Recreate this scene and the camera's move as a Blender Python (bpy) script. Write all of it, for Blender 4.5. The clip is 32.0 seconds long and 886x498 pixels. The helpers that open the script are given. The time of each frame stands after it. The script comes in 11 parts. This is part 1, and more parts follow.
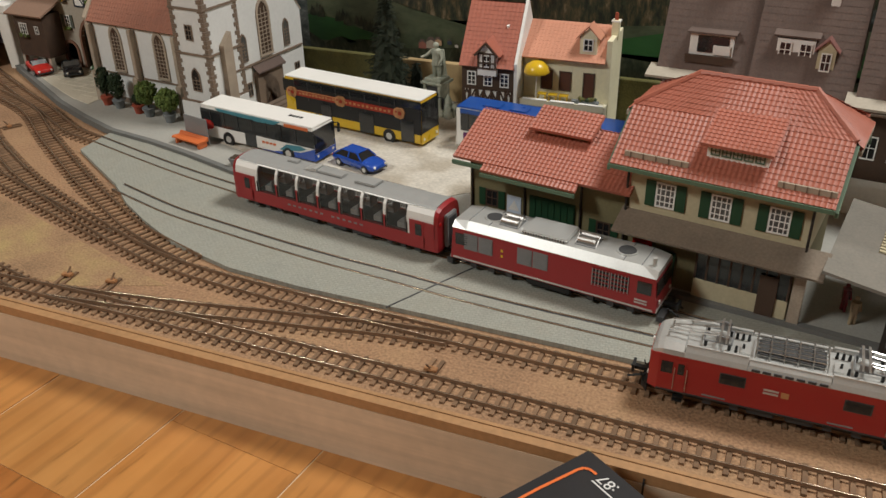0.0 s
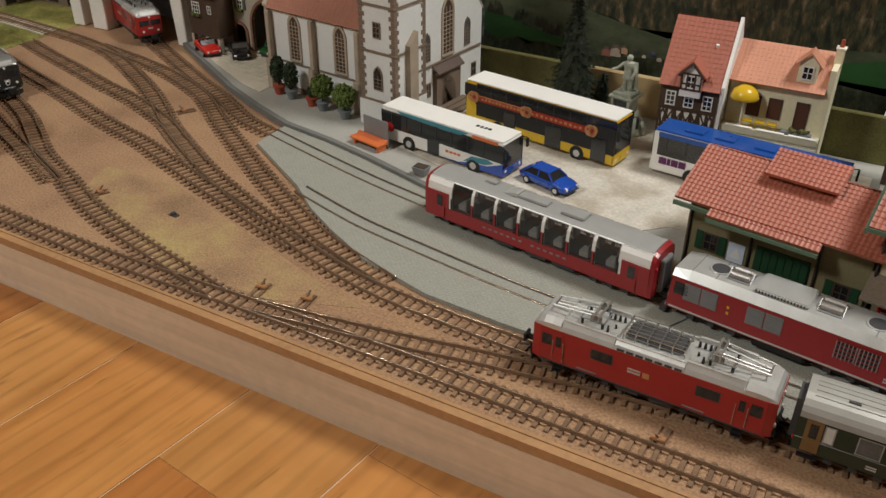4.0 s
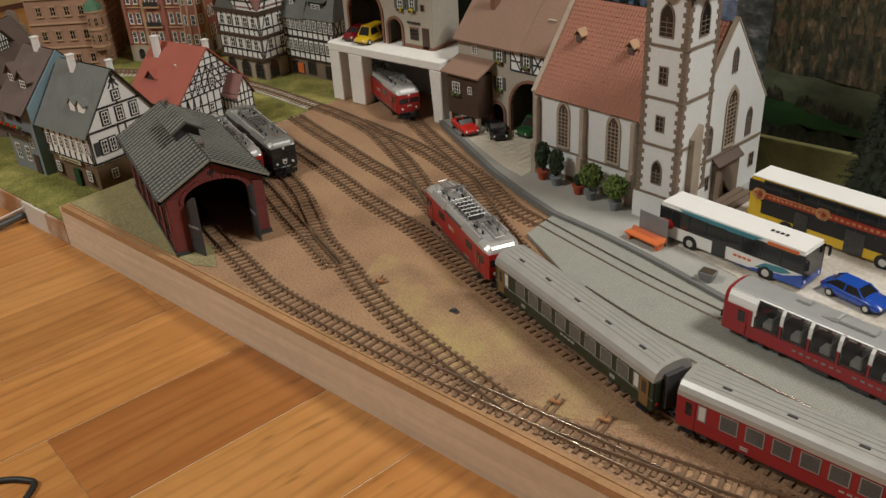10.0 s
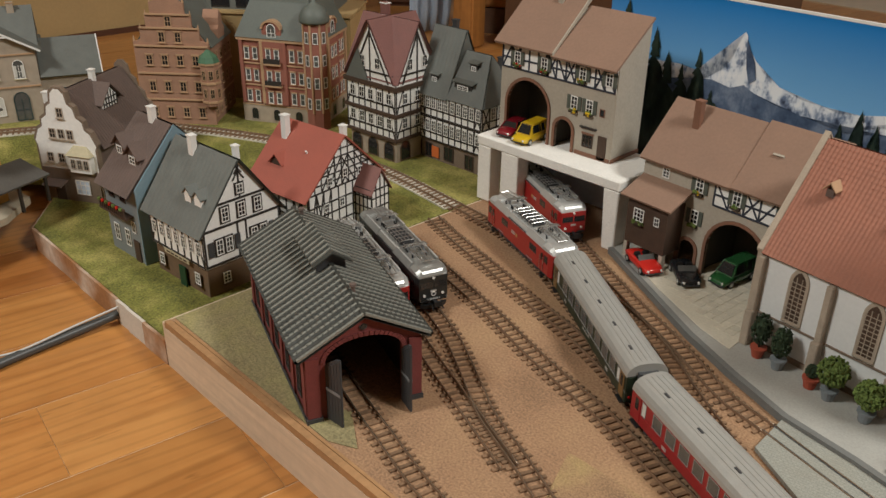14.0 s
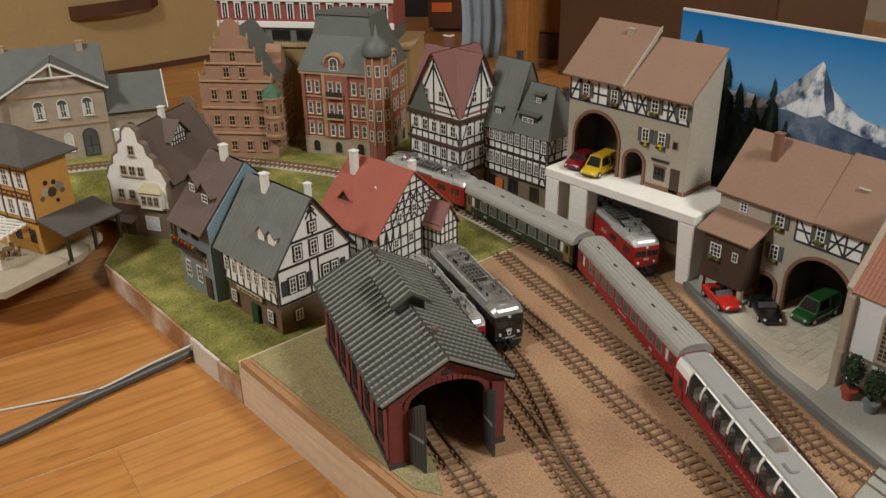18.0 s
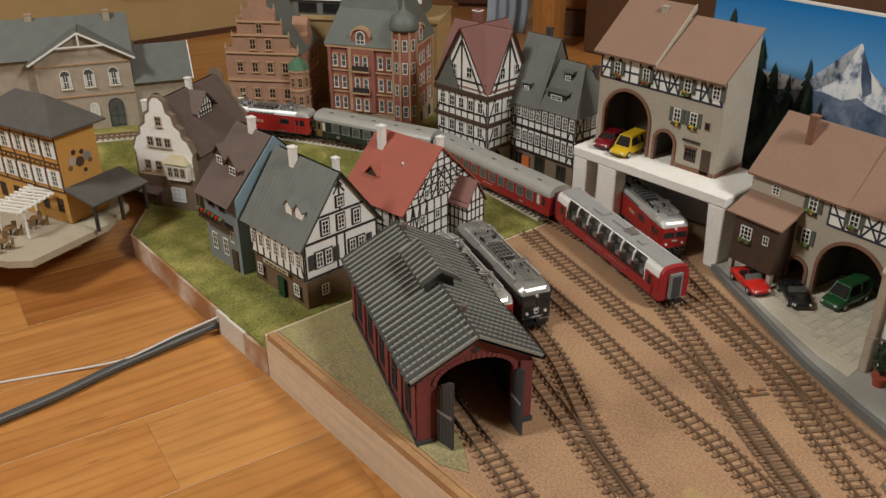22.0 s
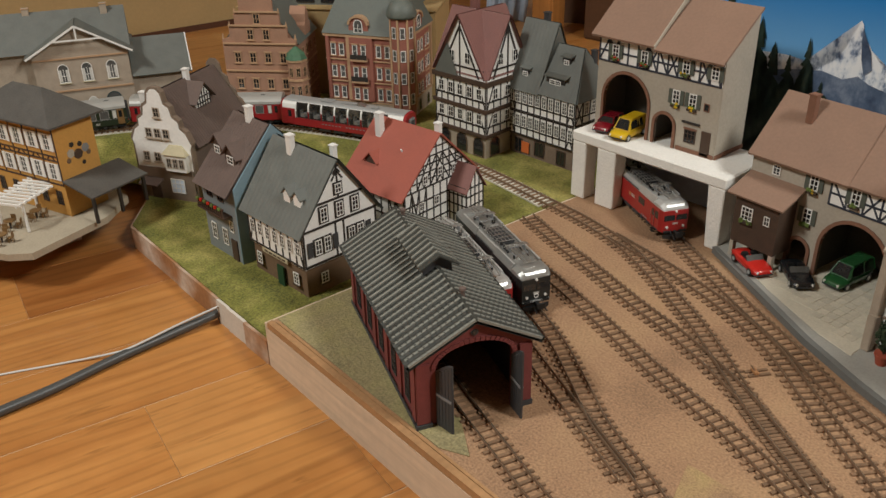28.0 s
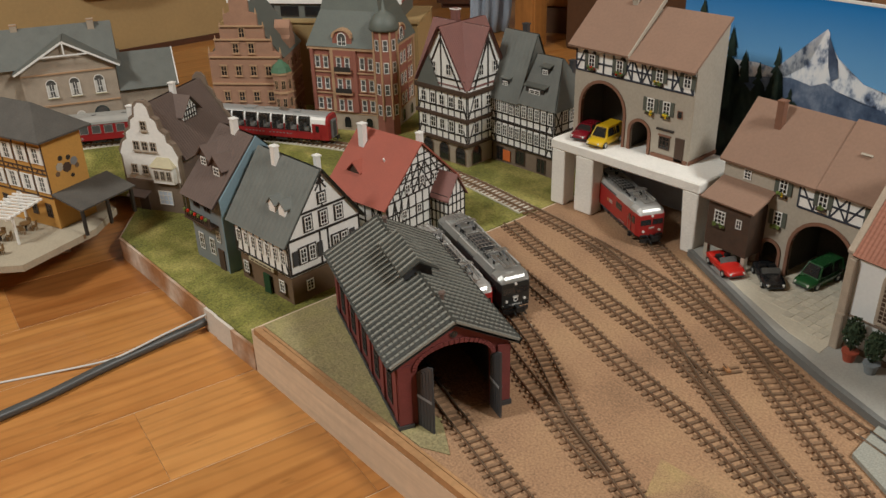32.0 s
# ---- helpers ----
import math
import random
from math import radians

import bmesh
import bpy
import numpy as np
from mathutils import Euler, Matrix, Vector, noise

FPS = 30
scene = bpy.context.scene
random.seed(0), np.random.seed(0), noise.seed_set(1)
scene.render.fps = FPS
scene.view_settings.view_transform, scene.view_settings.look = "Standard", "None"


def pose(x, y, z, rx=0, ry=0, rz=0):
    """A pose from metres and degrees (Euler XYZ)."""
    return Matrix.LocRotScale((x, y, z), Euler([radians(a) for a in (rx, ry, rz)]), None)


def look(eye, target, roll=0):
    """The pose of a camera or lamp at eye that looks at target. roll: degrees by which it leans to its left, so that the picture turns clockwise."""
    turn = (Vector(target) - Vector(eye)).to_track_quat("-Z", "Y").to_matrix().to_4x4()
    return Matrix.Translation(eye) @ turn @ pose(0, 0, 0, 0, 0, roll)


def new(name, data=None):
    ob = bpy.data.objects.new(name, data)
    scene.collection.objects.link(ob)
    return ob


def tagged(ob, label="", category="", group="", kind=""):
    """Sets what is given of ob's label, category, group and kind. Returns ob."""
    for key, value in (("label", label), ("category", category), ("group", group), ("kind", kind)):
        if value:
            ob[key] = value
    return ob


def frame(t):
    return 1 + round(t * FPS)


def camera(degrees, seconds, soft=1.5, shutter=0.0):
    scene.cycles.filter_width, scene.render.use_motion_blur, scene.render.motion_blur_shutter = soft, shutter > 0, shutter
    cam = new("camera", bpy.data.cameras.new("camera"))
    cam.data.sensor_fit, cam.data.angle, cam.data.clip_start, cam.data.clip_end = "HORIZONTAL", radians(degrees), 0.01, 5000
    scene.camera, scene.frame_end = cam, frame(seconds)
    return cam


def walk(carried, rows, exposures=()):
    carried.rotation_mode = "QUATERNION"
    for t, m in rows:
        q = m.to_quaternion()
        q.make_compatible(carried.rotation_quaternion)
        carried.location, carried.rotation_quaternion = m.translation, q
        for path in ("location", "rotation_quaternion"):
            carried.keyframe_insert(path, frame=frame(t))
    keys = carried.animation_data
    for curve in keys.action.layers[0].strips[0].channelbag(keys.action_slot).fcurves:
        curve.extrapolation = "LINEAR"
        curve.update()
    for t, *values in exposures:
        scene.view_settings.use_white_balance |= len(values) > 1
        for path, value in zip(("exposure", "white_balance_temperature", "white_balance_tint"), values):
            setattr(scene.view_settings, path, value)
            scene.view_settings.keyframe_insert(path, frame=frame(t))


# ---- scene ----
cam = camera(54.7, 32.0)
METRES, EYE, TILT, LEAN, TURN = 0.58, 0.310, 0.0, 0.0, 23.0
ROWS = [
    (0.0, 0.0, 0.0, 0.0, -0.6, -29.78, 1.05),
    (0.5, -0.0198, 0.0124, 0.0012, -0.5, -30.85, 0.75),
    (1.0, -0.0448, 0.0359, 0.0046, -0.29, -31.75, 0.24),
    (1.5, -0.0726, 0.0614, 0.013, 0.21, -32.56, -0.39),
    (2.0, -0.1086, 0.0755, 0.0202, 1.39, -32.61, -0.75),
    (2.5, -0.1188, 0.0775, 0.0238, 2.63, -32.56, -0.78),
    (3.0, -0.1315, 0.0818, 0.0262, 4.05, -32.39, -0.66),
    (3.5, -0.1402, 0.0825, 0.0315, 5.26, -32.1, -0.45),
    (5.5, -0.1928, 0.0913, 0.0519, 9.78, -31.03, 0.43),
    (6.0, -0.2027, 0.0959, 0.0565, 10.69, -30.69, 1.14),
    (6.5, -0.2265, 0.1012, 0.0667, 11.85, -30.18, 1.55),
    (7.0, -0.2679, 0.1178, 0.073, 13.62, -29.8, 1.7),
    (7.5, -0.2887, 0.1255, 0.0817, 15.51, -29.47, 2.1),
    (8.0, -0.2925, 0.1245, 0.0847, 17.03, -29.23, 2.65),
    (8.5, -0.2977, 0.1252, 0.088, 17.67, -29.11, 3.09),
    (9.0, -0.2996, 0.1253, 0.0871, 17.85, -29.03, 3.17),
    (9.5, -0.3046, 0.1277, 0.0897, 17.93, -28.96, 3.09),
    (10.0, -0.3059, 0.1293, 0.0923, 18.02, -28.85, 3.01),
    (10.5, -0.3159, 0.1382, 0.0996, 18.06, -28.7, 2.89),
    (11.0, -0.3305, 0.1556, 0.1066, 18.36, -28.33, 2.68),
    (11.5, -0.3517, 0.1637, 0.1197, 19.15, -27.82, 1.95),
    (12.0, -0.3764, 0.175, 0.1322, 19.97, -27.27, 1.39),
    (12.5, -0.4308, 0.2156, 0.1381, 20.96, -26.91, 0.58),
    (13.0, -0.5146, 0.2905, 0.1487, 22.12, -26.69, -0.06),
    (13.5, -0.5796, 0.3502, 0.144, 23.33, -26.6, -0.72),
    (15.5, -0.6207, 0.4051, 0.1391, 23.69, -29.36, -0.54),
    (16.0, -0.63, 0.4, 0.1608, 23.73, -28.27, 0.16),
    (16.5, -0.6378, 0.3939, 0.1732, 23.97, -27.04, 0.63),
    (17.0, -0.6456, 0.3867, 0.1799, 24.66, -26.16, 0.72),
    (17.5, -0.6522, 0.3821, 0.1749, 25.31, -25.6, 0.72),
    (18.0, -0.6591, 0.3805, 0.1617, 25.91, -25.85, 0.68),
    (18.5, -0.6662, 0.3787, 0.1546, 26.5, -26.53, 0.65),
    (19.0, -0.6702, 0.3799, 0.1527, 26.99, -27.13, 0.36),
    (19.5, -0.671, 0.3803, 0.1582, 27.33, -27.56, 0.23),
    (20.0, -0.6688, 0.3791, 0.1588, 27.31, -27.72, 0.4),
    (20.5, -0.6694, 0.3797, 0.1631, 27.25, -27.65, 0.44),
    (21.0, -0.6739, 0.378, 0.1618, 27.21, -27.61, 0.36),
    (21.5, -0.6764, 0.3783, 0.1614, 27.23, -27.47, 0.23),
    (22.0, -0.6788, 0.3766, 0.16, 27.34, -27.4, 0.09),
    (22.5, -0.6772, 0.3774, 0.1584, 27.45, -27.39, 0.2),
    (23.0, -0.673, 0.3793, 0.1593, 27.54, -27.42, 0.34),
    (23.5, -0.6738, 0.3779, 0.1589, 27.58, -27.38, 0.42),
    (24.0, -0.6757, 0.3781, 0.1593, 27.56, -27.35, 0.38),
    (24.5, -0.6711, 0.3787, 0.1594, 27.51, -27.38, 0.52),
    (25.0, -0.6767, 0.3765, 0.1586, 27.4, -27.36, 0.5),
    (25.5, -0.6723, 0.3774, 0.1585, 27.4, -27.4, 0.62),
    (27.5, -0.6661, 0.3815, 0.1469, 27.39, -27.66, 0.94),
    (28.0, -0.6693, 0.3805, 0.1472, 27.28, -27.86, 1.04),
    (28.5, -0.6741, 0.3751, 0.1497, 27.35, -28.09, 0.8),
    (29.0, -0.6708, 0.3757, 0.1492, 27.29, -28.13, 0.82),
    (29.5, -0.6594, 0.3727, 0.1544, 27.18, -28.14, 0.98),
    (30.0, -0.6595, 0.3712, 0.1535, 26.92, -28.0, 1.15),
    (30.5, -0.6589, 0.3686, 0.1539, 26.68, -27.8, 1.26),
    (31.0, -0.654, 0.3653, 0.1564, 26.53, -27.68, 1.46),
    (31.5, -0.6495, 0.3654, 0.158, 26.5, -27.45, 1.41),
    (32.0, -0.6409, 0.3579, 0.1578, 26.4, -27.22, 1.44),
]
walk(cam, [(t, pose(0, 0, EYE, TILT, LEAN, TURN) @ pose(METRES * x, METRES * y, METRES * z, 90 + pitch, roll, yaw)) for t, x, y, z, yaw, pitch, roll in ROWS],
     exposures=[(0.0, -0.16), (2.0, -0.20), (4.0, -0.22), (6.0, -0.24), (10.0, -0.22), (13.0, -0.04), (16.0, 0.02), (32.0, 0.0)])

# ---- light ----
world = bpy.data.worlds.new("room_dark")
scene.world = world
world.use_nodes = True
world.node_tree.nodes["Background"].inputs[0].default_value = (1.0, 0.86, 0.68, 1)
world.node_tree.nodes["Background"].inputs[1].default_value = 0.05
scene.view_settings.exposure = 0.0


def area_lamp(name, at, target, size, watts, colour):
    data = bpy.data.lights.new(name, "AREA")
    data.shape, data.size, data.energy, data.color = "DISK", size, watts, colour
    ob = new(name, data)
    ob.matrix_basis = look(at, target)
    return ob


area_lamp("ceiling_lamp_light", (0.45, 0.82, 1.50), (-0.6, 0.5, 0.0), 0.42, 24.5, (0.965, 0.965, 0.92))
area_lamp("ceiling_lamp_light", (-1.30, -0.85, 1.60), (-0.8, 0.4, 0.0), 0.42, 25.0, (0.965, 0.975, 0.93))

# ---- materials ----
MATS = {}


def mat(name, col, rough=0.6, metal=0.0, var=0.12, scale=60.0, bump=0.0, spec=0.5, rnd=0.0, fine=4.0, coat=0.0, alpha=None, emit=0.0, dirt=None):
    """Procedural surface: colour varied at two scales, with fine relief and a random shift from piece to piece."""
    if name in MATS:
        return MATS[name]
    m = bpy.data.materials.new(name)
    m.use_nodes = True
    nt = m.node_tree
    b = nt.nodes["Principled BSDF"]
    co = nt.nodes.new("ShaderNodeTexCoord")
    n1 = nt.nodes.new("ShaderNodeTexNoise")
    n1.inputs["Scale"].default_value, n1.inputs["Detail"].default_value = scale, 5
    n2 = nt.nodes.new("ShaderNodeTexNoise")
    n2.inputs["Scale"].default_value, n2.inputs["Detail"].default_value = scale * fine * 3, 3
    src = co.outputs["Object"]
    nt.links.new(src, n1.inputs["Vector"])
    nt.links.new(src, n2.inputs["Vector"])
    add = nt.nodes.new("ShaderNodeMath")
    add.operation = "ADD"
    nt.links.new(n1.outputs[0], add.inputs[0])
    nt.links.new(n2.outputs[0], add.inputs[1])
    ramp = nt.nodes.new("ShaderNodeMapRange")
    ramp.inputs["From Min"].default_value, ramp.inputs["From Max"].default_value = 0.6, 1.4
    ramp.inputs["To Min"].default_value, ramp.inputs["To Max"].default_value = 1 - var, 1 + var
    nt.links.new(add.outputs[0], ramp.inputs["Value"])
    hsv = nt.nodes.new("ShaderNodeHueSaturation")
    hsv.inputs["Color"].default_value = (*col, 1)
    if dirt:
        mix = nt.nodes.new("ShaderNodeMix")
        mix.data_type = "RGBA"
        mix.inputs[6].default_value, mix.inputs[7].default_value = (*col, 1), (*dirt, 1)
        r2 = nt.nodes.new("ShaderNodeMapRange")
        r2.inputs["From Min"].default_value, r2.inputs["From Max"].default_value = 0.45, 0.65
        nt.links.new(n1.outputs[0], r2.inputs["Value"])
        nt.links.new(r2.outputs[0], mix.inputs[0])
        nt.links.new(mix.outputs[2], hsv.inputs["Color"])
    val = ramp.outputs[0]
    if rnd:
        info = nt.nodes.new("ShaderNodeObjectInfo")
        mr = nt.nodes.new("ShaderNodeMapRange")
        mr.inputs["To Min"].default_value, mr.inputs["To Max"].default_value = 1 - rnd, 1 + rnd
        nt.links.new(info.outputs["Random"], mr.inputs["Value"])
        mul = nt.nodes.new("ShaderNodeMath")
        mul.operation = "MULTIPLY"
        nt.links.new(val, mul.inputs[0])
        nt.links.new(mr.outputs[0], mul.inputs[1])
        val = mul.outputs[0]
    nt.links.new(val, hsv.inputs["Value"])
    nt.links.new(hsv.outputs[0], b.inputs["Base Color"])
    rr = nt.nodes.new("ShaderNodeMapRange")
    rr.inputs["To Min"].default_value, rr.inputs["To Max"].default_value = max(0.03, rough - 0.1), min(1.0, rough + 0.1)
    nt.links.new(n1.outputs[0], rr.inputs["Value"])
    nt.links.new(rr.outputs[0], b.inputs["Roughness"])
    b.inputs["Metallic"].default_value = metal
    b.inputs["Specular IOR Level"].default_value = spec
    b.inputs["Coat Weight"].default_value = coat
    if alpha is not None:
        b.inputs["Alpha"].default_value = alpha
    if emit:
        b.inputs["Emission Color"].default_value, b.inputs["Emission Strength"].default_value = (*col, 1), emit
    if bump:
        bp = nt.nodes.new("ShaderNodeBump")
        bp.inputs["Strength"].default_value, bp.inputs["Distance"].default_value = 0.6, bump
        nt.links.new(n2.outputs[0], bp.inputs["Height"])
        nt.links.new(bp.outputs[0], b.inputs["Normal"])
    MATS[name] = m
    return m


ballast = mat("ballast", (0.365, 0.212, 0.118), 0.95, var=0.55, scale=14, fine=13, bump=0.0014, dirt=(0.32, 0.195, 0.105))
sand = mat("sand_scatter", (0.365, 0.222, 0.120), 0.95, var=0.55, scale=22, fine=12, bump=0.0014, dirt=(0.34, 0.245, 0.105))
grass = mat("grass_fibre", (0.20, 0.195, 0.04), 0.95, var=0.75, scale=22, fine=8, bump=0.0025, dirt=(0.29, 0.25, 0.075))
thin_grass = mat("thin_grass", (0.31, 0.26, 0.13), 0.95, var=0.5, scale=25, fine=7, bump=0.0018, dirt=(0.26, 0.225, 0.095))
pale_wood = mat("pale_plywood", (0.66, 0.52, 0.38), 0.55, var=0.10, scale=9, bump=0.0002)
edge_wood = mat("edge_wood", (0.40, 0.22, 0.10), 0.6, var=0.2, scale=20)
hardboard = mat("hardboard_side", (0.36, 0.17, 0.07), 0.7, var=0.25, scale=16, dirt=(0.55, 0.45, 0.36))
white_board = mat("white_board_side", (0.62, 0.56, 0.48), 0.7, var=0.1, scale=30)
sleeper_m = mat("sleeper_plastic", (0.205, 0.120, 0.066), 0.8, var=0.35, scale=160, rnd=0.25, bump=0.0003)
rail_m = mat("rusty_rail", (0.25, 0.155, 0.095), 0.5, metal=0.2, var=0.25, scale=200)
rail_top = mat("rail_head", (0.55, 0.44, 0.33), 0.20, metal=0.85, var=0.2, scale=100)
paving = mat("grey_cobble_sheet", (0.335, 0.335, 0.29), 0.8, var=0.2, scale=30, fine=7, bump=0.0008, dirt=(0.30, 0.295, 0.25))
def cobble(m, size, depth):
    """Rows of small setts pressed into a sheet."""
    nt = m.node_tree
    b = nt.nodes["Principled BSDF"]
    co = nt.nodes.new("ShaderNodeTexCoord")
    mp = nt.nodes.new("ShaderNodeMapping")
    mp.inputs["Rotation"].default_value = (0, 0, math.radians(-9))
    nt.links.new(co.outputs["Object"], mp.inputs["Vector"])
    br = nt.nodes.new("ShaderNodeTexBrick")
    br.inputs["Scale"].default_value = 1.0 / size
    br.inputs["Brick Width"].default_value, br.inputs["Row Height"].default_value, br.inputs["Mortar Size"].default_value = 1.2, 0.8, 0.09
    br.inputs["Color1"].default_value, br.inputs["Color2"].default_value, br.inputs["Mortar"].default_value = (1.06, 1.06, 1.06, 1), (0.92, 0.92, 0.92, 1), (0.74, 0.74, 0.74, 1)
    nt.links.new(mp.outputs[0], br.inputs["Vector"])
    mix = nt.nodes.new("ShaderNodeMix")
    mix.data_type, mix.blend_type = "RGBA", "MULTIPLY"
    mix.inputs[0].default_value = depth
    nt.links.new(b.inputs["Base Color"].links[0].from_socket, mix.inputs[6])
    nt.links.new(br.outputs[0], mix.inputs[7])
    nt.links.new(mix.outputs[2], b.inputs["Base Color"])


cobble(paving, 0.0030, 0.55)
kerb_m = mat("kerb_grey", (0.16, 0.16, 0.15), 0.8, var=0.15, scale=60)
walkway = mat("asphalt_grey_card", (0.37, 0.36, 0.325), 0.75, var=0.14, scale=20, fine=10)
concrete = mat("plaza_concrete", (0.64, 0.59, 0.51), 0.7, var=0.25, scale=30, fine=4, dirt=(0.40, 0.35, 0.28))
tile_beige = mat("beige_paving", (0.62, 0.57, 0.46), 0.7, var=0.14, scale=40, rnd=0.08)
red_paint = mat("rail_red", (0.35, 0.022, 0.020), 0.34, var=0.05, scale=80, coat=0.15)
dark_red = mat("coach_red", (0.31, 0.020, 0.023), 0.36, var=0.05, scale=80, coat=0.1)
green_paint = mat("coach_green", (0.022, 0.032, 0.018), 0.38, var=0.1, scale=80)
silver = mat("silver_roof", (0.60, 0.60, 0.58), 0.34, metal=0.5, var=0.08, scale=90)
silver_dull = mat("dull_grey_roof", (0.30, 0.30, 0.29), 0.55, metal=0.1, var=0.1, scale=90)
warm_grey_roof = mat("coach_roof_grey", (0.42, 0.41, 0.38), 0.36, metal=0.25, var=0.08, scale=90)
white_paint = mat("white_paint", (0.83, 0.81, 0.77), 0.45, var=0.04, scale=60)
black_p = mat("black_plastic", (0.012, 0.012, 0.012), 0.55, var=0.2, scale=90)
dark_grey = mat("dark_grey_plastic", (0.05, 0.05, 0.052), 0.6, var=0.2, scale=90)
mid_grey = mat("mid_grey_plastic", (0.22, 0.22, 0.22), 0.55, var=0.12, scale=90)
steel = mat("bright_metal", (0.55, 0.54, 0.52), 0.3, metal=0.9, var=0.1, scale=150)
glass_dark = mat("dark_window_glass", (0.018, 0.019, 0.02), 0.12, var=0.2, scale=40, spec=0.7)
glass_mid = mat("window_glass_grey", (0.10, 0.10, 0.095), 0.15, var=0.3, scale=60, spec=0.7)
curtain = mat("net_curtain", (0.62, 0.60, 0.55), 0.7, var=0.15, scale=120)
door_wood = mat("coach_door_wood", (0.20, 0.11, 0.04), 0.5, var=0.2, scale=120)
cream = mat("cream_plaster", (0.50, 0.44, 0.29), 0.85, var=0.12, scale=30)
plaster_grey = mat("grey_plaster", (0.42, 0.37, 0.30), 0.88, var=0.12, scale=30)
plaster_white = mat("white_plaster", (0.84, 0.82, 0.78), 0.85, var=0.08, scale=30)
church_white = mat("church_plaster", (0.72, 0.72, 0.70), 0.85, var=0.06, scale=26)
stone_brown = mat("brown_sandstone", (0.20, 0.145, 0.105), 0.85, var=0.22, scale=70)
stone_beige = mat("beige_stone", (0.40, 0.325, 0.25), 0.85, var=0.2, scale=90, bump=0.0004)
tile_red = mat("red_roof_tiles", (0.40, 0.125, 0.080), 0.48, var=0.16, scale=45, fine=6)
tile_rose = mat("rose_roof_tiles", (0.215, 0.092, 0.078), 0.6, var=0.14, scale=60)
tile_orange = mat("orange_roof", (0.58, 0.26, 0.165), 0.6, var=0.12, scale=60)
roof_terra = mat("terracotta_roof", (0.33, 0.135, 0.085), 0.7, var=0.12, scale=50)
roof_brown = mat("matt_brown_roof", (0.27, 0.165, 0.115), 0.85, var=0.1, scale=30)
roof_dkbrown = mat("dark_brown_roof", (0.130, 0.090, 0.075), 0.8, var=0.2, scale=60)
roof_bright_red = mat("bright_red_roof", (0.34, 0.085, 0.055), 0.65, var=0.10, scale=50)
slate = mat("slate_grey_roof", (0.135, 0.142, 0.128), 0.6, var=0.18, scale=70)
slate_green = mat("green_grey_roof", (0.125, 0.140, 0.122), 0.55, var=0.16, scale=50)
shed_rib_m = mat("worn_rib_grey", (0.24, 0.24, 0.21), 0.5, var=0.4, scale=90, fine=6)
shed_roof_m = mat("weathered_grey_tiles", (0.045, 0.046, 0.040), 0.45, var=0.35, scale=60, fine=6)
shed_wall = mat("red_brick_shed", (0.185, 0.042, 0.038), 0.75, var=0.2, scale=90, bump=0.0003)
timber_m = mat("dark_timber", (0.028, 0.022, 0.018), 0.7, var=0.3, scale=120)
timber_brown = mat("brown_timber", (0.07, 0.04, 0.025), 0.75, var=0.3, scale=120)
timber_blue = mat("blue_timber", (0.03, 0.035, 0.05), 0.7, var=0.3, scale=120)
brick_red = mat("red_brick_facade", (0.30, 0.110, 0.078), 0.8, var=0.15, scale=120)
sandstone = mat("ochre_sandstone", (0.36, 0.20, 0.130), 0.85, var=0.18, scale=80)
sandstone_d = mat("ochre_trim", (0.46, 0.285, 0.165), 0.8, var=0.14, scale=80)
ochre = mat("ochre_plaster", (0.56, 0.29, 0.07), 0.85, var=0.1, scale=40)
blue_wall = mat("pale_blue_wall", (0.20, 0.30, 0.35), 0.85, var=0.08, scale=30)
grey_blue = mat("grey_blue_plaster", (0.21, 0.23, 0.23), 0.85, var=0.1, scale=30)
brown_wall = mat("brown_plaster", (0.17, 0.105, 0.06), 0.9, var=0.2, scale=60)
shutter_green = mat("shutter_green", (0.012, 0.055, 0.022), 0.6, var=0.15, scale=90)
olive = mat("olive_wall", (0.20, 0.17, 0.085), 0.85, var=0.15, scale=50)
leaf = mat("leaf_foam", (0.14, 0.20, 0.045), 0.85, var=0.5, scale=150, rnd=0.2)
leaf_dark = mat("dark_leaf_foam", (0.030, 0.052, 0.022), 0.85, var=0.5, scale=150, rnd=0.2)
fir_m = mat("fir_needles", (0.026, 0.034, 0.019), 0.85, var=0.5, scale=150, rnd=0.2)
bark = mat("bark", (0.06, 0.04, 0.025), 0.9, var=0.3, scale=120)
terracotta = mat("terracotta_pot", (0.36, 0.07, 0.035), 0.7, var=0.12, scale=120)
pot_grey = mat("grey_pot", (0.20, 0.22, 0.23), 0.7, var=0.12, scale=120)
bronze = mat("verdigris_bronze", (0.33, 0.35, 0.28), 0.6, var=0.3, scale=120, dirt=(0.42, 0.42, 0.34))
blue_paint = mat("blue_car_paint", (0.012, 0.07, 0.40), 0.25, var=0.05, scale=60, coat=0.5)
coach_blue = mat("coach_blue", (0.010, 0.075, 0.34), 0.3, var=0.05, scale=60, coat=0.3)
cyan_paint = mat("teal_paint", (0.06, 0.24, 0.30), 0.4, var=0.05, scale=60)
yellow_paint = mat("yellow_paint", (0.66, 0.42, 0.015), 0.3, var=0.05, scale=60, coat=0.2)
orange_paint = mat("orange_paint", (0.66, 0.16, 0.045), 0.45, var=0.06, scale=60)
car_red = mat("bright_red_paint", (0.56, 0.022, 0.015), 0.22, var=0.05, scale=60, coat=0.5)
car_green = mat("dark_green_paint", (0.02, 0.09, 0.028), 0.25, var=0.05, scale=60, coat=0.5)
car_black = mat("black_paint", (0.014, 0.015, 0.017), 0.25, var=0.05, scale=60, coat=0.5)
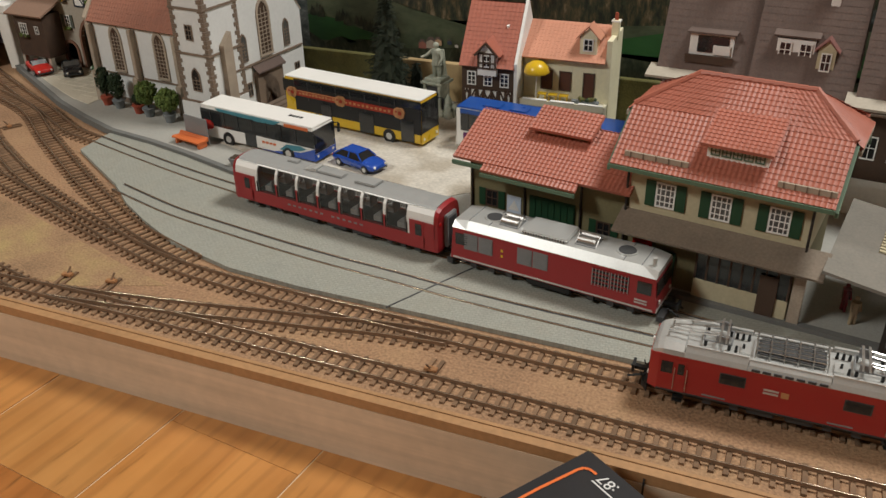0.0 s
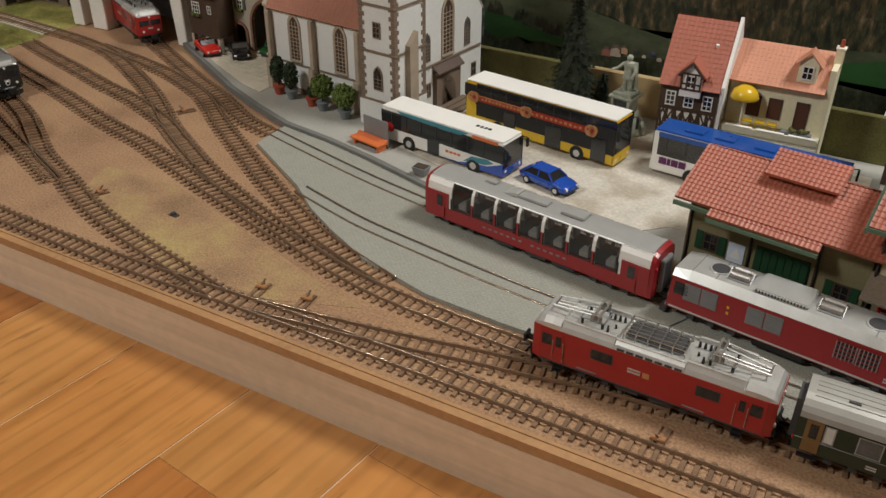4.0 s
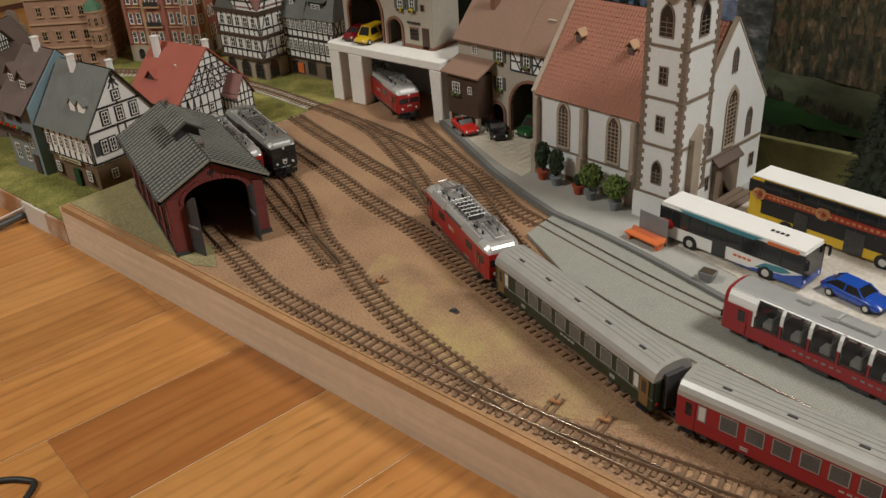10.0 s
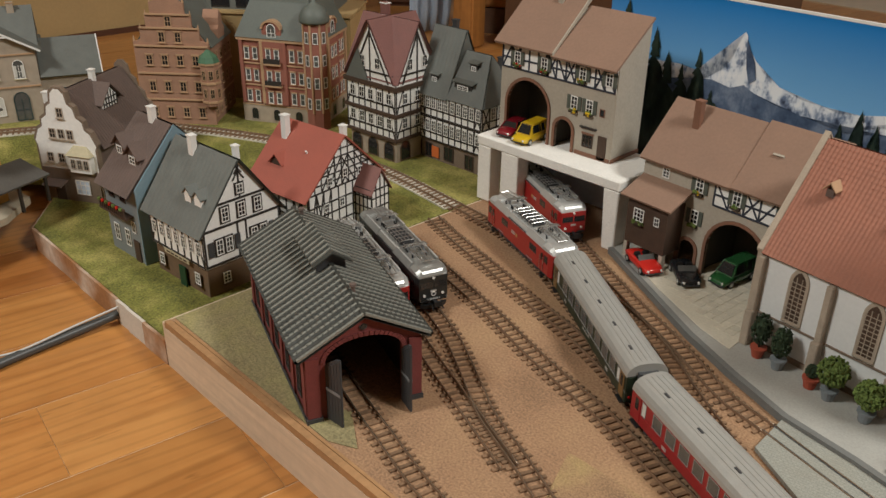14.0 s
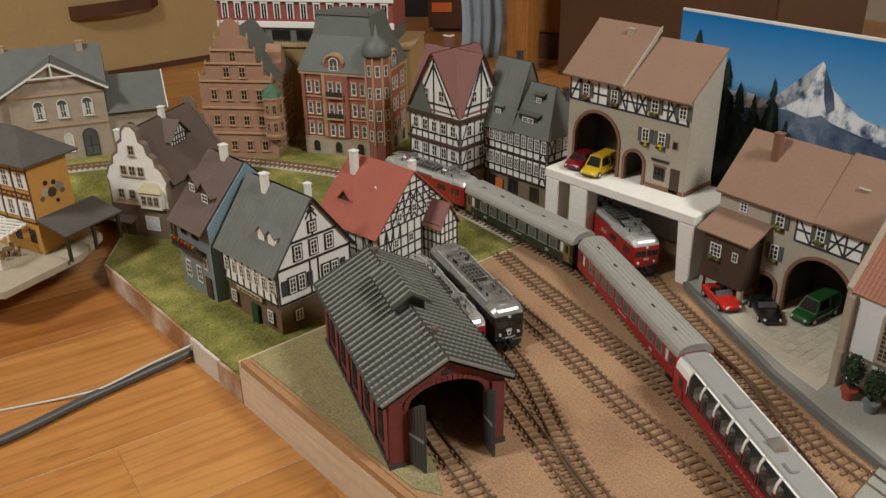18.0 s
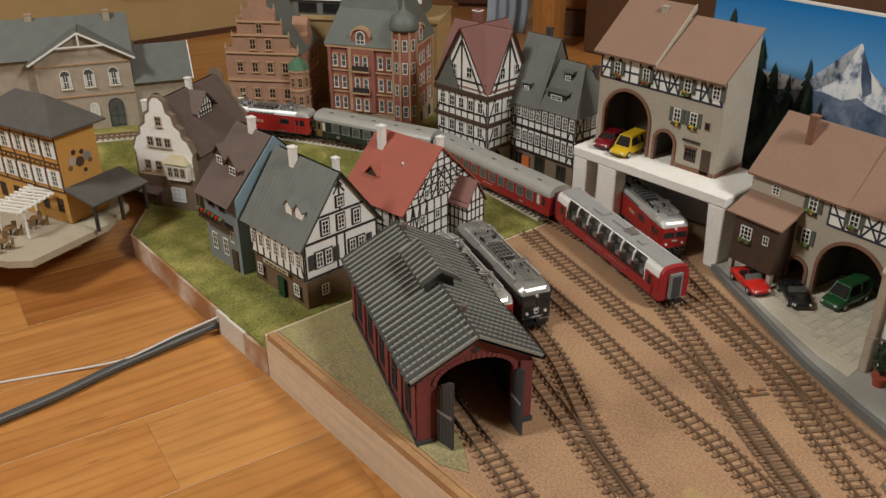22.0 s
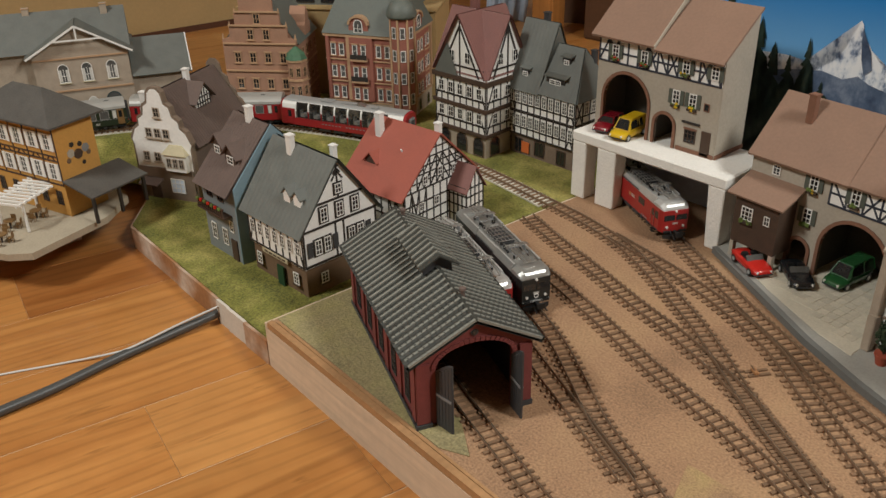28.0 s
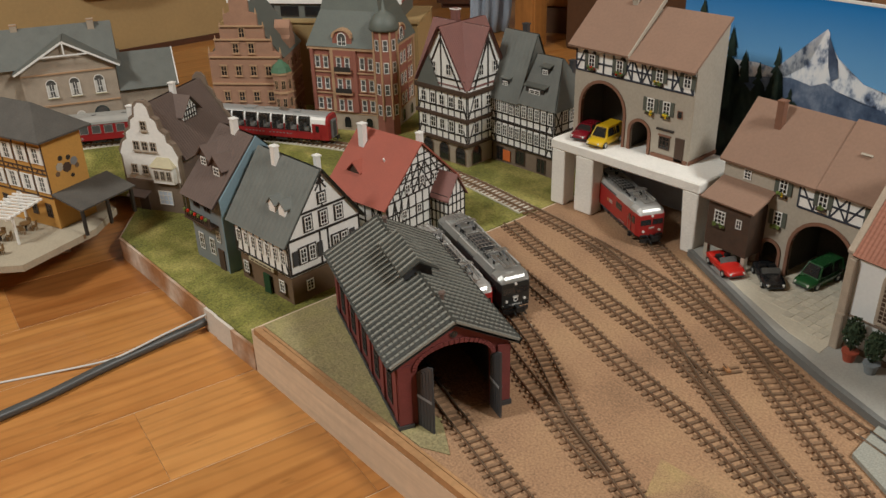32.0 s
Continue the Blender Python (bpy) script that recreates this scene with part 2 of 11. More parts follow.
maroon = mat("maroon_paint", (0.20, 0.008, 0.016), 0.25, var=0.05, scale=60, coat=0.5)
lamp_white = mat("headlamp_clear", (0.75, 0.73, 0.68), 0.15, var=0.02, scale=60)
lamp_red = mat("tail_lamp_red", (0.5, 0.02, 0.02), 0.2, var=0.02, scale=60)
skin_shirt = mat("figure_clothes_khaki", (0.35, 0.26, 0.16), 0.8, var=0.15, scale=200)
wall_paint = mat("room_wall_paint", (0.70, 0.64, 0.54), 0.9, var=0.05, scale=4)
ceiling_paint = mat("ceiling_paint", (0.84, 0.81, 0.74), 0.9, var=0.04, scale=4)
card_tan = mat("tan_fibreboard", (0.42, 0.29, 0.13), 0.8, var=0.08, scale=12)
leather = mat("brown_leather", (0.085, 0.030, 0.012), 0.55, var=0.2, scale=60)
cabinet_wood = mat("honey_wood", (0.40, 0.17, 0.045), 0.45, var=0.15, scale=7)
dark_wood = mat("dark_wood_post", (0.095, 0.045, 0.022), 0.5, var=0.2, scale=10)
denim = mat("pale_blue_cloth", (0.36, 0.43, 0.52), 0.9, var=0.15, scale=18)
cable_m = mat("grey_cable_sleeve", (0.07, 0.072, 0.07), 0.42, var=0.1, scale=60)
wire_m = mat("white_wire", (0.6, 0.6, 0.58), 0.5, var=0.05, scale=60)
hedge_m = mat("hedge_flock", (0.125, 0.115, 0.036), 0.95, var=0.4, scale=60, bump=0.001)
beige_board = mat("beige_board", (0.44, 0.31, 0.155), 0.8, var=0.12, scale=40)
ad_red = mat("advert_red", (0.35, 0.03, 0.012), 0.5, var=0.15, scale=90)
ad_tan = mat("advert_tan", (0.5, 0.24, 0.10), 0.5, var=0.2, scale=90)
purple = mat("purple_print", (0.10, 0.01, 0.10), 0.5, var=0.05, scale=60)
card_black = mat("black_card", (0.016, 0.015, 0.017), 0.45, var=0.1, scale=30)
card_orange = mat("orange_print", (0.75, 0.16, 0.03), 0.5, var=0.03, scale=30)
card_back = mat("card_white_print", (0.75, 0.74, 0.72), 0.5, var=0.03, scale=30)
blue_haze = mat("pale_blue_card", (0.64, 0.72, 0.84), 0.8, var=0.1, scale=12)


def floor_material(name, col):
    m = mat(name, col, 0.33, var=0.10, scale=3.0, rnd=0.10, coat=0.12)
    nt = m.node_tree
    b = nt.nodes["Principled BSDF"]
    co = nt.nodes.new("ShaderNodeTexCoord")
    info = nt.nodes.new("ShaderNodeObjectInfo")
    off = nt.nodes.new("ShaderNodeVectorMath")
    off.operation = "ADD"
    nt.links.new(co.outputs["Object"], off.inputs[0])
    nt.links.new(info.outputs["Location"], off.inputs[1])
    mp = nt.nodes.new("ShaderNodeMapping")
    mp.inputs["Scale"].default_value = (26, 2.6, 8)
    nt.links.new(off.outputs[0], mp.inputs["Vector"])
    w = nt.nodes.new("ShaderNodeTexNoise")
    w.inputs["Scale"].default_value, w.inputs["Detail"].default_value, w.inputs["Distortion"].default_value = 1.0, 7, 1.6
    nt.links.new(mp.outputs[0], w.inputs["Vector"])
    ramp = nt.nodes.new("ShaderNodeValToRGB")
    e = ramp.color_ramp.elements
    e[0].position, e[0].color = 0.30, (0.80, 0.68, 0.56, 1)
    e[1].position, e[1].color = 0.62, (1.12, 1.1, 1.05, 1)
    nt.links.new(w.outputs[0], ramp.inputs[0])
    mix = nt.nodes.new("ShaderNodeMix")
    mix.data_type, mix.blend_type = "RGBA", "MULTIPLY"
    mix.inputs[0].default_value = 0.8
    old = b.inputs["Base Color"].links[0].from_socket
    nt.links.new(old, mix.inputs[6])
    nt.links.new(ramp.outputs[0], mix.inputs[7])
    # flame figure and small dark flecks
    mp2 = nt.nodes.new("ShaderNodeMapping")
    mp2.inputs["Scale"].default_value = (9.0, 1.1, 4)
    nt.links.new(off.outputs[0], mp2.inputs["Vector"])
    wv = nt.nodes.new("ShaderNodeTexWave")
    wv.inputs["Scale"].default_value, wv.inputs["Distortion"].default_value, wv.inputs["Detail"].default_value, wv.inputs["Detail Scale"].default_value = 2.6, 9.0, 3.0, 0.9
    nt.links.new(mp2.outputs[0], wv.inputs["Vector"])
    fig = nt.nodes.new("ShaderNodeMapRange")
    fig.inputs["From Min"].default_value, fig.inputs["From Max"].default_value, fig.inputs["To Min"].default_value, fig.inputs["To Max"].default_value = 0.0, 0.35, 0.86, 1.0
    nt.links.new(wv.outputs[1], fig.inputs["Value"])
    mp3 = nt.nodes.new("ShaderNodeMapping")
    mp3.inputs["Scale"].default_value = (150, 22, 30)
    nt.links.new(off.outputs[0], mp3.inputs["Vector"])
    fl = nt.nodes.new("ShaderNodeTexNoise")
    fl.inputs["Scale"].default_value, fl.inputs["Detail"].default_value = 1.0, 2
    nt.links.new(mp3.outputs[0], fl.inputs["Vector"])
    fr = nt.nodes.new("ShaderNodeMapRange")
    fr.inputs["From Min"].default_value, fr.inputs["From Max"].default_value, fr.inputs["To Min"].default_value, fr.inputs["To Max"].default_value = 0.24, 0.34, 0.68, 1.0
    nt.links.new(fl.outputs[0], fr.inputs["Value"])
    mul = nt.nodes.new("ShaderNodeMath")
    mul.operation = "MULTIPLY"
    nt.links.new(fig.outputs[0], mul.inputs[0])
    nt.links.new(fr.outputs[0], mul.inputs[1])
    mx2 = nt.nodes.new("ShaderNodeMix")
    mx2.data_type, mx2.blend_type = "RGBA", "MULTIPLY"
    mx2.inputs[0].default_value = 1.0
    nt.links.new(mix.outputs[2], mx2.inputs[6])
    nt.links.new(mul.outputs[0], mx2.inputs[7])
    nt.links.new(mx2.outputs[2], b.inputs["Base Color"])
    return m


laminate = floor_material("cherry_laminate", (0.47, 0.212, 0.062))
laminate_dark = floor_material("cherry_laminate_dark", (0.37, 0.145, 0.040))
laminate_pale = floor_material("cherry_laminate_pale", (0.50, 0.238, 0.075))
seam_m = mat("board_seam", (0.62, 0.46, 0.30), 0.6, var=0.2, scale=20)


def wood_grain(m, sx, sy, sz, depth=0.75):
    nt = m.node_tree
    b = nt.nodes["Principled BSDF"]
    co = nt.nodes.new("ShaderNodeTexCoord")
    mp = nt.nodes.new("ShaderNodeMapping")
    mp.inputs["Scale"].default_value = (sx, sy, sz)
    nt.links.new(co.outputs["Object"], mp.inputs["Vector"])
    w = nt.nodes.new("ShaderNodeTexNoise")
    w.inputs["Scale"].default_value, w.inputs["Detail"].default_value, w.inputs["Distortion"].default_value = 1.0, 6, 0.8
    nt.links.new(mp.outputs[0], w.inputs["Vector"])
    r = nt.nodes.new("ShaderNodeMapRange")
    r.inputs["From Min"].default_value, r.inputs["From Max"].default_value = 0.3, 0.7
    r.inputs["To Min"].default_value, r.inputs["To Max"].default_value = depth, 1.08
    nt.links.new(w.outputs[0], r.inputs["Value"])
    mix = nt.nodes.new("ShaderNodeMix")
    mix.data_type, mix.blend_type = "RGBA", "MULTIPLY"
    mix.inputs[0].default_value = 1.0
    nt.links.new(b.inputs["Base Color"].links[0].from_socket, mix.inputs[6])
    nt.links.new(r.outputs[0], mix.inputs[7])
    nt.links.new(mix.outputs[2], b.inputs["Base Color"])


wood_grain(pale_wood, 6, 6, 160, 0.88)
wood_grain(cabinet_wood, 60, 60, 5, 0.7)


# ---- building blocks ----
def bm_box(bm, x0, x1, y0, y1, z0, z1, m=None):
    vs = [bm.verts.new(p) for p in ((x0, y0, z0), (x1, y0, z0), (x1, y1, z0), (x0, y1, z0), (x0, y0, z1), (x1, y0, z1), (x1, y1, z1), (x0, y1, z1))]
    if m is not None:
        for v in vs:
            v.co = m @ v.co
    for f in ((3, 2, 1, 0), (4, 5, 6, 7), (0, 1, 5, 4), (1, 2, 6, 5), (2, 3, 7, 6), (3, 0, 4, 7)):
        bm.faces.new([vs[i] for i in f])
    return vs


def bm_prism(bm, pts, z0, z1):
    a = [bm.verts.new((x, y, z0)) for x, y in pts]
    b = [bm.verts.new((x, y, z1)) for x, y in pts]
    n = len(pts)
    bm.faces.new(b)
    bm.faces.new(a[::-1])
    for i in range(n):
        bm.faces.new((a[i], a[(i + 1) % n], b[(i + 1) % n], b[i]))


def bm_cyl(bm, a, b, r0, r1=None, n=8, caps=True):
    r1 = r0 if r1 is None else r1
    a, b = Vector(a), Vector(b)
    q = (b - a).to_track_quat("Z", "Y")
    ra, rb = [], []
    for i in range(n):
        d = q @ Vector((math.cos(2 * math.pi * i / n), math.sin(2 * math.pi * i / n), 0))
        ra.append(bm.verts.new(a + d * r0))
        rb.append(bm.verts.new(b + d * r1))
    for i in range(n):
        bm.faces.new((ra[i], ra[(i + 1) % n], rb[(i + 1) % n], rb[i]))
    if caps:
        bm.faces.new(ra[::-1])
        bm.faces.new(rb)


def bm_loft(bm, rings, closed=True, caps=True):
    vs = [[bm.verts.new(p) for p in r] for r in rings]
    n = len(rings[0])
    for a, b in zip(vs, vs[1:]):
        for i in range(n if closed else n - 1):
            j = (i + 1) % n
            bm.faces.new((a[i], a[j], b[j], b[i]))
    if caps and closed:
        bm.faces.new(vs[0][::-1])
        bm.faces.new(vs[-1])


def mesh_of(bm, material, name="mesh", smooth=False, bevel=0.0):
    if bevel:
        bmesh.ops.bevel(bm, geom=[e for e in bm.edges], offset=bevel, segments=1, affect="EDGES", clamp_overlap=True)
    bmesh.ops.recalc_face_normals(bm, faces=bm.faces)
    me = bpy.data.meshes.new(name)
    bm.to_mesh(me)
    bm.free()
    me.materials.append(material)
    if smooth:
        for p in me.polygons:
            p.use_smooth = True
    return me


def part(name, bm, material, parent=None, label="", smooth=False, bevel=0.0, m=None):
    me = bm if isinstance(bm, bpy.types.Mesh) else mesh_of(bm, material, name, smooth, bevel)
    ob = new(name, me)
    ob.parent = parent
    if m is not None:
        ob.matrix_basis = m
    if label:
        ob["label"] = label
    return ob


def thing(name, m, label, category, group="", kind=""):
    ob = new(name)
    ob.empty_display_size = 0.01
    ob.matrix_basis = m
    return tagged(ob, label, category, group, kind)


UNIT = {}


def unit_box(material):
    if material.name not in UNIT:
        bm = bmesh.new()
        bm_box(bm, 0, 1, 0, 1, 0, 1)
        UNIT[material.name] = mesh_of(bm, material, "block")
    return UNIT[material.name]


def pbox(name, parent, material, x0, x1, y0, y1, z0, z1, m=None, label=""):
    """A block that is a part of its own, on a shared mesh."""
    b = Matrix.Translation((x0, y0, z0)) @ Matrix.Diagonal((x1 - x0, y1 - y0, z1 - z0, 1))
    return part(name, unit_box(material), material, parent, label, m=(m @ b) if m is not None else b)


def box_of(*b, bevel=0.0):
    bm = bmesh.new()
    bm_box(bm, *b)
    if bevel:
        bmesh.ops.bevel(bm, geom=[e for e in bm.edges], offset=bevel, segments=2, affect="EDGES", clamp_overlap=True)
    return bm


def structure(name, bm, material, label="", smooth=False, bevel=0.0):
    return tagged(part(name, bm, material, None, label, smooth, bevel), kind="structure")


# ---- room ----
FLOOR = -0.0465
LOW = -0.020
rm = bmesh.new()
bm_box(rm, -3.6, 2.6, -2.6, 2.4, FLOOR - 0.05, FLOOR - 0.0005)
floor = structure("floor", rm, seam_m, "orange cherry laminate floor of wide boards")
for nm, b in (("wall_west", (-3.7, -3.6, -2.6, 2.4, FLOOR - 0.05, 2.35)), ("wall_east", (2.6, 2.7, -2.6, 2.4, FLOOR - 0.05, 2.35)),
              ("wall_south", (-3.7, 2.7, -2.7, -2.6, FLOOR - 0.05, 2.35)), ("wall_north", (-3.7, 2.7, 2.4, 2.5, FLOOR - 0.05, 2.35))):
    structure(nm, box_of(*b), wall_paint, "plain beige painted room wall")
structure("ceiling", box_of(-3.7, 2.7, -2.7, 2.5, 2.35, 2.45), ceiling_paint, "plain off-white ceiling")

# ---- layout boards ----
BX0, BX1, BY0 = -1.02, 1.05, 0.325
structure("layout_ground", box_of(BX0, BX1, BY0 + 0.006, 0.86, -0.006, 0.0), ballast, "reddish brown ballast ground of the model railway board")
lay = thing("layout_frame", pose(0, 0, 0), "pale plywood side frame of the model railway board", "board", kind="structure")
part("front_board", box_of(BX0, BX1, BY0, BY0 + 0.0045, FLOOR, -0.0062), pale_wood, lay)
part("top_lip", box_of(BX0, BX1, BY0 + 0.0003, BY0 + 0.0058, -0.006, 0.0006), edge_wood, lay, "worn brown wooden edge strip")
part("inner_lip", box_of(BX0 + 0.006, BX1, BY0 + 0.0062, BY0 + 0.0085, -0.002, 0.0012), edge_wood, lay)
part("end_board", box_of(BX0 - 0.004, BX0 - 0.0002, BY0, 0.86, FLOOR, -0.0015), pale_wood, lay)
part("joint_plate", box_of(-0.0325, -0.0315, BY0 - 0.0004, BY0 - 0.0001, FLOOR, -0.002), dark_grey, lay)

# the village board lies lower; its grass climbs a bank to the level of the line
UPPER = [(-1.0245, 0.485), (-1.16, 0.470), (-1.25, 0.520), (-1.30, 0.590), (-1.35, 0.600), (-1.41, 0.575), (-1.48, 0.525), (-1.525, 0.475), (-1.56, 0.410), (-1.585, 0.350), (-1.60, 0.250), (-1.60, -0.15)]
LOWER = [(-1.0245, 0.462), (-1.165, 0.447), (-1.27, 0.500), (-1.31, 0.570), (-1.345, 0.575), (-1.395, 0.550), (-1.46, 0.505), (-1.50, 0.455), (-1.53, 0.400), (-1.55, 0.340), (-1.56, 0.250), (-1.56, -0.15)]
lm = bmesh.new()
bm_prism(lm, UPPER[::-1] + [(-1.0245, 0.86), (-1.38, 0.86), (-1.49, 0.76), (-1.59, 0.66), (-1.70, 0.54), (-1.84, 0.50), (-1.80, -0.15)], -0.012, -0.001)
structure("grass_ground", lm, grass, "yellow-green fibre grass beside the line")
lm = bmesh.new()
bm_prism(lm, LOWER[:10][::-1] + [(-1.0245, 0.3275), (-1.327, 0.3265), (-1.389, 0.372), (-1.45, 0.385), (-1.53, 0.338)], LOW - 0.008, LOW)
structure("village_green", lm, grass, "yellow-green fibre grass on the low village board")
lm = bmesh.new()
bm_loft(lm, [((*p, LOW - 0.002), (*q, -0.0012), (*q, -0.009), (*p, LOW - 0.009)) for p, q in zip(LOWER, UPPER)])
structure("grass_bank", lm, grass, "grassy bank below the line")
lf = thing("side_board", pose(0, 0, 0), "brown hardboard side of the neighbouring board", "board", kind="structure")
for xa, xb, mm in ((-1.0245, -1.0655, hardboard), (-1.0655, -1.098, white_board), (-1.098, -1.119, white_board), (-1.119, -1.21, hardboard), (-1.21, -1.326, hardboard)):
    b = bmesh.new()
    bm_prism(b, [(xb, 0.3235), (xa, 0.3245), (xa, 0.3275), (xb, 0.3265)], FLOOR, LOW - 0.0012)
    part("side_panel", b, mm, lf)
b = bmesh.new()
bm_prism(b, [(-1.327, 0.3235), (-1.392, 0.371), (-1.390, 0.374), (-1.327, 0.3265)], FLOOR, LOW - 0.0012)
part("side_panel", b, hardboard, lf)
tg = bmesh.new()
bm_prism(tg, [(-1.019, 0.335), (-0.80, 0.335), (-0.78, 0.345), (-0.82, 0.37), (-0.85, 0.44), (-0.99, 0.47), (-1.019, 0.46)], -0.001, 0.0008)
structure("thin_grass_patch", tg, thin_grass, "thin beige-green grass mat round the engine shed")
sg = bmesh.new()
bm_prism(sg, [(-0.66, 0.40), (-0.52, 0.358), (-0.43, 0.362), (-0.37, 0.385), (-0.42, 0.398), (-0.52, 0.428), (-0.60, 0.452), (-0.68, 0.45)], -0.0008, 0.0003)
structure("sand_patch", sg, sand, "sandy scatter with faint green flock")

# raised pavement with its kerb
KERB = [(-0.845, 0.714), (-0.772, 0.673), (-0.705, 0.635), (-0.650, 0.610), (-0.596, 0.589), (-0.540, 0.5795), (-0.487, 0.5665), (-0.407, 0.5425), (-0.33, 0.5285), (-0.24, 0.514), (-0.12, 0.497), (0.05, 0.474), (0.3, 0.44), (1.04, 0.42)]


def offset_line(pts, d):
    out = []
    for i, p in enumerate(pts):
        a, b = Vector(pts[max(0, i - 1)]), Vector(pts[min(len(pts) - 1, i + 1)])
        t = (b - a).normalized()
        out.append((p[0] - t.y * d, p[1] + t.x * d))
    return out


def ribbon(pts, d0, d1, z0, z1):
    bm = bmesh.new()
    a, b = offset_line(pts, d0), offset_line(pts, d1)
    bm_loft(bm, [((*p, z0), (*q, z0), (*q, z1), (*p, z1)) for p, q in zip(a, b)])
    return bm


pv = bmesh.new()
bm_prism(pv, offset_line(KERB, 0.005) + [(1.04, 0.86), (-0.845, 0.86)], -0.001, 0.0055)
structure("pavement", pv, walkway, "grey card pavement and road beside the tracks")
structure("kerb", ribbon(KERB, 0.0, 0.0052, -0.001, 0.0065), kerb_m, "dark grey kerb edge")
pz = bmesh.new()
bm_prism(pz, [(-0.475, 0.60), (-0.40, 0.575), (-0.25, 0.555), (-0.225, 0.58), (-0.10, 0.60), (-0.10, 0.745), (-0.24, 0.75), (-0.40, 0.745), (-0.47, 0.73), (-0.478, 0.66)], 0.005, 0.0062)
structure("plaza", pz, concrete, "pale mottled concrete bus plaza")

# grey cobbled sheet with embedded tracks
pc = bmesh.new()
bm_prism(pc, [(-0.594, 0.547), (-0.512, 0.499), (-0.478, 0.473), (-0.445, 0.454), (-0.401, 0.4325), (-0.34, 0.4165), (-0.28, 0.4125), (-0.10, 0.4120), (1.04, 0.412)] + KERB[::-1][:10], 0.0, 0.0034)
structure("cobbled_sheet", pc, paving, "grey cobble-textured sheet filled between the station tracks")
sl = bmesh.new()
for i in range(1):
    m = pose(-0.215, 0.41, 0.0033, 0, 0, 62)
    bm_box(sl, 0, 0.045, -0.0006, 0.0006, 0.0, 0.0004, m)
    bm_box(sl, 0.045, 0.10, -0.0006, 0.0006, 0.0, 0.0004, m)
structure("sheet_joint", sl, dark_grey, "dark joint between two cobbled sheets")


# ---- tracks ----
def spline(pts, step=0.004):
    """Points at even steps along a smooth curve through pts, with their headings."""
    P = [Vector(p) for p in pts]
    P = [P[0] * 2 - P[1]] + P + [P[-1] * 2 - P[-2]]
    fine = []
    for i in range(1, len(P) - 2):
        for k in range(24):
            t = k / 24
            a, b, c, d = P[i - 1], P[i], P[i + 1], P[i + 2]
            fine.append(0.5 * ((2 * b) + (c - a) * t + (2 * a - 5 * b + 4 * c - d) * t * t + (3 * b - a - 3 * c + d) * t ** 3))
    fine.append(P[-2])
    F = np.array([(p.x, p.y) for p in fine])
    for _ in range(3):
        F[3:-3] = sum(np.roll(F, k, 0)[3:-3] for k in range(-3, 4)) / 7
    s = np.r_[0, np.cumsum(np.hypot(*np.diff(F, axis=0).T))]
    n = max(2, int(s[-1] / step))
    q = np.linspace(0, s[-1], n + 1)
    X, Y = np.interp(q, s, F[:, 0]), np.interp(q, s, F[:, 1])
    return list(zip(X, Y)), s[-1]


RAIL_Z = 0.0042
SLEEP = {}


def sleeper_mesh(width):
    if width not in SLEEP:
        bm = bmesh.new()
        vs = bm_box(bm, -0.0015, 0.0015, -width / 2, width / 2, 0.0, 0.0016)
        for v in vs[4:]:
            v.co.x *= 0.85
        SLEEP[width] = mesh_of(bm, sleeper_m, "sleeper")
    return SLEEP[width]


def bm_rail(bm, line, off, z0, z1, w):
    l = offset_line(line, off - w / 2)
    r = offset_line(line, off + w / 2)
    bm_loft(bm, [((*p, z0), (*q, z0), (*q, z1), (*p, z1)) for p, q in zip(l, r)])


def railway(pts, label, sleepers=True, gap=0.0072, skip=()):
    line, length = spline(pts)
    tr = thing("railway_track", pose(0, 0, 0), label, "railway track", "tracks of the station", "structure")
    for off in (-0.0062, 0.0062):
        b = bmesh.new()
        bm_rail(b, line, off, 0.0015, RAIL_Z - 0.0002, 0.0007)
        rail = part("rail", b, rail_m, tr)
        # rounded running surface
        b = bmesh.new()
        prof = [(-0.0004, -0.0003), (0.0004, -0.0003), (0.00042, -0.00018), (0.0003, -0.00004), (0.0, 0.0), (-0.0003, -0.00004), (-0.00042, -0.00018)]
        sides = [offset_line(line, off + d) for d, z in prof]
        bm_loft(b, [[(*sides[k][i], RAIL_Z + prof[k][1]) for k in range(len(prof))] for i in range(len(line))])
        part("rail_head", b, rail_top, rail, smooth=True)
    if not sleepers:
        for off in (-0.0051, 0.0051):
            b = bmesh.new()
            bm_rail(b, line, off, 0.0030, 0.0036, 0.0011)
            part("flange_groove", b, dark_grey, tr)
    if sleepers:
        n = int(length / gap)
        for i in range(n):
            k = (i + 0.5) / n * (len(line) - 1)
            j = int(k)
            a, b = Vector(line[j]), Vector(line[min(j + 1, len(line) - 1)])
            if (b - a).length < 1e-6:
                continue
            p = a.lerp(b, k - j)
            if any(x0 < p.x < x1 for x0, x1 in skip):
                continue
            h = math.degrees(math.atan2(b.y - a.y, b.x - a.x))
            part("sleeper", sleeper_mesh(0.0225), sleeper_m, tr, m=pose(p.x, p.y, random.uniform(-0.0003, 0.0), 0, 0, h + random.uniform(-1.2, 1.2)))
    return line


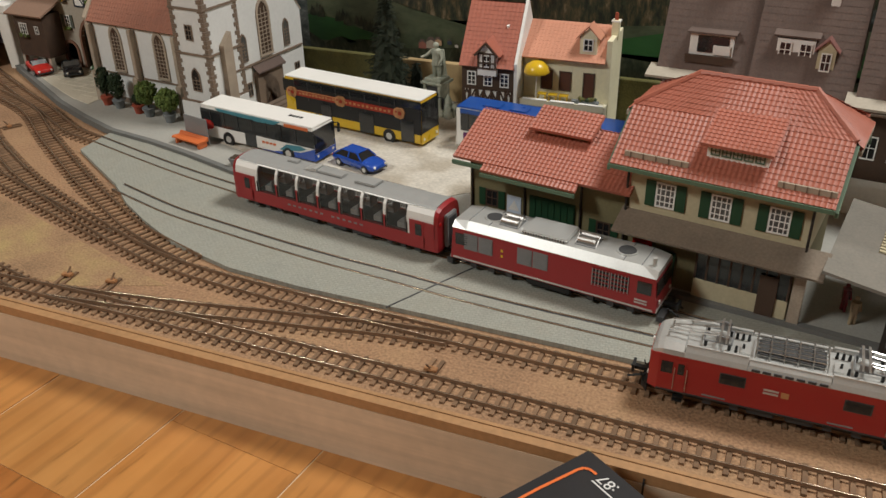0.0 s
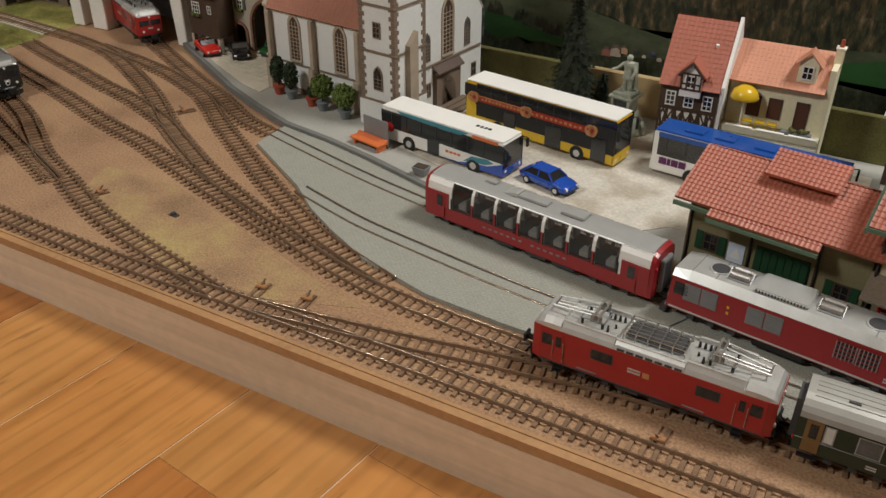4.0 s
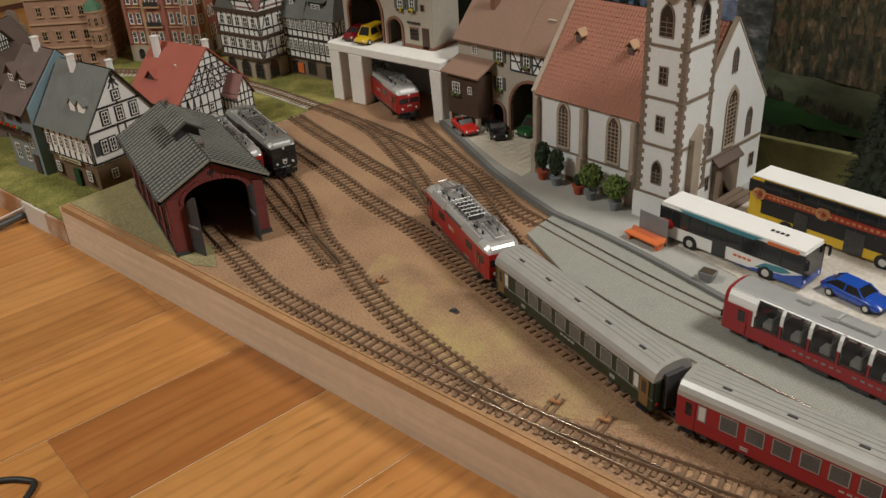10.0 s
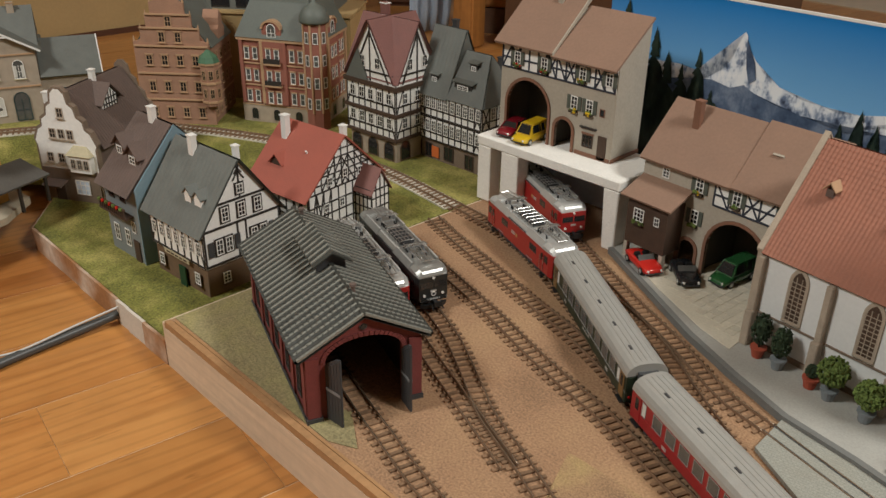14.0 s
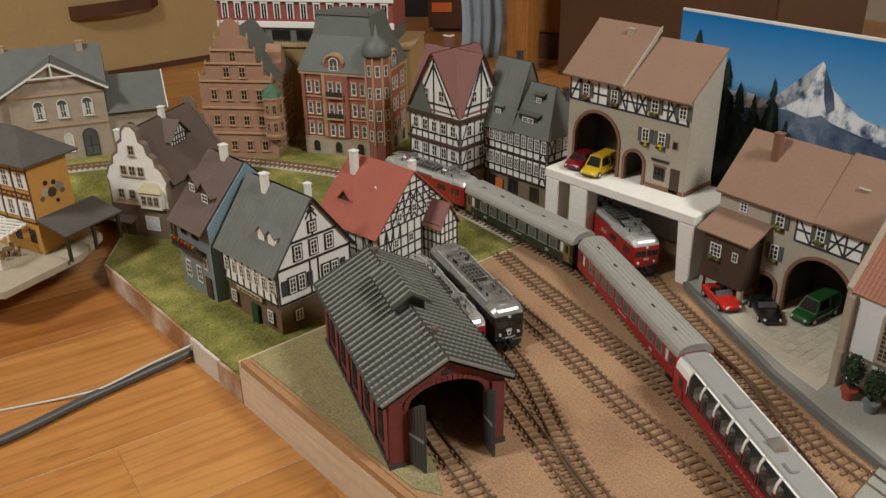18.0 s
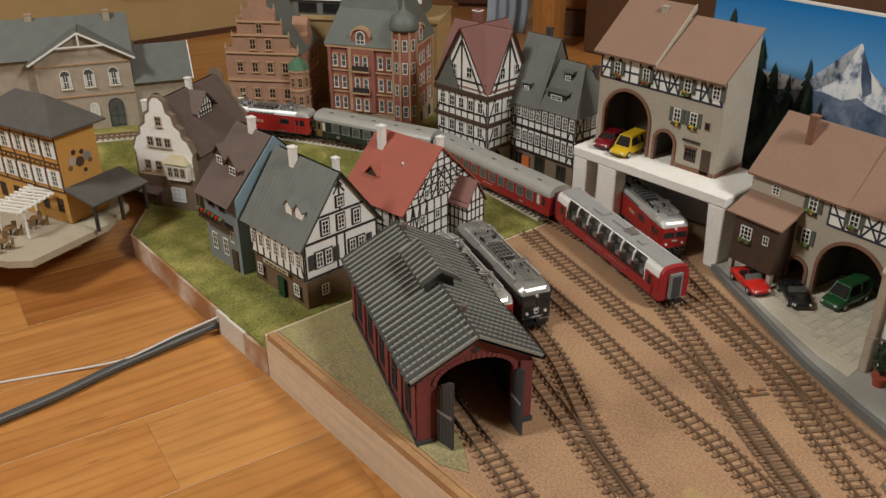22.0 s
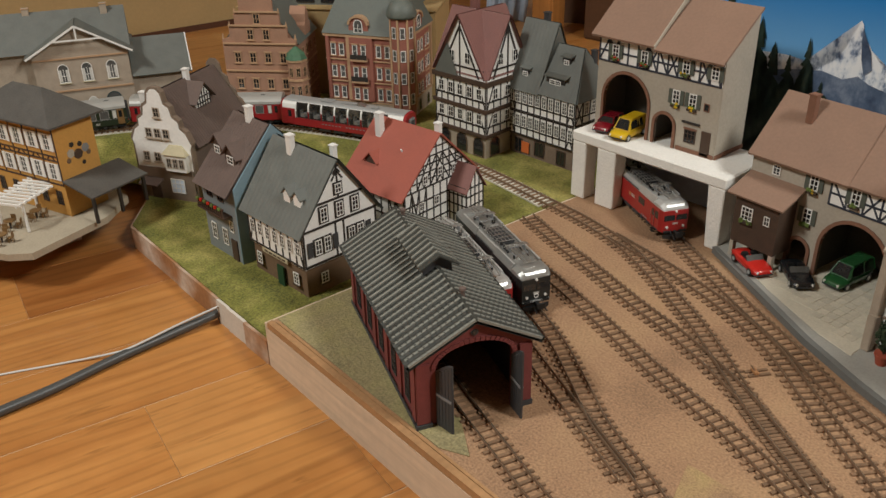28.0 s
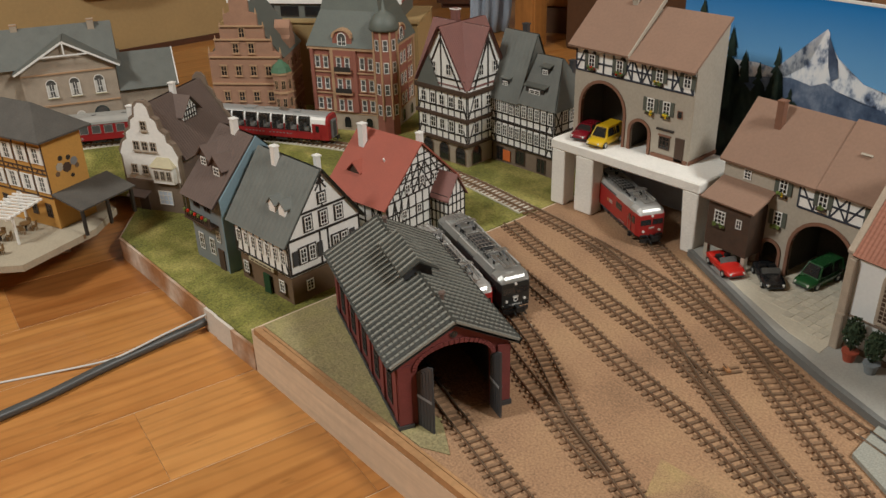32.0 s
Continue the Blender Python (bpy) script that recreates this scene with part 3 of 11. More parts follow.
TRAIN = [(1.02, 0.396), (0.7, 0.396), (0.3, 0.396), (-0.1, 0.396), (-0.215, 0.398), (-0.272, 0.399), (-0.337, 0.402), (-0.384, 0.407), (-0.436, 0.4205), (-0.48, 0.4365), (-0.52, 0.452), (-0.577, 0.4755), (-0.636, 0.505), (-0.69, 0.536), (-0.735, 0.567), (-0.782, 0.597), (-0.829, 0.622), (-0.875, 0.645), (-0.916, 0.661), (-0.976, 0.673), (-1.036, 0.678), (-1.09, 0.683), (-1.14, 0.686), (-1.19, 0.685), (-1.26, 0.674), (-1.32, 0.655), (-1.37, 0.632), (-1.425, 0.602), (-1.503, 0.551), (-1.55, 0.49), (-1.585, 0.42), (-1.61, 0.36), (-1.63, 0.28), (-1.64, 0.16), (-1.63, 0.04), (-1.59, -0.1)]
railway(TRAIN, "brown through track with rusty rails curving across the yard")
railway([(1.02, 0.350), (0.3, 0.350), (-0.08, 0.350), (-0.144, 0.3500), (-0.226, 0.3500), (-0.30, 0.3500), (-0.377, 0.3495), (-0.43, 0.3485), (-0.476, 0.3465), (-0.554, 0.3435), (-0.615, 0.3440), (-0.678, 0.346), (-0.72, 0.351), (-0.77, 0.364), (-0.825, 0.379), (-0.90, 0.402), (-0.97, 0.424)], "brown front track leading into the engine shed")
railway([(-0.165, 0.3935), (-0.211, 0.388), (-0.245, 0.381), (-0.28, 0.375), (-0.315, 0.368), (-0.354, 0.361), (-0.392, 0.355), (-0.437, 0.349)], "brown crossover track between two lines")
railway([(-0.53, 0.363), (-0.59, 0.377), (-0.645, 0.395), (-0.695, 0.4165), (-0.742, 0.4345), (-0.769, 0.450), (-0.808, 0.473), (-0.834, 0.487), (-0.88, 0.506), (-0.95, 0.529), (-1.01, 0.547)], "brown yard siding holding a black locomotive")
railway([(-0.46, 0.3475), (-0.53, 0.363)], "brown turnout leg of the yard siding")
railway([(-0.695, 0.4065), (-0.73, 0.4195), (-0.761, 0.431), (-0.794, 0.443), (-0.831, 0.457), (-0.875, 0.474), (-0.95, 0.496), (-1.0, 0.512)], "brown yard siding beside the engine shed")
railway([(-0.455, 0.4235), (-0.492, 0.434), (-0.542, 0.450), (-0.609, 0.4715), (-0.651, 0.486), (-0.69, 0.499), (-0.729, 0.508), (-0.776, 0.5205), (-0.834, 0.539), (-0.885, 0.553), (-0.93, 0.565), (-1.0, 0.585)], "brown yard track")
railway([(-0.61, 0.4905), (-0.639, 0.507), (-0.671, 0.525), (-0.70, 0.5405), (-0.741, 0.557), (-0.783, 0.5705), (-0.833, 0.5825), (-0.896, 0.601), (-0.96, 0.618), (-1.018, 0.636)], "brown yard track")
railway([(-0.37, 0.4175), (-0.408, 0.4295), (-0.448, 0.444), (-0.484, 0.463), (-0.533, 0.490), (-0.597, 0.5295), (-0.66, 0.570), (-0.708, 0.604), (-0.748, 0.6235), (-0.793, 0.640), (-0.837, 0.651), (-0.875, 0.658), (-0.93, 0.667)], "brown track along the cobbled sheet")
railway([(-0.598, 0.573), (-0.635, 0.5825), (-0.668, 0.599), (-0.706, 0.620), (-0.755, 0.6425), (-0.798, 0.664), (-0.847, 0.689), (-0.901, 0.716), (-0.95, 0.740), (-1.0, 0.765)], "brown track running under the white portal")
# pale ballast under the line on the grass board
structure("pale_trackbed", ribbon([(-1.03, 0.677), (-1.09, 0.683), (-1.14, 0.686), (-1.19, 0.685), (-1.26, 0.674), (-1.32, 0.655), (-1.37, 0.632), (-1.425, 0.602), (-1.503, 0.551), (-1.55, 0.49), (-1.585, 0.42), (-1.61, 0.36)], -0.0125, 0.0125, -0.002, 0.0006), mat("pale_ballast", (0.58, 0.54, 0.45), 0.95, var=0.4, scale=30, fine=8, bump=0.001), "pale grey ballast bed of the line across the grass")


# ---- houses ----
def side_frame(W, D, s):
    """Matrix from (along, outward, up) on a side of a W x D house to the house."""
    if s == "f":
        return Matrix.Translation((0, 0, 0)) @ Matrix(((1, 0, 0, 0), (0, -1, 0, 0), (0, 0, 1, 0), (0, 0, 0, 1)))
    if s == "r":
        return Matrix.Translation((W, 0, 0)) @ Matrix(((0, 1, 0, 0), (1, 0, 0, 0), (0, 0, 1, 0), (0, 0, 0, 1)))
    if s == "l":
        return Matrix.Translation((0, D, 0)) @ Matrix(((0, -1, 0, 0), (-1, 0, 0, 0), (0, 0, 1, 0), (0, 0, 0, 1)))
    return Matrix.Translation((W, D, 0)) @ Matrix(((-1, 0, 0, 0), (0, 1, 0, 0), (0, 0, 1, 0), (0, 0, 0, 1)))


WIN = {}


def window_meshes(w, h, frame_m, nx, ny, arch, glass):
    key = (round(w, 4), round(h, 4), frame_m.name, nx, ny, arch, glass.name)
    if key in WIN:
        return WIN[key]
    t = min(0.0010, w * 0.12)
    b = bmesh.new()
    top = h - (0 if not arch else w / 2 if arch == 1 else w * 0.866)
    outer = [(-w / 2, 0), (w / 2, 0)]
    inner = [(-w / 2 + t, t), (w / 2 - t, t)]
    if arch:
        for i in range(0, 9):
            if arch == 1:
                x, z = math.cos(math.pi * i / 8) / 2, math.sin(math.pi * i / 8) / 2
            else:
                # pointed arch of two arcs struck from the springing points
                a = math.pi / 3 * (1 - abs(i - 4) / 4)
                x, z = (math.cos(a) - 0.5) * (1 if i <= 4 else -1), math.sin(a)
            outer.append((w * x, top + w * z))
            inner.append(((w - 2 * t) * x, top + (w - 2 * t) * z))
    else:
        outer += [(w / 2, h), (-w / 2, h)]
        inner += [(w / 2 - t, h - t), (-w / 2 + t, h - t)]
    n = len(outer)
    for y0, y1 in ((0.0, 0.0007),):
        o0 = [b.verts.new((x, y1, z)) for x, z in outer]
        i0 = [b.verts.new((x, y1, z)) for x, z in inner]
        o1 = [b.verts.new((x, y0, z)) for x, z in outer]
        i1 = [b.verts.new((x, y0, z)) for x, z in inner]
        for i in range(n):
            j = (i + 1) % n
            b.faces.new((o0[i], o0[j], i0[j], i0[i]))
            b.faces.new((o0[i], o1[i], o1[j], o0[j]))
            b.faces.new((i0[i], i0[j], i1[j], i1[i]))
    if nx * ny >= 16:
        nx = ny = 1
    for i in range(1, nx):
        x = -w / 2 + w * i / nx
        bm_box(b, x - t * 0.32, x + t * 0.32, 0.0001, 0.0006, t, (top if arch else h - t))
    for i in range(1, ny):
        z = (top if arch else h) * i / ny
        bm_box(b, -w / 2 + t, w / 2 - t, 0.0001, 0.00055, z - t * 0.3, z + t * 0.3)
    fr = mesh_of(b, frame_m, "window")
    g = bmesh.new()
    g.faces.new([g.verts.new((x, 0.0002, z)) for x, z in inner])
    pane = mesh_of(g, glass, "pane")
    WIN[key] = (fr, pane)
    return WIN[key]


def pierced_wall(low, high, y0, y1):
    """A wall slab in strips: low and high give its lower and upper edge as (x, z) at the same x."""
    b = bmesh.new()
    for (xa, za), (xb, zb), (_, ta), (_, tb_) in zip(low, low[1:], high, high[1:]):
        if xb - xa > 1e-6:
            bm_loft(b, [[(xa, y, za), (xb, y, zb), (xb, y, tb_), (xa, y, ta)] for y in (y0, y1)])
    bmesh.ops.remove_doubles(b, verts=b.verts[:], dist=1e-6)
    return b


class House:
    def __init__(self, name, label, at, yaw, W, D, category="house", size=1.0):
        self.ob = thing(name, pose(*at, 0, 0, yaw) @ Matrix.Scale(size, 4), label, category)
        self.W, self.D = W, D

    def side(self, s, u=0, v=0, out=0):
        return side_frame(self.W, self.D, s) @ Matrix.Translation((u, out, v))

    def walls(self, H, ridge, axis, m, z0=0.0, name="wall"):
        """A solid wall block whose gables rise to the ridge."""
        W, D = self.W, self.D
        b = bmesh.new()
        if axis == "x":
            prof = [(0, z0), (D, z0), (D, H), (D / 2, ridge), (0, H)]
            bm_loft(b, [[(x, y, z) for y, z in prof] for x in (0, W)])
        elif axis == "y":
            prof = [(0, z0), (W, z0), (W, H), (W / 2, ridge), (0, H)]
            bm_loft(b, [[(x, y, z) for x, z in prof] for y in (0, D)])
        else:
            bm_box(b, 0, W, 0, D, z0, H)
        return part(name, b, m, self.ob)

    def block(self, name, m, *b, label="", bevel=0.0):
        return part(name, box_of(*b, bevel=bevel), m, self.ob, label)

    def gable_roof(self, H, ridge, axis, m, over=0.004, end=0.003, t=0.0018, tile=None, label="", W=None, D=None, x0=0.0, y0=0.0):
        W, D = W or self.W, D or self.D
        span, run = (D, W) if axis == "x" else (W, D)
        self.pitch = (H, (ridge - H) / (span / 2))
        drop = (ridge - H) / (span / 2) * over
        for k in (0, 1):
            a0 = -over if k == 0 else span + over
            e0, e1 = (a0, H - drop + 0.0006), (span / 2, ridge + 0.0006)
            quad = [(-end, *e0), (run + end, *e0), (run + end, *e1), (-end, *e1)]
            quad = [(p[0], p[1], p[2]) if axis == "x" else (p[1], p[0], p[2]) for p in quad]
            quad = [(p[0] + x0, p[1] + y0, p[2]) for p in quad]
            self.slope(quad, m, t, tile, label)

    def slope(self, quad, m, t=0.0018, tile=None, label="", name="roof"):
        """A roof slab from its eave-left, eave-right, ridge-right, ridge-left corners; tile = (width, height, depth) ribs it with tiles."""
        q = [Vector(p) for p in quad]
        nrm = (q[1] - q[0]).cross(q[3] - q[0]).normalized()
        if nrm.z < 0:
            nrm = -nrm
        b = bmesh.new()
        if not tile:
            bm_loft(b, [q, [p + nrm * t for p in q]])
            return part(name, b, m, self.ob, label)
        tw, th, td = tile
        width = max((q[1] - q[0]).length, (q[2] - q[3]).length)
        run = ((q[2] + q[3]) / 2 - (q[0] + q[1]) / 2).length
        nv, nu = max(1, round(run / th)), max(1, round(width / tw))
        ex = (q[1] - q[0]).normalized()
        verts, faces = [], []
        cols = 5
        for r in range(nv):
            for edge in (0, 1):
                v = (r + edge) / nv
                L, R = q[0].lerp(q[3], v), q[1].lerp(q[2], v)
                for c in range(nu * cols + 1):
                    p = L.lerp(R, c / (nu * cols))
                    ph = ((p - q[0]).dot(ex) / tw) % 1.0
                    hgt = t + td * (1.0 if edge == 0 else 0.35) + td * 0.9 * (math.cos(2 * math.pi * ph) * 0.5 + 0.5)
                    verts.append(p + nrm * hgt)
        n = nu * cols + 1
        for r in range(nv * 2 - 1):
            for c in range(n - 1):
                i = r * n + c
                faces.append((i, i + 1, i + 1 + n, i + n))
        base = len(verts)
        verts += [p - nrm * 0.0 for p in q]
        faces.append((base + 3, base + 2, base + 1, base))
        faces.append((base, base + 1, n - 1, 0))
        me = bpy.data.meshes.new("roof")
        me.from_pydata([tuple(v) for v in verts], [], faces)
        me.update()
        me.materials.append(m)
        ob = part(name, me, m, self.ob, label)
        return ob

    def window(self, s, u, v, w, h, frame_m=None, nx=2, ny=3, arch=0, glass=None, out=0.0003, shutters=None, sill=None, box=None, surround=None, trim=None):
        if trim:
            pbox("window_trim", self.ob, trim, -w / 2 - 0.0016, w / 2 + 0.0016, 0.0, 0.0005, -0.0016, h + 0.0014, self.side(s, u, v, out))
            out += 0.0006
        frame_m, glass = frame_m or white_paint, glass or glass_dark
        fr, pn = window_meshes(w, h, frame_m, nx, ny, arch, glass)
        ob = part("window", fr, frame_m, self.ob, m=self.side(s, u, v, out))
        part("pane", pn, glass, ob)
        if nx * ny >= 16:
            t = min(0.0010, w * 0.12)
            for i in range(1, nx):
                pbox("glazing_bar", ob, frame_m, -w / 2 + w * i / nx - t * 0.3, -w / 2 + w * i / nx + t * 0.3, 0.0003, 0.0007, t, h - t if not arch else h - w * (0.5 if arch == 1 else 0.5))
            hb = h if not arch else h - w * (0.5 if arch == 1 else 0.866)
            for i in range(1, ny + (1 if arch else 0)):
                pbox("glazing_bar", ob, frame_m, -w / 2 + t, w / 2 - t, 0.0003, 0.00065, hb * i / ny - t * 0.3, hb * i / ny + t * 0.3)
        if shutters:
            for d in (-1, 1):
                pbox("shutter", self.ob, shutters, d * (w / 2 + 0.0003) if d > 0 else -w - 0.0003, d * (w + 0.0003) if d > 0 else -w / 2 - 0.0003, 0, 0.0008, -0.0002, h + 0.0002, self.side(s, u, v, out))
        if sill:
            pbox("window_sill", self.ob, sill, -w / 2 - 0.001, w / 2 + 0.001, 0, 0.0018, -0.0012, 0.0, self.side(s, u, v, out))
        if surround:
            pbox("lintel", self.ob, surround, -w / 2 - 0.001, w / 2 + 0.001, 0, 0.0012, h, h + 0.0016, self.side(s, u, v, out))
        if box:
            fb = pbox("flower_box", self.ob, bark, -w / 2 - 0.0005, w / 2 + 0.0005, 0, 0.003, -0.003, -0.0005, self.side(s, u, v, out))
            for _ in range(7):
                b = bmesh.new()
                bmesh.ops.create_icosphere(b, subdivisions=1, radius=random.uniform(0.0012, 0.0022))
                part("blossom", b, random.choice((leaf, leaf, box)), self.ob, m=self.side(s, u + random.uniform(-w / 2, w / 2), v + random.uniform(-0.002, 0.001), out + random.uniform(0.001, 0.0035)))

    def stone_surround(self, s, u, v, w, h, m, out=0.0, grow=0.0016):
        """A pale dressed frame round a pointed window."""
        M = self.side(s, u, v, out)
        def line(g):
            ww = w + 2 * g
            top = h - w * 0.866
            pts = [(ww / 2, -g)]
            for i in range(0, 9):
                a = math.pi / 3 * (1 - abs(i - 4) / 4)
                pts.append((ww * (math.cos(a) - 0.5) * (1 if i <= 4 else -1), top + ww * math.sin(a)))
            return pts + [(-ww / 2, -g)]
        inn, outl = line(0.0), line(grow)
        b = bmesh.new()
        bm_loft(b, [[M @ Vector((x, 0.0, z)) for x, z in outl], [M @ Vector((x, 0.0012, z)) for x, z in outl], [M @ Vector((x, 0.0012, z)) for x, z in inn], [M @ Vector((x, 0.0, z)) for x, z in inn]], closed=True, caps=False)
        part("window_surround", b, m, self.ob)

    def beam(self, s, a, b, m, w=0.0016, t=0.0007, out=0.0):
        """A timber between two points (along, up) of a side."""
        dx, dz = b[0] - a[0], b[1] - a[1]
        L, ang = math.hypot(dx, dz), math.degrees(math.atan2(dz, dx))
        M = self.side(s, a[0], a[1], out) @ pose(0, 0, 0, 0, -ang, 0)
        pbox("beam", self.ob, m, 0, L, 0, t, -w / 2, w / 2, M)

    def timbers(self, s, u0, u1, v0, v1, posts, rows, m, brace="", w=0.0015, out=0.0):
        for i in range(posts + 1):
            u = u0 + (u1 - u0) * i / posts
            self.beam(s, (u, v0), (u, v1), m, w, 0.0007, out)
        for v in rows:
            self.beam(s, (u0, v), (u1, v), m, w, 0.0009, out)
        for i, ch in enumerate(brace):
            ua, ub = u0 + (u1 - u0) * i / posts, u0 + (u1 - u0) * (i + 1) / posts
            if ch in "/x":
                self.beam(s, (ua, v0), (ub, v1), m, w, 0.0006, out)
            if ch in "\\x":
                self.beam(s, (ua, v1), (ub, v0), m, w, 0.0006, out)

    def chimney(self, x, y, z0, z1, w=0.007, d=0.006, m=None, cap=None):
        m = m or white_paint
        ch = self.block("chimney", m, x - w / 2, x + w / 2, y - d / 2, y + d / 2, z0, z1, bevel=0.0004)
        part("chimney_cap", box_of(x - w / 2 - 0.0006, x + w / 2 + 0.0006, y - d / 2 - 0.0006, y + d / 2 + 0.0006, z1 - 0.0015, z1 - 0.0002), cap or m, ch)

    def dormer(self, s, u, v, w, h, depth, roof_m, wall_m, style="gable", win=True, back=0.0):
        """A dormer that grows out of a roof whose face lies back from the side's plane."""
        if not v:
            v = self.pitch[0] + self.pitch[1] * back + 0.0012
            depth = min(depth, (h + w * 0.7) / self.pitch[1] + 0.002)
        M = self.side(s, u, v, -back)
        b = bmesh.new()
        bm_box(b, -w / 2, w / 2, -depth, 0, -0.006 if back else 0, h, M)
        body = part("dormer", b, wall_m, self.ob)
        b = bmesh.new()
        o = w * 0.22
        if style == "gable":
            rings = []
            for y in (-depth, w * 0.16):
                rings.append([M @ Vector(p) for p in ((-w / 2 - o, y, h - o * 0.8), (0, y, h + w * 0.55), (w / 2 + o, y, h - o * 0.8), (w / 2 + o, y, h - o * 0.8 + 0.001), (0, y, h + w * 0.55 + 0.0015), (-w / 2 - o, y, h - o * 0.8 + 0.001))])
            bm_loft(b, rings)
            g = bmesh.new()
            g.faces.new([g.verts.new(M @ Vector(p)) for p in ((-w / 2, 0.0002, h - 0.0005), (w / 2, 0.0002, h - 0.0005), (0, 0.0002, h + w * 0.5))])
            part("dormer_gable", g, wall_m, body)
        else:
            bm_box(b, -w / 2 - o * 0.5, w / 2 + o * 0.5, -depth * 1.25, 0.002, 0, 0.0013, M @ Matrix.Translation((0, 0, h + 0.002)) @ pose(0, 0, 0, -14, 0, 0) if s != "x" else M)
        part("dormer_roof", b, roof_m, body)
        if win:
            fr, pn = window_meshes(w * 0.6, h * 0.75, white_paint, 2, 2, 0, glass_dark)
            wo = part("window", fr, white_paint, body, m=M @ Matrix.Translation((0, 0.0003, h * 0.12)))
            part("pane", pn, glass_dark, body, m=M @ Matrix.Translation((0, 0.0003, h * 0.12)))
        return body


def engine_shed():
    h = House("engine_shed", "dark red brick engine shed with a weathered grey tiled roof", (-0.8255, 0.3375, 0), 70, 0.084, 0.183, "engine shed")
    W, D, H, R = 0.084, 0.183, 0.0575, 0.0805
    for x0, x1 in ((0, 0.0025), (W - 0.0025, W)):
        h.block("wall", shed_wall, x0, x1, 0.0026, D - 0.0026, 0, H)
    b = bmesh.new()
    bm_loft(b, [[(x, y, z) for x, z in ((0, 0), (W, 0), (W, H), (W / 2, R), (0, H))] for y in (D - 0.0025, D)])
    part("back_wall", b, shed_wall, h.ob)
    # front gable with the arched gate opening
    gw, gs = 0.057, 0.049
    low = [(0, 0), (W / 2 - gw / 2, 0), (W / 2 - gw / 2, gs)] + [(W / 2 - gw / 2 * math.cos(math.pi * i / 20), gs + 0.015 * math.sin(math.pi * i / 20)) for i in range(21)] + [(W / 2 + gw / 2, 0), (W, 0)]
    b = pierced_wall(low, [(x, H + (R - H) * (1 - abs(x - W / 2) / (W / 2))) for x, z in low], 0, 0.003)
    part("front_wall", b, shed_wall, h.ob)
    for x0, x1 in ((-0.0015, 0.0085), (W - 0.0085, W + 0.0015)):
        h.block("pilaster", shed_wall, x0, x1, -0.0022, -0.0002, 0.0042, H - 0.003, bevel=0.0003)
        h.block("plinth", dark_grey, x0 - 0.001, x1 + 0.001, -0.003, 0.004, 0, 0.004)
    for k in range(24):
        b = bmesh.new()
        ring = []
        for g in (0.0002, 0.0036):
            for a in (math.pi * (k + 0.08) / 24, math.pi * (k + 0.92) / 24):
                ring.append((W / 2 + (gw / 2 + g) * math.cos(a), gs + (0.015 + g) * math.sin(a)))
        ring = [ring[0], ring[1], ring[3], ring[2]]
        bm_loft(b, [[(x, y, z) for x, z in ring] for y in (-0.0014, 0.0)])
        part("arch_brick", b, shed_wall, h.ob)
    # dark planes added over the inner brick walls to paint in the interior shade
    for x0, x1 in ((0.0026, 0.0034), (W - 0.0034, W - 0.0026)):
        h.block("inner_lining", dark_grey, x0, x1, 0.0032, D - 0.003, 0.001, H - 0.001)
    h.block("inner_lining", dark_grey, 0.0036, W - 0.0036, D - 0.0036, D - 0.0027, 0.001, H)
    for d in (-1, 1):
        h.beam("f", (W / 2, R - 0.003), (W / 2 + d * (W / 2), H - 0.003), shed_wall, 0.004, 0.0014)
    b = bmesh.new()
    bm_cyl(b, (W / 2, -0.0009, 0.0722), (W / 2, 0.001, 0.0722), 0.0030, n=14)
    rw = part("round_window", b, dark_grey, h.ob)
    b = bmesh.new()
    bm_cyl(b, (W / 2, -0.0014, 0.0722), (W / 2, 0.0, 0.0722), 0.0019, n=14)
    part("pane", b, glass_dark, rw)
    # open double gate
    for hinge, ang in ((W / 2 - gw / 2, -66), (W / 2 + gw / 2, -87)):
        M = pose(hinge, -0.0005, 0.001, 0, 0, ang)
        b = bmesh.new()
        bm_loft(b, [[(0, y, 0), (0.0165, y, 0), (0.0165, y, 0.0575), (0.012, y, 0.0560), (0.006, y, 0.0515), (0, y, 0.046)] for y in (-0.0006, 0.0006)])
        leafd = part("gate_leaf", b, dark_grey, h.ob, "dark grey open gate leaf", m=M)
        for k in range(5):
            pbox("board", leafd, dark_grey, 0.0006 + k * 0.0032, 0.0034 + k * 0.0032, -0.001, 0.001, 0.001, 0.0455 + k * 0.0026)
        pbox("brace", leafd, mid_grey, 0.001, 0.0158, -0.0014, 0.0014, 0.026, 0.0282)
    # side pilasters and windows
    for k in range(6):
        v = 0.006 + k * (D - 0.012) / 5
        h.block("pilaster", shed_wall, -0.0016, 0.0, v - 0.004, v + 0.004, 0, H - 0.004)
        h.block("pilaster", shed_wall, W, W + 0.0016, v - 0.004, v + 0.004, 0, H - 0.004)
    h.block("plinth", dark_grey, -0.0026, -0.0018, 0.0, D, 0, 0.004)
    for k in range(5):
        u = 0.006 + (k + 0.5) * (D - 0.012) / 5
        h.window("l", D - u, 0.010, 0.011, 0.036, dark_grey, 3, 5, 1, glass_dark)
        h.window("r", u, 0.010, 0.011, 0.036, dark_grey, 3, 5, 1, glass_dark)
    h.gable_roof(H, R, "y", shed_roof_m, 0.0075, 0.005, 0.0016, (0.0076, 0.0042, 0.0015), "weathered grey ribbed roof")
    # worn ribs down both slopes
    gx, gz = W / 2 + 0.0075, (R - H) / (W / 2) * (W / 2 + 0.0075)
    ang, run = math.degrees(math.atan2(gz, gx)), math.hypot(gx, gz)
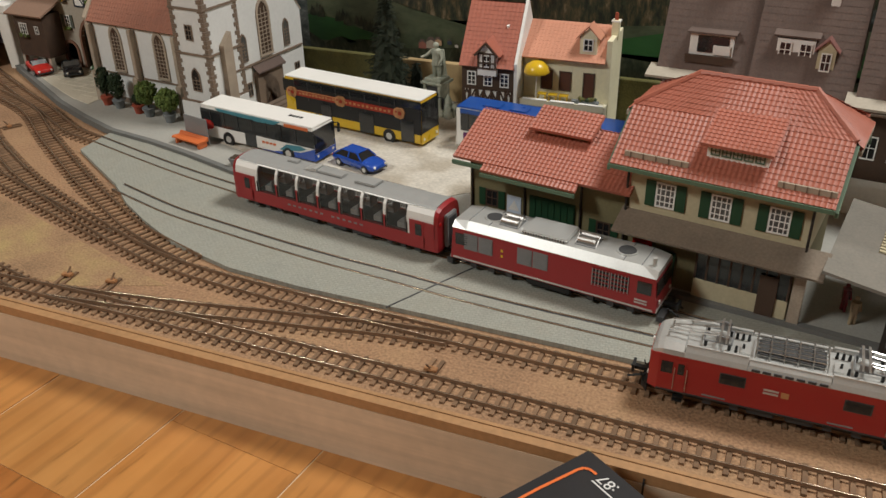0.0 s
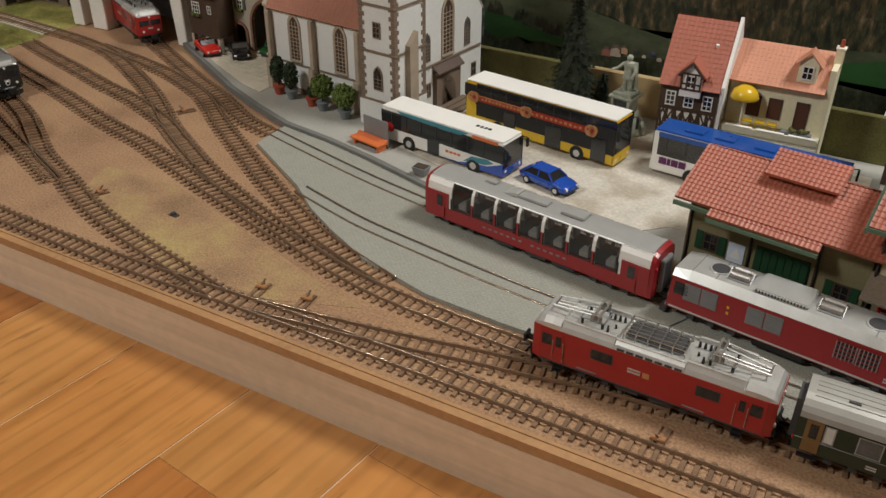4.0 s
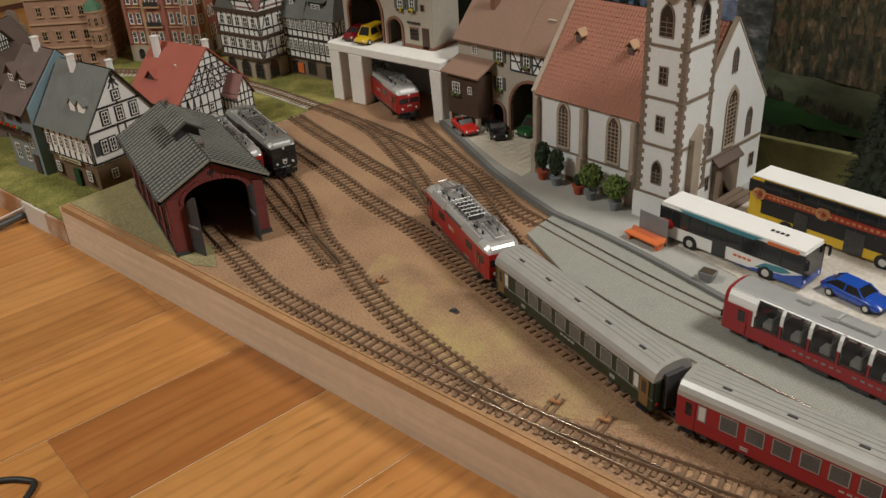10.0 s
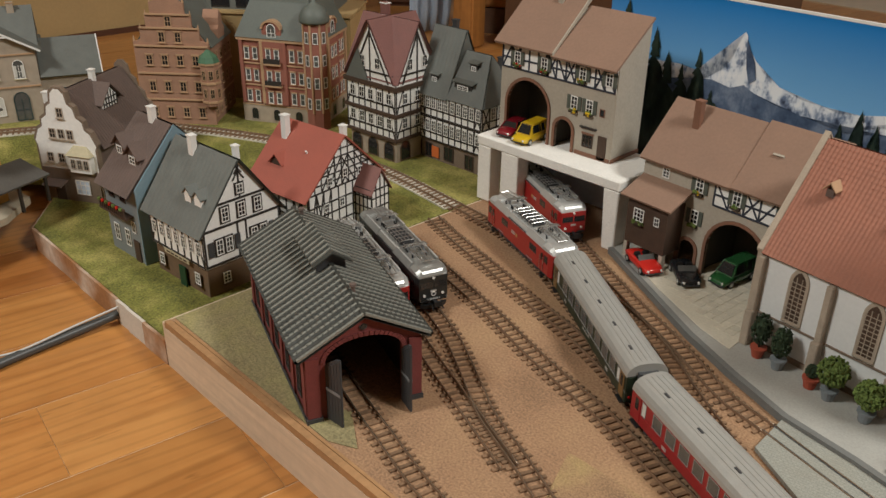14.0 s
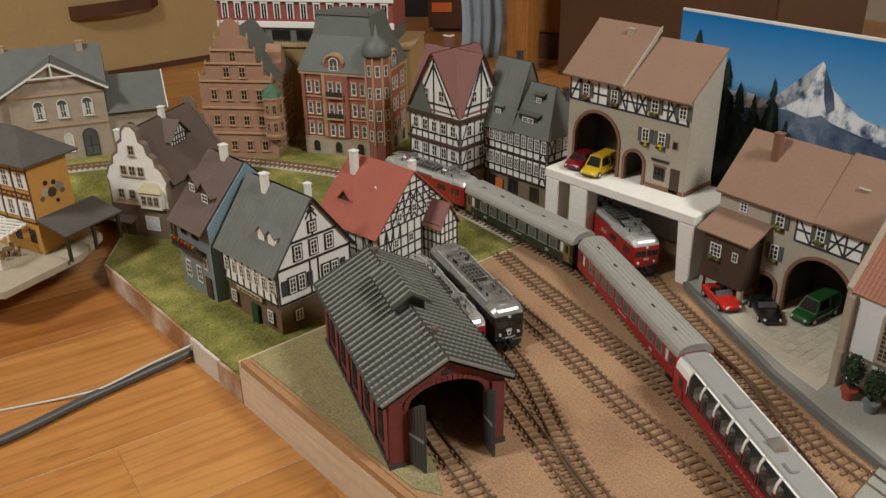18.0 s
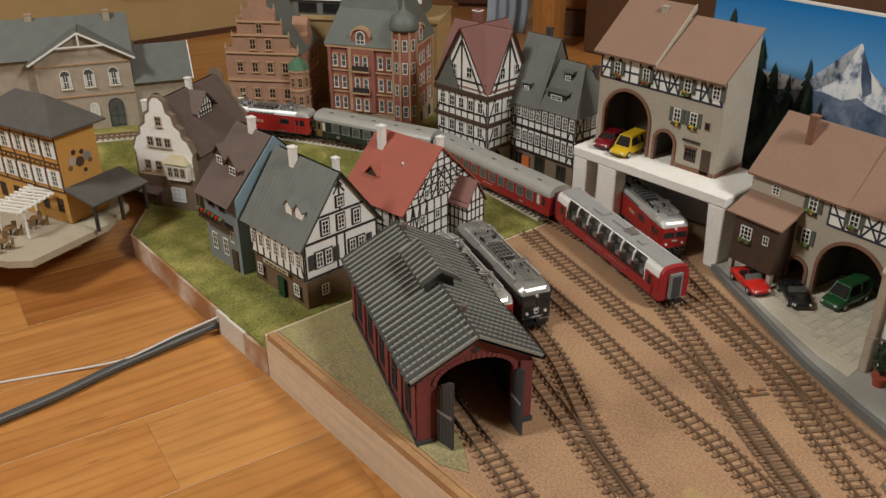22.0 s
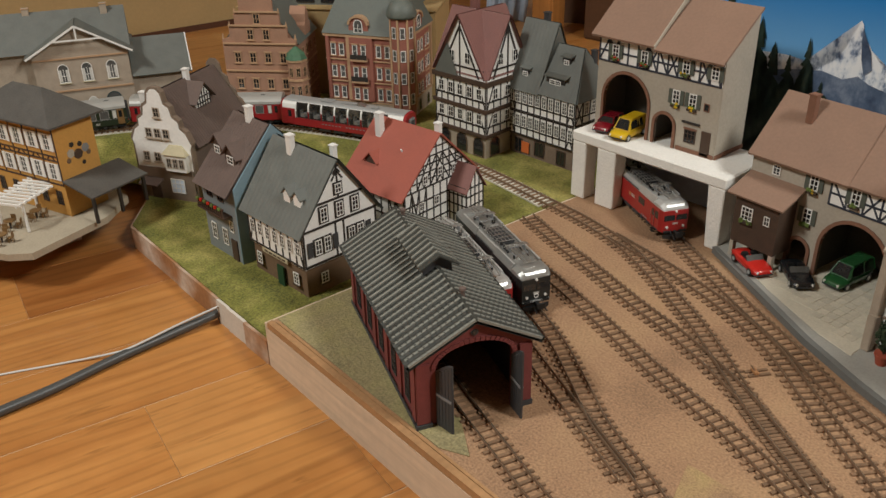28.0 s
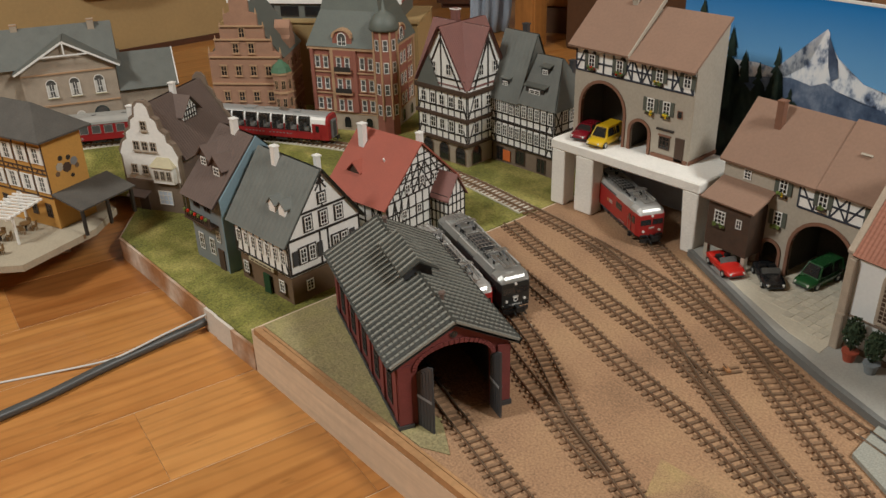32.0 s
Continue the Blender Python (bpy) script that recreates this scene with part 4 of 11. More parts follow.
    for sgn in (-1, 1):
        for k in range(28):
            v = -0.0046 + k * 0.0074
            if v > D + 0.0045:
                break
            m = pose(W / 2 - sgn * gx, v, R - gz + 0.0046, 0, -ang if sgn > 0 else 180 + ang, 0)
            z0, z1 = (-0.0012, 0.0006) if sgn > 0 else (-0.0006, 0.0012)
            pbox("roof_rib", h.ob, shed_rib_m, 0.0002, run - 0.001, -0.0011, 0.0011, z0, z1, m)
    h.block("ridge_cap", shed_roof_m, W / 2 - 0.002, W / 2 + 0.002, -0.005, D + 0.005, R + 0.002, R + 0.0040)
    # ridge vent
    for k, (x0, sgn) in enumerate(((W / 2, -1), (W / 2, 1))):
        b = bmesh.new()
        bm_loft(b, [[(W / 2, y, R + 0.0142), (W / 2 + sgn * 0.0155, y, R + 0.0042), (W / 2 + sgn * 0.0155, y, R + 0.0057), (W / 2, y, R + 0.0157)] for y in (0.069, 0.129)])
        vent_roof = part("vent_roof", b, shed_roof_m, h.ob)
        for j in range(8):
            b, y = bmesh.new(), 0.0755 + j * 0.0073
            bm_loft(b, [[(W / 2, yy, R + 0.0157), (W / 2 + sgn * 0.0155, yy, R + 0.0057), (W / 2 + sgn * 0.0155, yy, R + 0.0068), (W / 2, yy, R + 0.0168)] for yy in (y - 0.0010, y + 0.0010)])
            part("roof_rib", b, shed_rib_m, vent_roof)
    b = bmesh.new()
    bm_loft(b, [[(W / 2 - 0.0115, y, R - 0.007), (W / 2 + 0.0115, y, R - 0.007), (W / 2 + 0.0115, y, R + 0.0064), (W / 2, y, R + 0.0138), (W / 2 - 0.0115, y, R + 0.0064)] for y in (0.075, 0.124)])
    part("vent_body", b, dark_grey, h.ob)
    for y in (0.030, 0.171):
        b = bmesh.new()
        bm_cyl(b, (W / 2 + 0.003, y, R - 0.004), (W / 2 + 0.003, y, R + 0.0075), 0.0018, 0.0016, 10)
        bm_cyl(b, (W / 2 + 0.003, y, R + 0.0075), (W / 2 + 0.003, y, R + 0.009), 0.0028, 0.0024, 10)
        part("smoke_pipe", b, roof_dkbrown, h.ob)
    h.block("inner_floor", ballast, 0.003, W - 0.003, 0.004, D - 0.004, 0.0002, 0.0009)


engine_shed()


def timber_house_grey():
    W, D, H, R = 0.087, 0.083, 0.067, 0.122
    h = House("timbered_house", "white half-timbered house with grey slate roof and brown ground floor", (-1.1498, 0.3817, LOW), 4.5, W, D, size=1.047)
    h.walls(H, R, "x", plaster_white, 0.029, "upper_wall")
    h.block("ground_floor_wall", brown_wall, 0.002, W - 0.002, 0.002, D - 0.002, 0, 0.029)
    h.gable_roof(H, R, "x", slate, 0.005, 0.004, 0.0016, (0.006, 0.0034, 0.00012), "grey slate roof")
    h.timbers("f", 0.001, W - 0.001, 0.0295, H - 0.003, 8, (0.031, H - 0.004), timber_m, "/      \\")
    for v in (0.031, H - 0.002):
        h.beam("r", (0.0, v), (D, v), timber_m, 0.0022)
    h.beam("r", (0.015, 0.0868), (D - 0.015, 0.0868), timber_m, 0.0020)
    for u in (0.001, 0.036, 0.045, D - 0.001):
        h.beam("r", (u, 0.031), (u, H - 0.002), timber_m, 0.0017)
    h.beam("r", (D / 2, 0.088), (D / 2, 0.119), timber_m)
    for q in (-1, 1):
        h.beam("r", (D / 2 + q * 0.006, 0.104), (D / 2, 0.112), timber_m, 0.0014)
        h.beam("r", (D / 2 - q * 0.004, 0.110), (D / 2 + q * 0.002, 0.117), timber_m, 0.0014)
    for u in (0.008, 0.020, 0.032, 0.0435, 0.055, 0.067, 0.079):
        h.window("f", u, 0.041, 0.007, 0.013, white_paint, 2, 3, shutters=None)
    for u in (0.0155, 0.0255, 0.053, 0.063):
        h.window("r", u, 0.040, 0.0072, 0.0145, white_paint, 2, 3, trim=timber_m)
    for u in (0.0065, 0.0345, 0.0725):
        pbox("shutter", h.ob, dark_grey, -0.0028, 0.0028, 0.0009, 0.0017, 0, 0.0145, h.side("r", u, 0.040))
    for u in (0.024, 0.0415, 0.059):
        h.window("r", u, 0.0695, 0.0075, 0.0135, white_paint, 2, 3, trim=timber_m)
    h.window("r", D / 2, 0.0915, 0.007, 0.009, white_paint, 2, 2, trim=timber_m)
    for u in (0.02, 0.062):
        h.window("r", u, 0.010, 0.008, 0.011, white_paint, 2, 3, sill=timber_brown)
    for u in (0.014, 0.072):
        h.window("f", u, 0.010, 0.008, 0.012, white_paint, 2, 3, sill=timber_brown)
    pbox("door", h.ob, shutter_green, 0.043, 0.053, 0.0, 0.0016, 0.0, 0.020, h.side("f"))
    pbox("sign_board", h.ob, cream, 0.022, 0.062, 0.0008, 0.0018, 0.0265, 0.0305, h.side("f"), "pale shop sign with lettering too small to read")
    for k in range(5):
        pbox("sign_bar", h.ob, timber_brown, 0.026 + k * 0.0068, 0.031 + k * 0.0068, 0.0018, 0.0021, 0.0278, 0.0294, h.side("f"))
    h.chimney(0.030, D / 2 - 0.006, R - 0.012, R + 0.011, 0.0068, 0.006)
    h.chimney(0.064, D / 2 + 0.016, R - 0.018, R + 0.004, 0.0055, 0.005)
    for u in (0.055, 0.070):
        h.dormer("f", u, 0, 0.0095, 0.0105, 0.022, slate, white_paint, "gable", False, 0.0095)


timber_house_grey()


def blue_house():
    W, D, H, R = 0.060, 0.095, 0.078, 0.128
    h = House("narrow_house", "narrow grey-blue house with a pale blue fire wall and brown roof", (-1.2252, 0.3715, LOW), 4.5, W, D, size=1.047)
    h.walls(H, R, "x", grey_blue)
    b = bmesh.new()
    bm_loft(b, [[(x, y, z) for y, z in ((-0.001, 0), (D, 0), (D, H), (D / 2, R + 0.002), (-0.001, H))] for x in (W, W + 0.0015)])
    part("fire_wall", b, blue_wall, h.ob, "plain pale blue gable wall")
    h.gable_roof(H, R, "x", roof_dkbrown, 0.008, 0.0, 0.0018, (0.004, 0.0035, 0.0003), "dark brown tiled roof")
    for u in (0.014, 0.034):
        h.window("f", u, 0.058, 0.010, 0.015, timber_brown, 2, 2)
        h.window("f", u, 0.012, 0.009, 0.018, white_paint, 2, 3)
    h.window("f", 0.048, 0.030, 0.007, 0.012, white_paint, 2, 2)
    pbox("balcony", h.ob, timber_brown, 0.002, 0.050, 0.0, 0.009, 0.046, 0.048, h.side("f"))
    for k in range(13):
        pbox("baluster", h.ob, timber_brown, 0.003 + k * 0.0037, 0.0044 + k * 0.0037, 0.0078, 0.0088, 0.048, 0.056, h.side("f"))
    pbox("rail_beam", h.ob, timber_brown, 0.002, 0.050, 0.0075, 0.0092, 0.056, 0.0575, h.side("f"))
    for k in range(7):
        b = bmesh.new()
        bmesh.ops.create_icosphere(b, subdivisions=1, radius=0.0022)
        part("geranium", b, car_red if k % 2 else leaf, h.ob, m=h.side("f", 0.006 + k * 0.0065, 0.0565, 0.0095))
    pbox("door", h.ob, timber_brown, 0.044, 0.054, 0, 0.0012, 0, 0.022, h.side("f"))
    h.chimney(0.030, D / 2 - 0.003, R - 0.010, R + 0.014, 0.0068, 0.006)
    h.dormer("f", 0.013, 0, 0.017, 0.011, 0.030, roof_dkbrown, timber_brown, "gable", True, 0.016)
    h.dormer("f", 0.040, 0, 0.018, 0.011, 0.030, roof_dkbrown, timber_brown, "gable", True, 0.013)


blue_house()


def curved_gable_house():
    W, D, H, R = 0.072, 0.110, 0.070, 0.122
    h = House("gabled_townhouse", "white town house with a curved ornate gable and dark brown roof", (-1.4006, 0.3742, LOW), 31, W, D, size=1.047)
    h.walls(H, R, "y", roof_dkbrown, 0.0)
    # curved front gable
    half = [(W / 2, 0.0), (W / 2, 0.062), (W / 2 + 0.002, 0.067), (W / 2 - 0.004, 0.080), (W / 2 - 0.010, 0.084), (W / 2 - 0.011, 0.092), (W / 2 - 0.018, 0.097), (W / 2 - 0.020, 0.107), (W / 2 - 0.026, 0.111), (W / 2 - 0.028, 0.122), (W / 2 - 0.033, 0.127)]
    for nm, mm, y0, y1, g in (("gable_front", plaster_white, -0.0044, -0.0002, 0.0), ("gable_coping", stone_brown, -0.0040, 0.0022, 0.0022)):
        prof = [(W / 2 + x + (g if x > 0 else 0), z + g) for x, z in half] + [(W / 2 - x - g, z + g) for x, z in half[::-1]]
        b = bmesh.new()
        bm_loft(b, [[(x, y, z) for x, z in prof] for y in (y0, y1)])
        part(nm, b, mm, h.ob)
    h.block("stone_base", stone_brown, 0.0, W, -0.0058, -0.0045, 0.0, 0.037)
    h.block("oriel", plaster_white, 0.040, 0.068, -0.010, -0.0031, 0.036, 0.056, bevel=0.0006)
    b = bmesh.new()
    bm_loft(b, [[(0.038, -0.012, 0.056), (0.070, -0.012, 0.056), (0.070, -0.003, 0.056), (0.038, -0.003, 0.056)], [(0.046, -0.005, 0.066), (0.062, -0.005, 0.066), (0.062, -0.003, 0.066), (0.046, -0.003, 0.066)]])
    part("oriel_roof", b, cream, h.ob)
    for u in (0.046, 0.054, 0.062):
        h.window("f", u, 0.041, 0.006, 0.011, stone_beige, 2, 2, out=0.0103)
    for u, v in ((0.014, 0.044), (0.028, 0.044), (0.022, 0.072), (0.033, 0.072), (0.044, 0.072), (0.036, 0.096)):
        h.window("f", u, v, 0.008, 0.011, stone_beige, 2, 2, out=0.0047, sill=stone_beige)
    h.window("f", 0.050, 0.009, 0.018, 0.017, white_paint, 3, 3, out=0.0061, glass=blue_haze)
    pbox("door", h.ob, timber_brown, 0.014, 0.026, 0.0059, 0.0068, 0.0, 0.020, h.side("f"))
    b = bmesh.new()
    bm_box(b, 0.008, 0.032, 0.002, 0.016, 0.024, 0.026, h.side("f") @ pose(0, 0, 0, -12, 0, 0))
    part("porch_roof", b, roof_dkbrown, h.ob)
    h.gable_roof(H, R, "y", roof_dkbrown, 0.006, -0.001, 0.0018, (0.004, 0.0035, 0.0003), "dark brown tiled roof")
    h.dormer("r", 0.052, 0, 0.028, 0.013, 0.03, roof_dkbrown, plaster_white, "gable", False, 0.014)
    dv = H + (R - H) / (W / 2) * 0.014
    for k in range(6):
        pbox("beam", h.ob, timber_m, -0.0125 + k * 0.0048, -0.0112 + k * 0.0048, 0.0003, 0.0009, 0, 0.013 + 0.012 * (1 - abs(k - 2.5) / 2.5), h.side("r", 0.052, dv + 0.001, -0.0138))
    for q in (0.0, 0.0065, 0.013):
        pbox("beam", h.ob, timber_m, -0.0125, 0.0125, 0.0003, 0.001, q, q + 0.0012, h.side("r", 0.052, dv + 0.001, -0.0138))
    h.chimney(0.010, 0.012, 0.078, 0.118, 0.007, 0.006)
    h.chimney(W / 2 + 0.002, 0.055, R - 0.004, R + 0.012, 0.006, 0.006)
    prof = [(W / 2 + x * 1.06, z + 0.003) for x, z in half] + [(W / 2 - x * 1.06, z + 0.003) for x, z in half[::-1]]
    b = bmesh.new()
    bm_loft(b, [[(x, y, z) for x, z in prof] for y in (D + 0.0006, D + 0.0032)])
    part("back_gable", b, stone_brown, h.ob, "scalloped brown back gable")


curved_gable_house()


def red_timber_house():
    W, D, H, R = 0.086, 0.105, 0.050, 0.100
    h = House("timbered_house", "black-and-white half-timbered house with a bright red roof", (-1.146, 0.494, -0.001), 8, W, D)
    h.walls(H, R, "x", plaster_white)
    h.gable_roof(H, R, "x", roof_bright_red, 0.006, 0.003, 0.0016, None, "bright red roof")
    h.timbers("r", 0.001, D - 0.001, 0.001, H, 10, (0.001, 0.012, 0.024, 0.036, H), timber_m, "/x/     \\x", 0.0014)
    for k in range(1, 6):
        v = H + k * 0.0078
        d = D / 2 * (v - H) / (R - H)
        h.beam("r", (d, v), (D - d, v), timber_m, 0.0013)
    for k in range(1, 11):
        u = D * k / 11
        top = H + (R - H) * (1 - abs(u - D / 2) / (D / 2))
        h.beam("r", (u, H), (u, top - 0.001), timber_m, 0.0013)
        if 1 < k < 10:
            h.beam("r", (u, H), (u + (D / 11 if u < D / 2 else -D / 11), min(top - 0.001, H + 0.0155)), timber_m, 0.0012)
            h.beam("r", (u, min(top - 0.001, H + 0.0155)), (u + (D / 11 if u < D / 2 else -D / 11), min(top + 0.003, H + 0.031)), timber_m, 0.0012)
    for u, v in ((0.030, 0.054), (0.052, 0.058), (0.074, 0.054), (0.024, 0.027), (0.046, 0.027)):
        h.window("r", u, v, 0.007, 0.009, white_paint, 2, 2, out=0.0009)
    h.timbers("f", 0.0, W, 0.001, H - 0.002, 8, (0.001, 0.024, H - 0.003), timber_m, "/x    x\\", 0.0014)
    h.chimney(0.016, D / 2 - 0.014, R - 0.016, R + 0.012, 0.0075, 0.007)
    h.chimney(W - 0.010, D / 2 + 0.010, R - 0.012, R + 0.008, 0.006, 0.006)
    b = bmesh.new()
    bm_cyl(b, (0.056, D / 2 - 0.022, 0.080), (0.056, D / 2 - 0.024, 0.084), 0.0010, n=6)
    part("roof_vent", b, plaster_white, h.ob)
    h.dormer("f", 0.026, 0, 0.014, 0.005, 0.02, roof_bright_red, timber_brown, "gable", False, 0.014)
    # little stair annex on the gable side
    x0, x1, y0, y1 = W + 0.0011, W + 0.024, 0.066, 0.092
    ym = (y0 + y1) / 2
    b = bmesh.new()
    bm_loft(b, [[(x, y, z) for y, z in ((y0, 0), (y1, 0), (y1, 0.042), (ym, 0.062), (y0, 0.042))] for x in (x0, x1)])
    part("annex_wall", b, plaster_white, h.ob)
    for k in range(5):
        y = y0 + (y1 - y0) * k / 4
        h.beam("r", (y, 0.0), (y, 0.042 + 0.018 * (1 - abs(y - ym) / (ym - y0))), timber_m, 0.0013, 0.0007, 0.024)
        x = x0 + (x1 - x0) * k / 4
        pbox("beam", h.ob, timber_m, x - 0.0006, x + 0.0006, y0 - 0.0007, y0, 0, 0.042)
    for v in (0.001, 0.011, 0.022, 0.033, 0.042):
        h.beam("r", (y0, v), (y1, v), timber_m, 0.0013, 0.0008, 0.024)
        pbox("beam", h.ob, timber_m, x0, x1, y0 - 0.0008, y0, v, v + 0.0013)
    for s in (-1, 1):
        b = bmesh.new()
        bm_loft(b, [[(x, ym, 0.063), (x, ym + s * (ym - y0 + 0.003), 0.0375), (x, ym + s * (ym - y0 + 0.003), 0.039), (x, ym, 0.0648)] for x in (W - 0.001, x1 + 0.003)])
        part("annex_roof", b, tile_rose, h.ob, "faded red annex roof")


red_timber_house()


def arcade_house():
    W, D, H, R = 0.086, 0.075, 0.098, 0.170
    h = House("arcaded_house", "half-timbered corner house with rose-red gables over a stone arcade", (-1.255, 0.706, -0.001), 5, W, D)
    h.walls(H, R, "y", plaster_white, 0.030)
    b = bmesh.new()
    bm_loft(b, [[(x, y, z) for y, z in ((0, H - 0.0005), (D, H - 0.0005), (D / 2, R))] for x in (0.0004, W - 0.0004)])
    part("cross_gable", b, plaster_white, h.ob)
    h.block("stone_base", stone_beige, 0.003, W - 0.003, 0.003, D - 0.003, 0.0, 0.030)
    h.gable_roof(H, R, "y", tile_rose, -0.0008, 0.004, 0.0016, (0.0032, 0.0034, 0.0003))
    h.gable_roof(H, R - 0.001, "x", tile_rose, -0.0008, 0.004, 0.0016, (0.0032, 0.0034, 0.0003))
    for s, L in (("f", W), ("r", D)):
        for v0, v1 in ((0.031, 0.060), (0.062, 0.093)):
            h.timbers(s, 0.001, L - 0.001, v0, v1, 8 if s == "f" else 6, (v0, v0 + 0.010, v1), timber_m, "/      \\" if s == "f" else "/    \\", 0.0015)
        n = 5 if s == "f" else 3
        for k in range(n):
            u = L * (k + 0.7) / (n + 0.4)
            h.window(s, u, 0.043, 0.009, 0.014, white_paint, 2, 2, sill=timber_m)
            h.window(s, u, 0.074, 0.009, 0.014, white_paint, 2, 2, sill=timber_m)
        h.beam(s, (0.012, H + 0.001), (L / 2, R - 0.012), timber_m, 0.002, 0.001)
        h.beam(s, (L - 0.012, H + 0.001), (L / 2, R - 0.012), timber_m, 0.002, 0.001)
        h.beam(s, (0.004, H + 0.012), (L - 0.004, H + 0.012), timber_m, 0.002, 0.001)
        h.beam(s, (L / 2, H), (L / 2, R - 0.006), timber_m, 0.002)
        for u in (L / 2 - 0.013, L / 2 + 0.013):
            h.window(s, u, H + 0.016, 0.009, 0.014, white_paint, 2, 2)
        for k in range(3 if s == "f" else 2):
            u = L * (k + 0.5) / (3 if s == "f" else 2)
            h.window(s, u, 0.001, 0.018, 0.025, brown_wall, 1, 1, 1, glass_dark, out=-0.0024)
    for z0, z1, g in ((0.028, 0.032, 0.0022), (0.059, 0.0635, 0.0026), (0.092, 0.0975, 0.003)):
        h.block("floor_band", timber_brown, -g, W + g, -g, D + g, z0, z1)
    # slated half of the front gable
    b = bmesh.new()
    b.faces.new([b.verts.new(h.side("f") @ Vector(p)) for p in ((-0.001, 0.0018, H - 0.004), (W * 0.5, 0.0018, H - 0.006), (W * 0.27, 0.0018, H + 0.038))])
    part("slate_cladding", b, slate, h.ob)
    h.chimney(W / 2 - 0.016, D / 2 + 0.006, R - 0.012, R + 0.014, 0.010, 0.008, tile_rose, plaster_white)


arcade_house()


def grey_timber_house():
    W, D, H, R = 0.104, 0.066, 0.086, 0.152
    h = House("timbered_house", "half-timbered house with white window rows and dark grey roof", (-1.176, 0.757, -0.001), 3, W, D)
    h.block("wall", plaster_white, 0, W, 0, D, 0.026, H)
    h.block("ground_floor_wall", stone_brown, 0.003, W - 0.003, 0.003, D - 0.003, 0, 0.026)
    SPL, R2 = 0.049, 0.137
    tl = (0.006, 0.0036, 0.00012)
    h.gable_roof(H, 0.160, "x", slate, 0.002, 0.0, 0.0016, tl, W=SPL + 0.003, x0=-0.003)
    b = bmesh.new()
    bm_loft(b, [[(x, y, z) for y, z in ((0.0, H - 0.001), (D, H - 0.001), (D / 2, 0.159))] for x in (0.0, SPL - 0.0006)])
    part("gable_wall", b, slate, h.ob)
    for k in (0, 1):
        ye, ym = (-0.002, D + 0.002)[k], D / 2
        h.slope([(SPL, ye, H - 0.002), (W + 0.003, ye, H - 0.002), (W - 0.016, ym, R2 + 0.0006), (SPL, ym, R2 + 0.0006)], slate, 0.0016, tl)
    b = bmesh.new()
    bm_loft(b, [[(W + 0.003, -0.002, H - 0.002), (W + 0.003, D + 0.002, H - 0.002), (W - 0.016, D / 2, R2)], [(W + 0.0045, -0.002, H - 0.001), (W + 0.0045, D + 0.002, H - 0.001), (W - 0.016, D / 2, R2 + 0.002)]])
    part("hip_roof", b, slate, h.ob)
    h.pitch = (H, (R2 - H) / (D / 2))
    for s, L, n in (("f", W, 10), ("r", D, 5)):
        for v0, v1 in ((0.027, 0.055), (0.057, 0.085)):
            h.timbers(s, 0.001, L - 0.001, v0, v1, n, (v0, v0 + 0.009, v1), timber_m, "x" + " " * (n - 2) + "x", 0.0014)
            for k in range(n):
                if 0 < k < n - 1 or s == "f":
                    h.window(s, L * (k + 0.5) / n, v0 + 0.0105, 0.0074, 0.0145, white_paint, 2, 3, glass=glass_mid)
    for u, v, w in ((0.016, 0.002, 0.012), (0.050, 0.004, 0.016), (0.084, 0.002, 0.014)):
        h.window("f", u, v, w, 0.019, timber_brown, 2, 1, out=-0.0024)
    pbox("shop_panel", h.ob, orange_paint, 0.022, 0.034, -0.002, -0.001, 0.004, 0.018, h.side("f"))
    h.dormer("f", 0.068, 0, 0.028, 0.008, 0.03, slate, timber_m, "shed", True, 0.006)
    h.dormer("f", 0.072, 0, 0.013, 0.008, 0.03, slate, timber_m, "shed", True, 0.020)
    h.pitch = (H, (0.160 - H) / (D / 2))
    h.dormer("f", 0.022, 0, 0.013, 0.008, 0.02, slate, timber_m, "shed", True, 0.005)
    h.chimney(0.024, D / 2 + 0.006, 0.150, 0.170, 0.007, 0.006, dark_grey)
    h.chimney(W - 0.012, D / 2 + 0.012, 0.112, 0.136, 0.006, 0.006, dark_grey)


grey_timber_house()


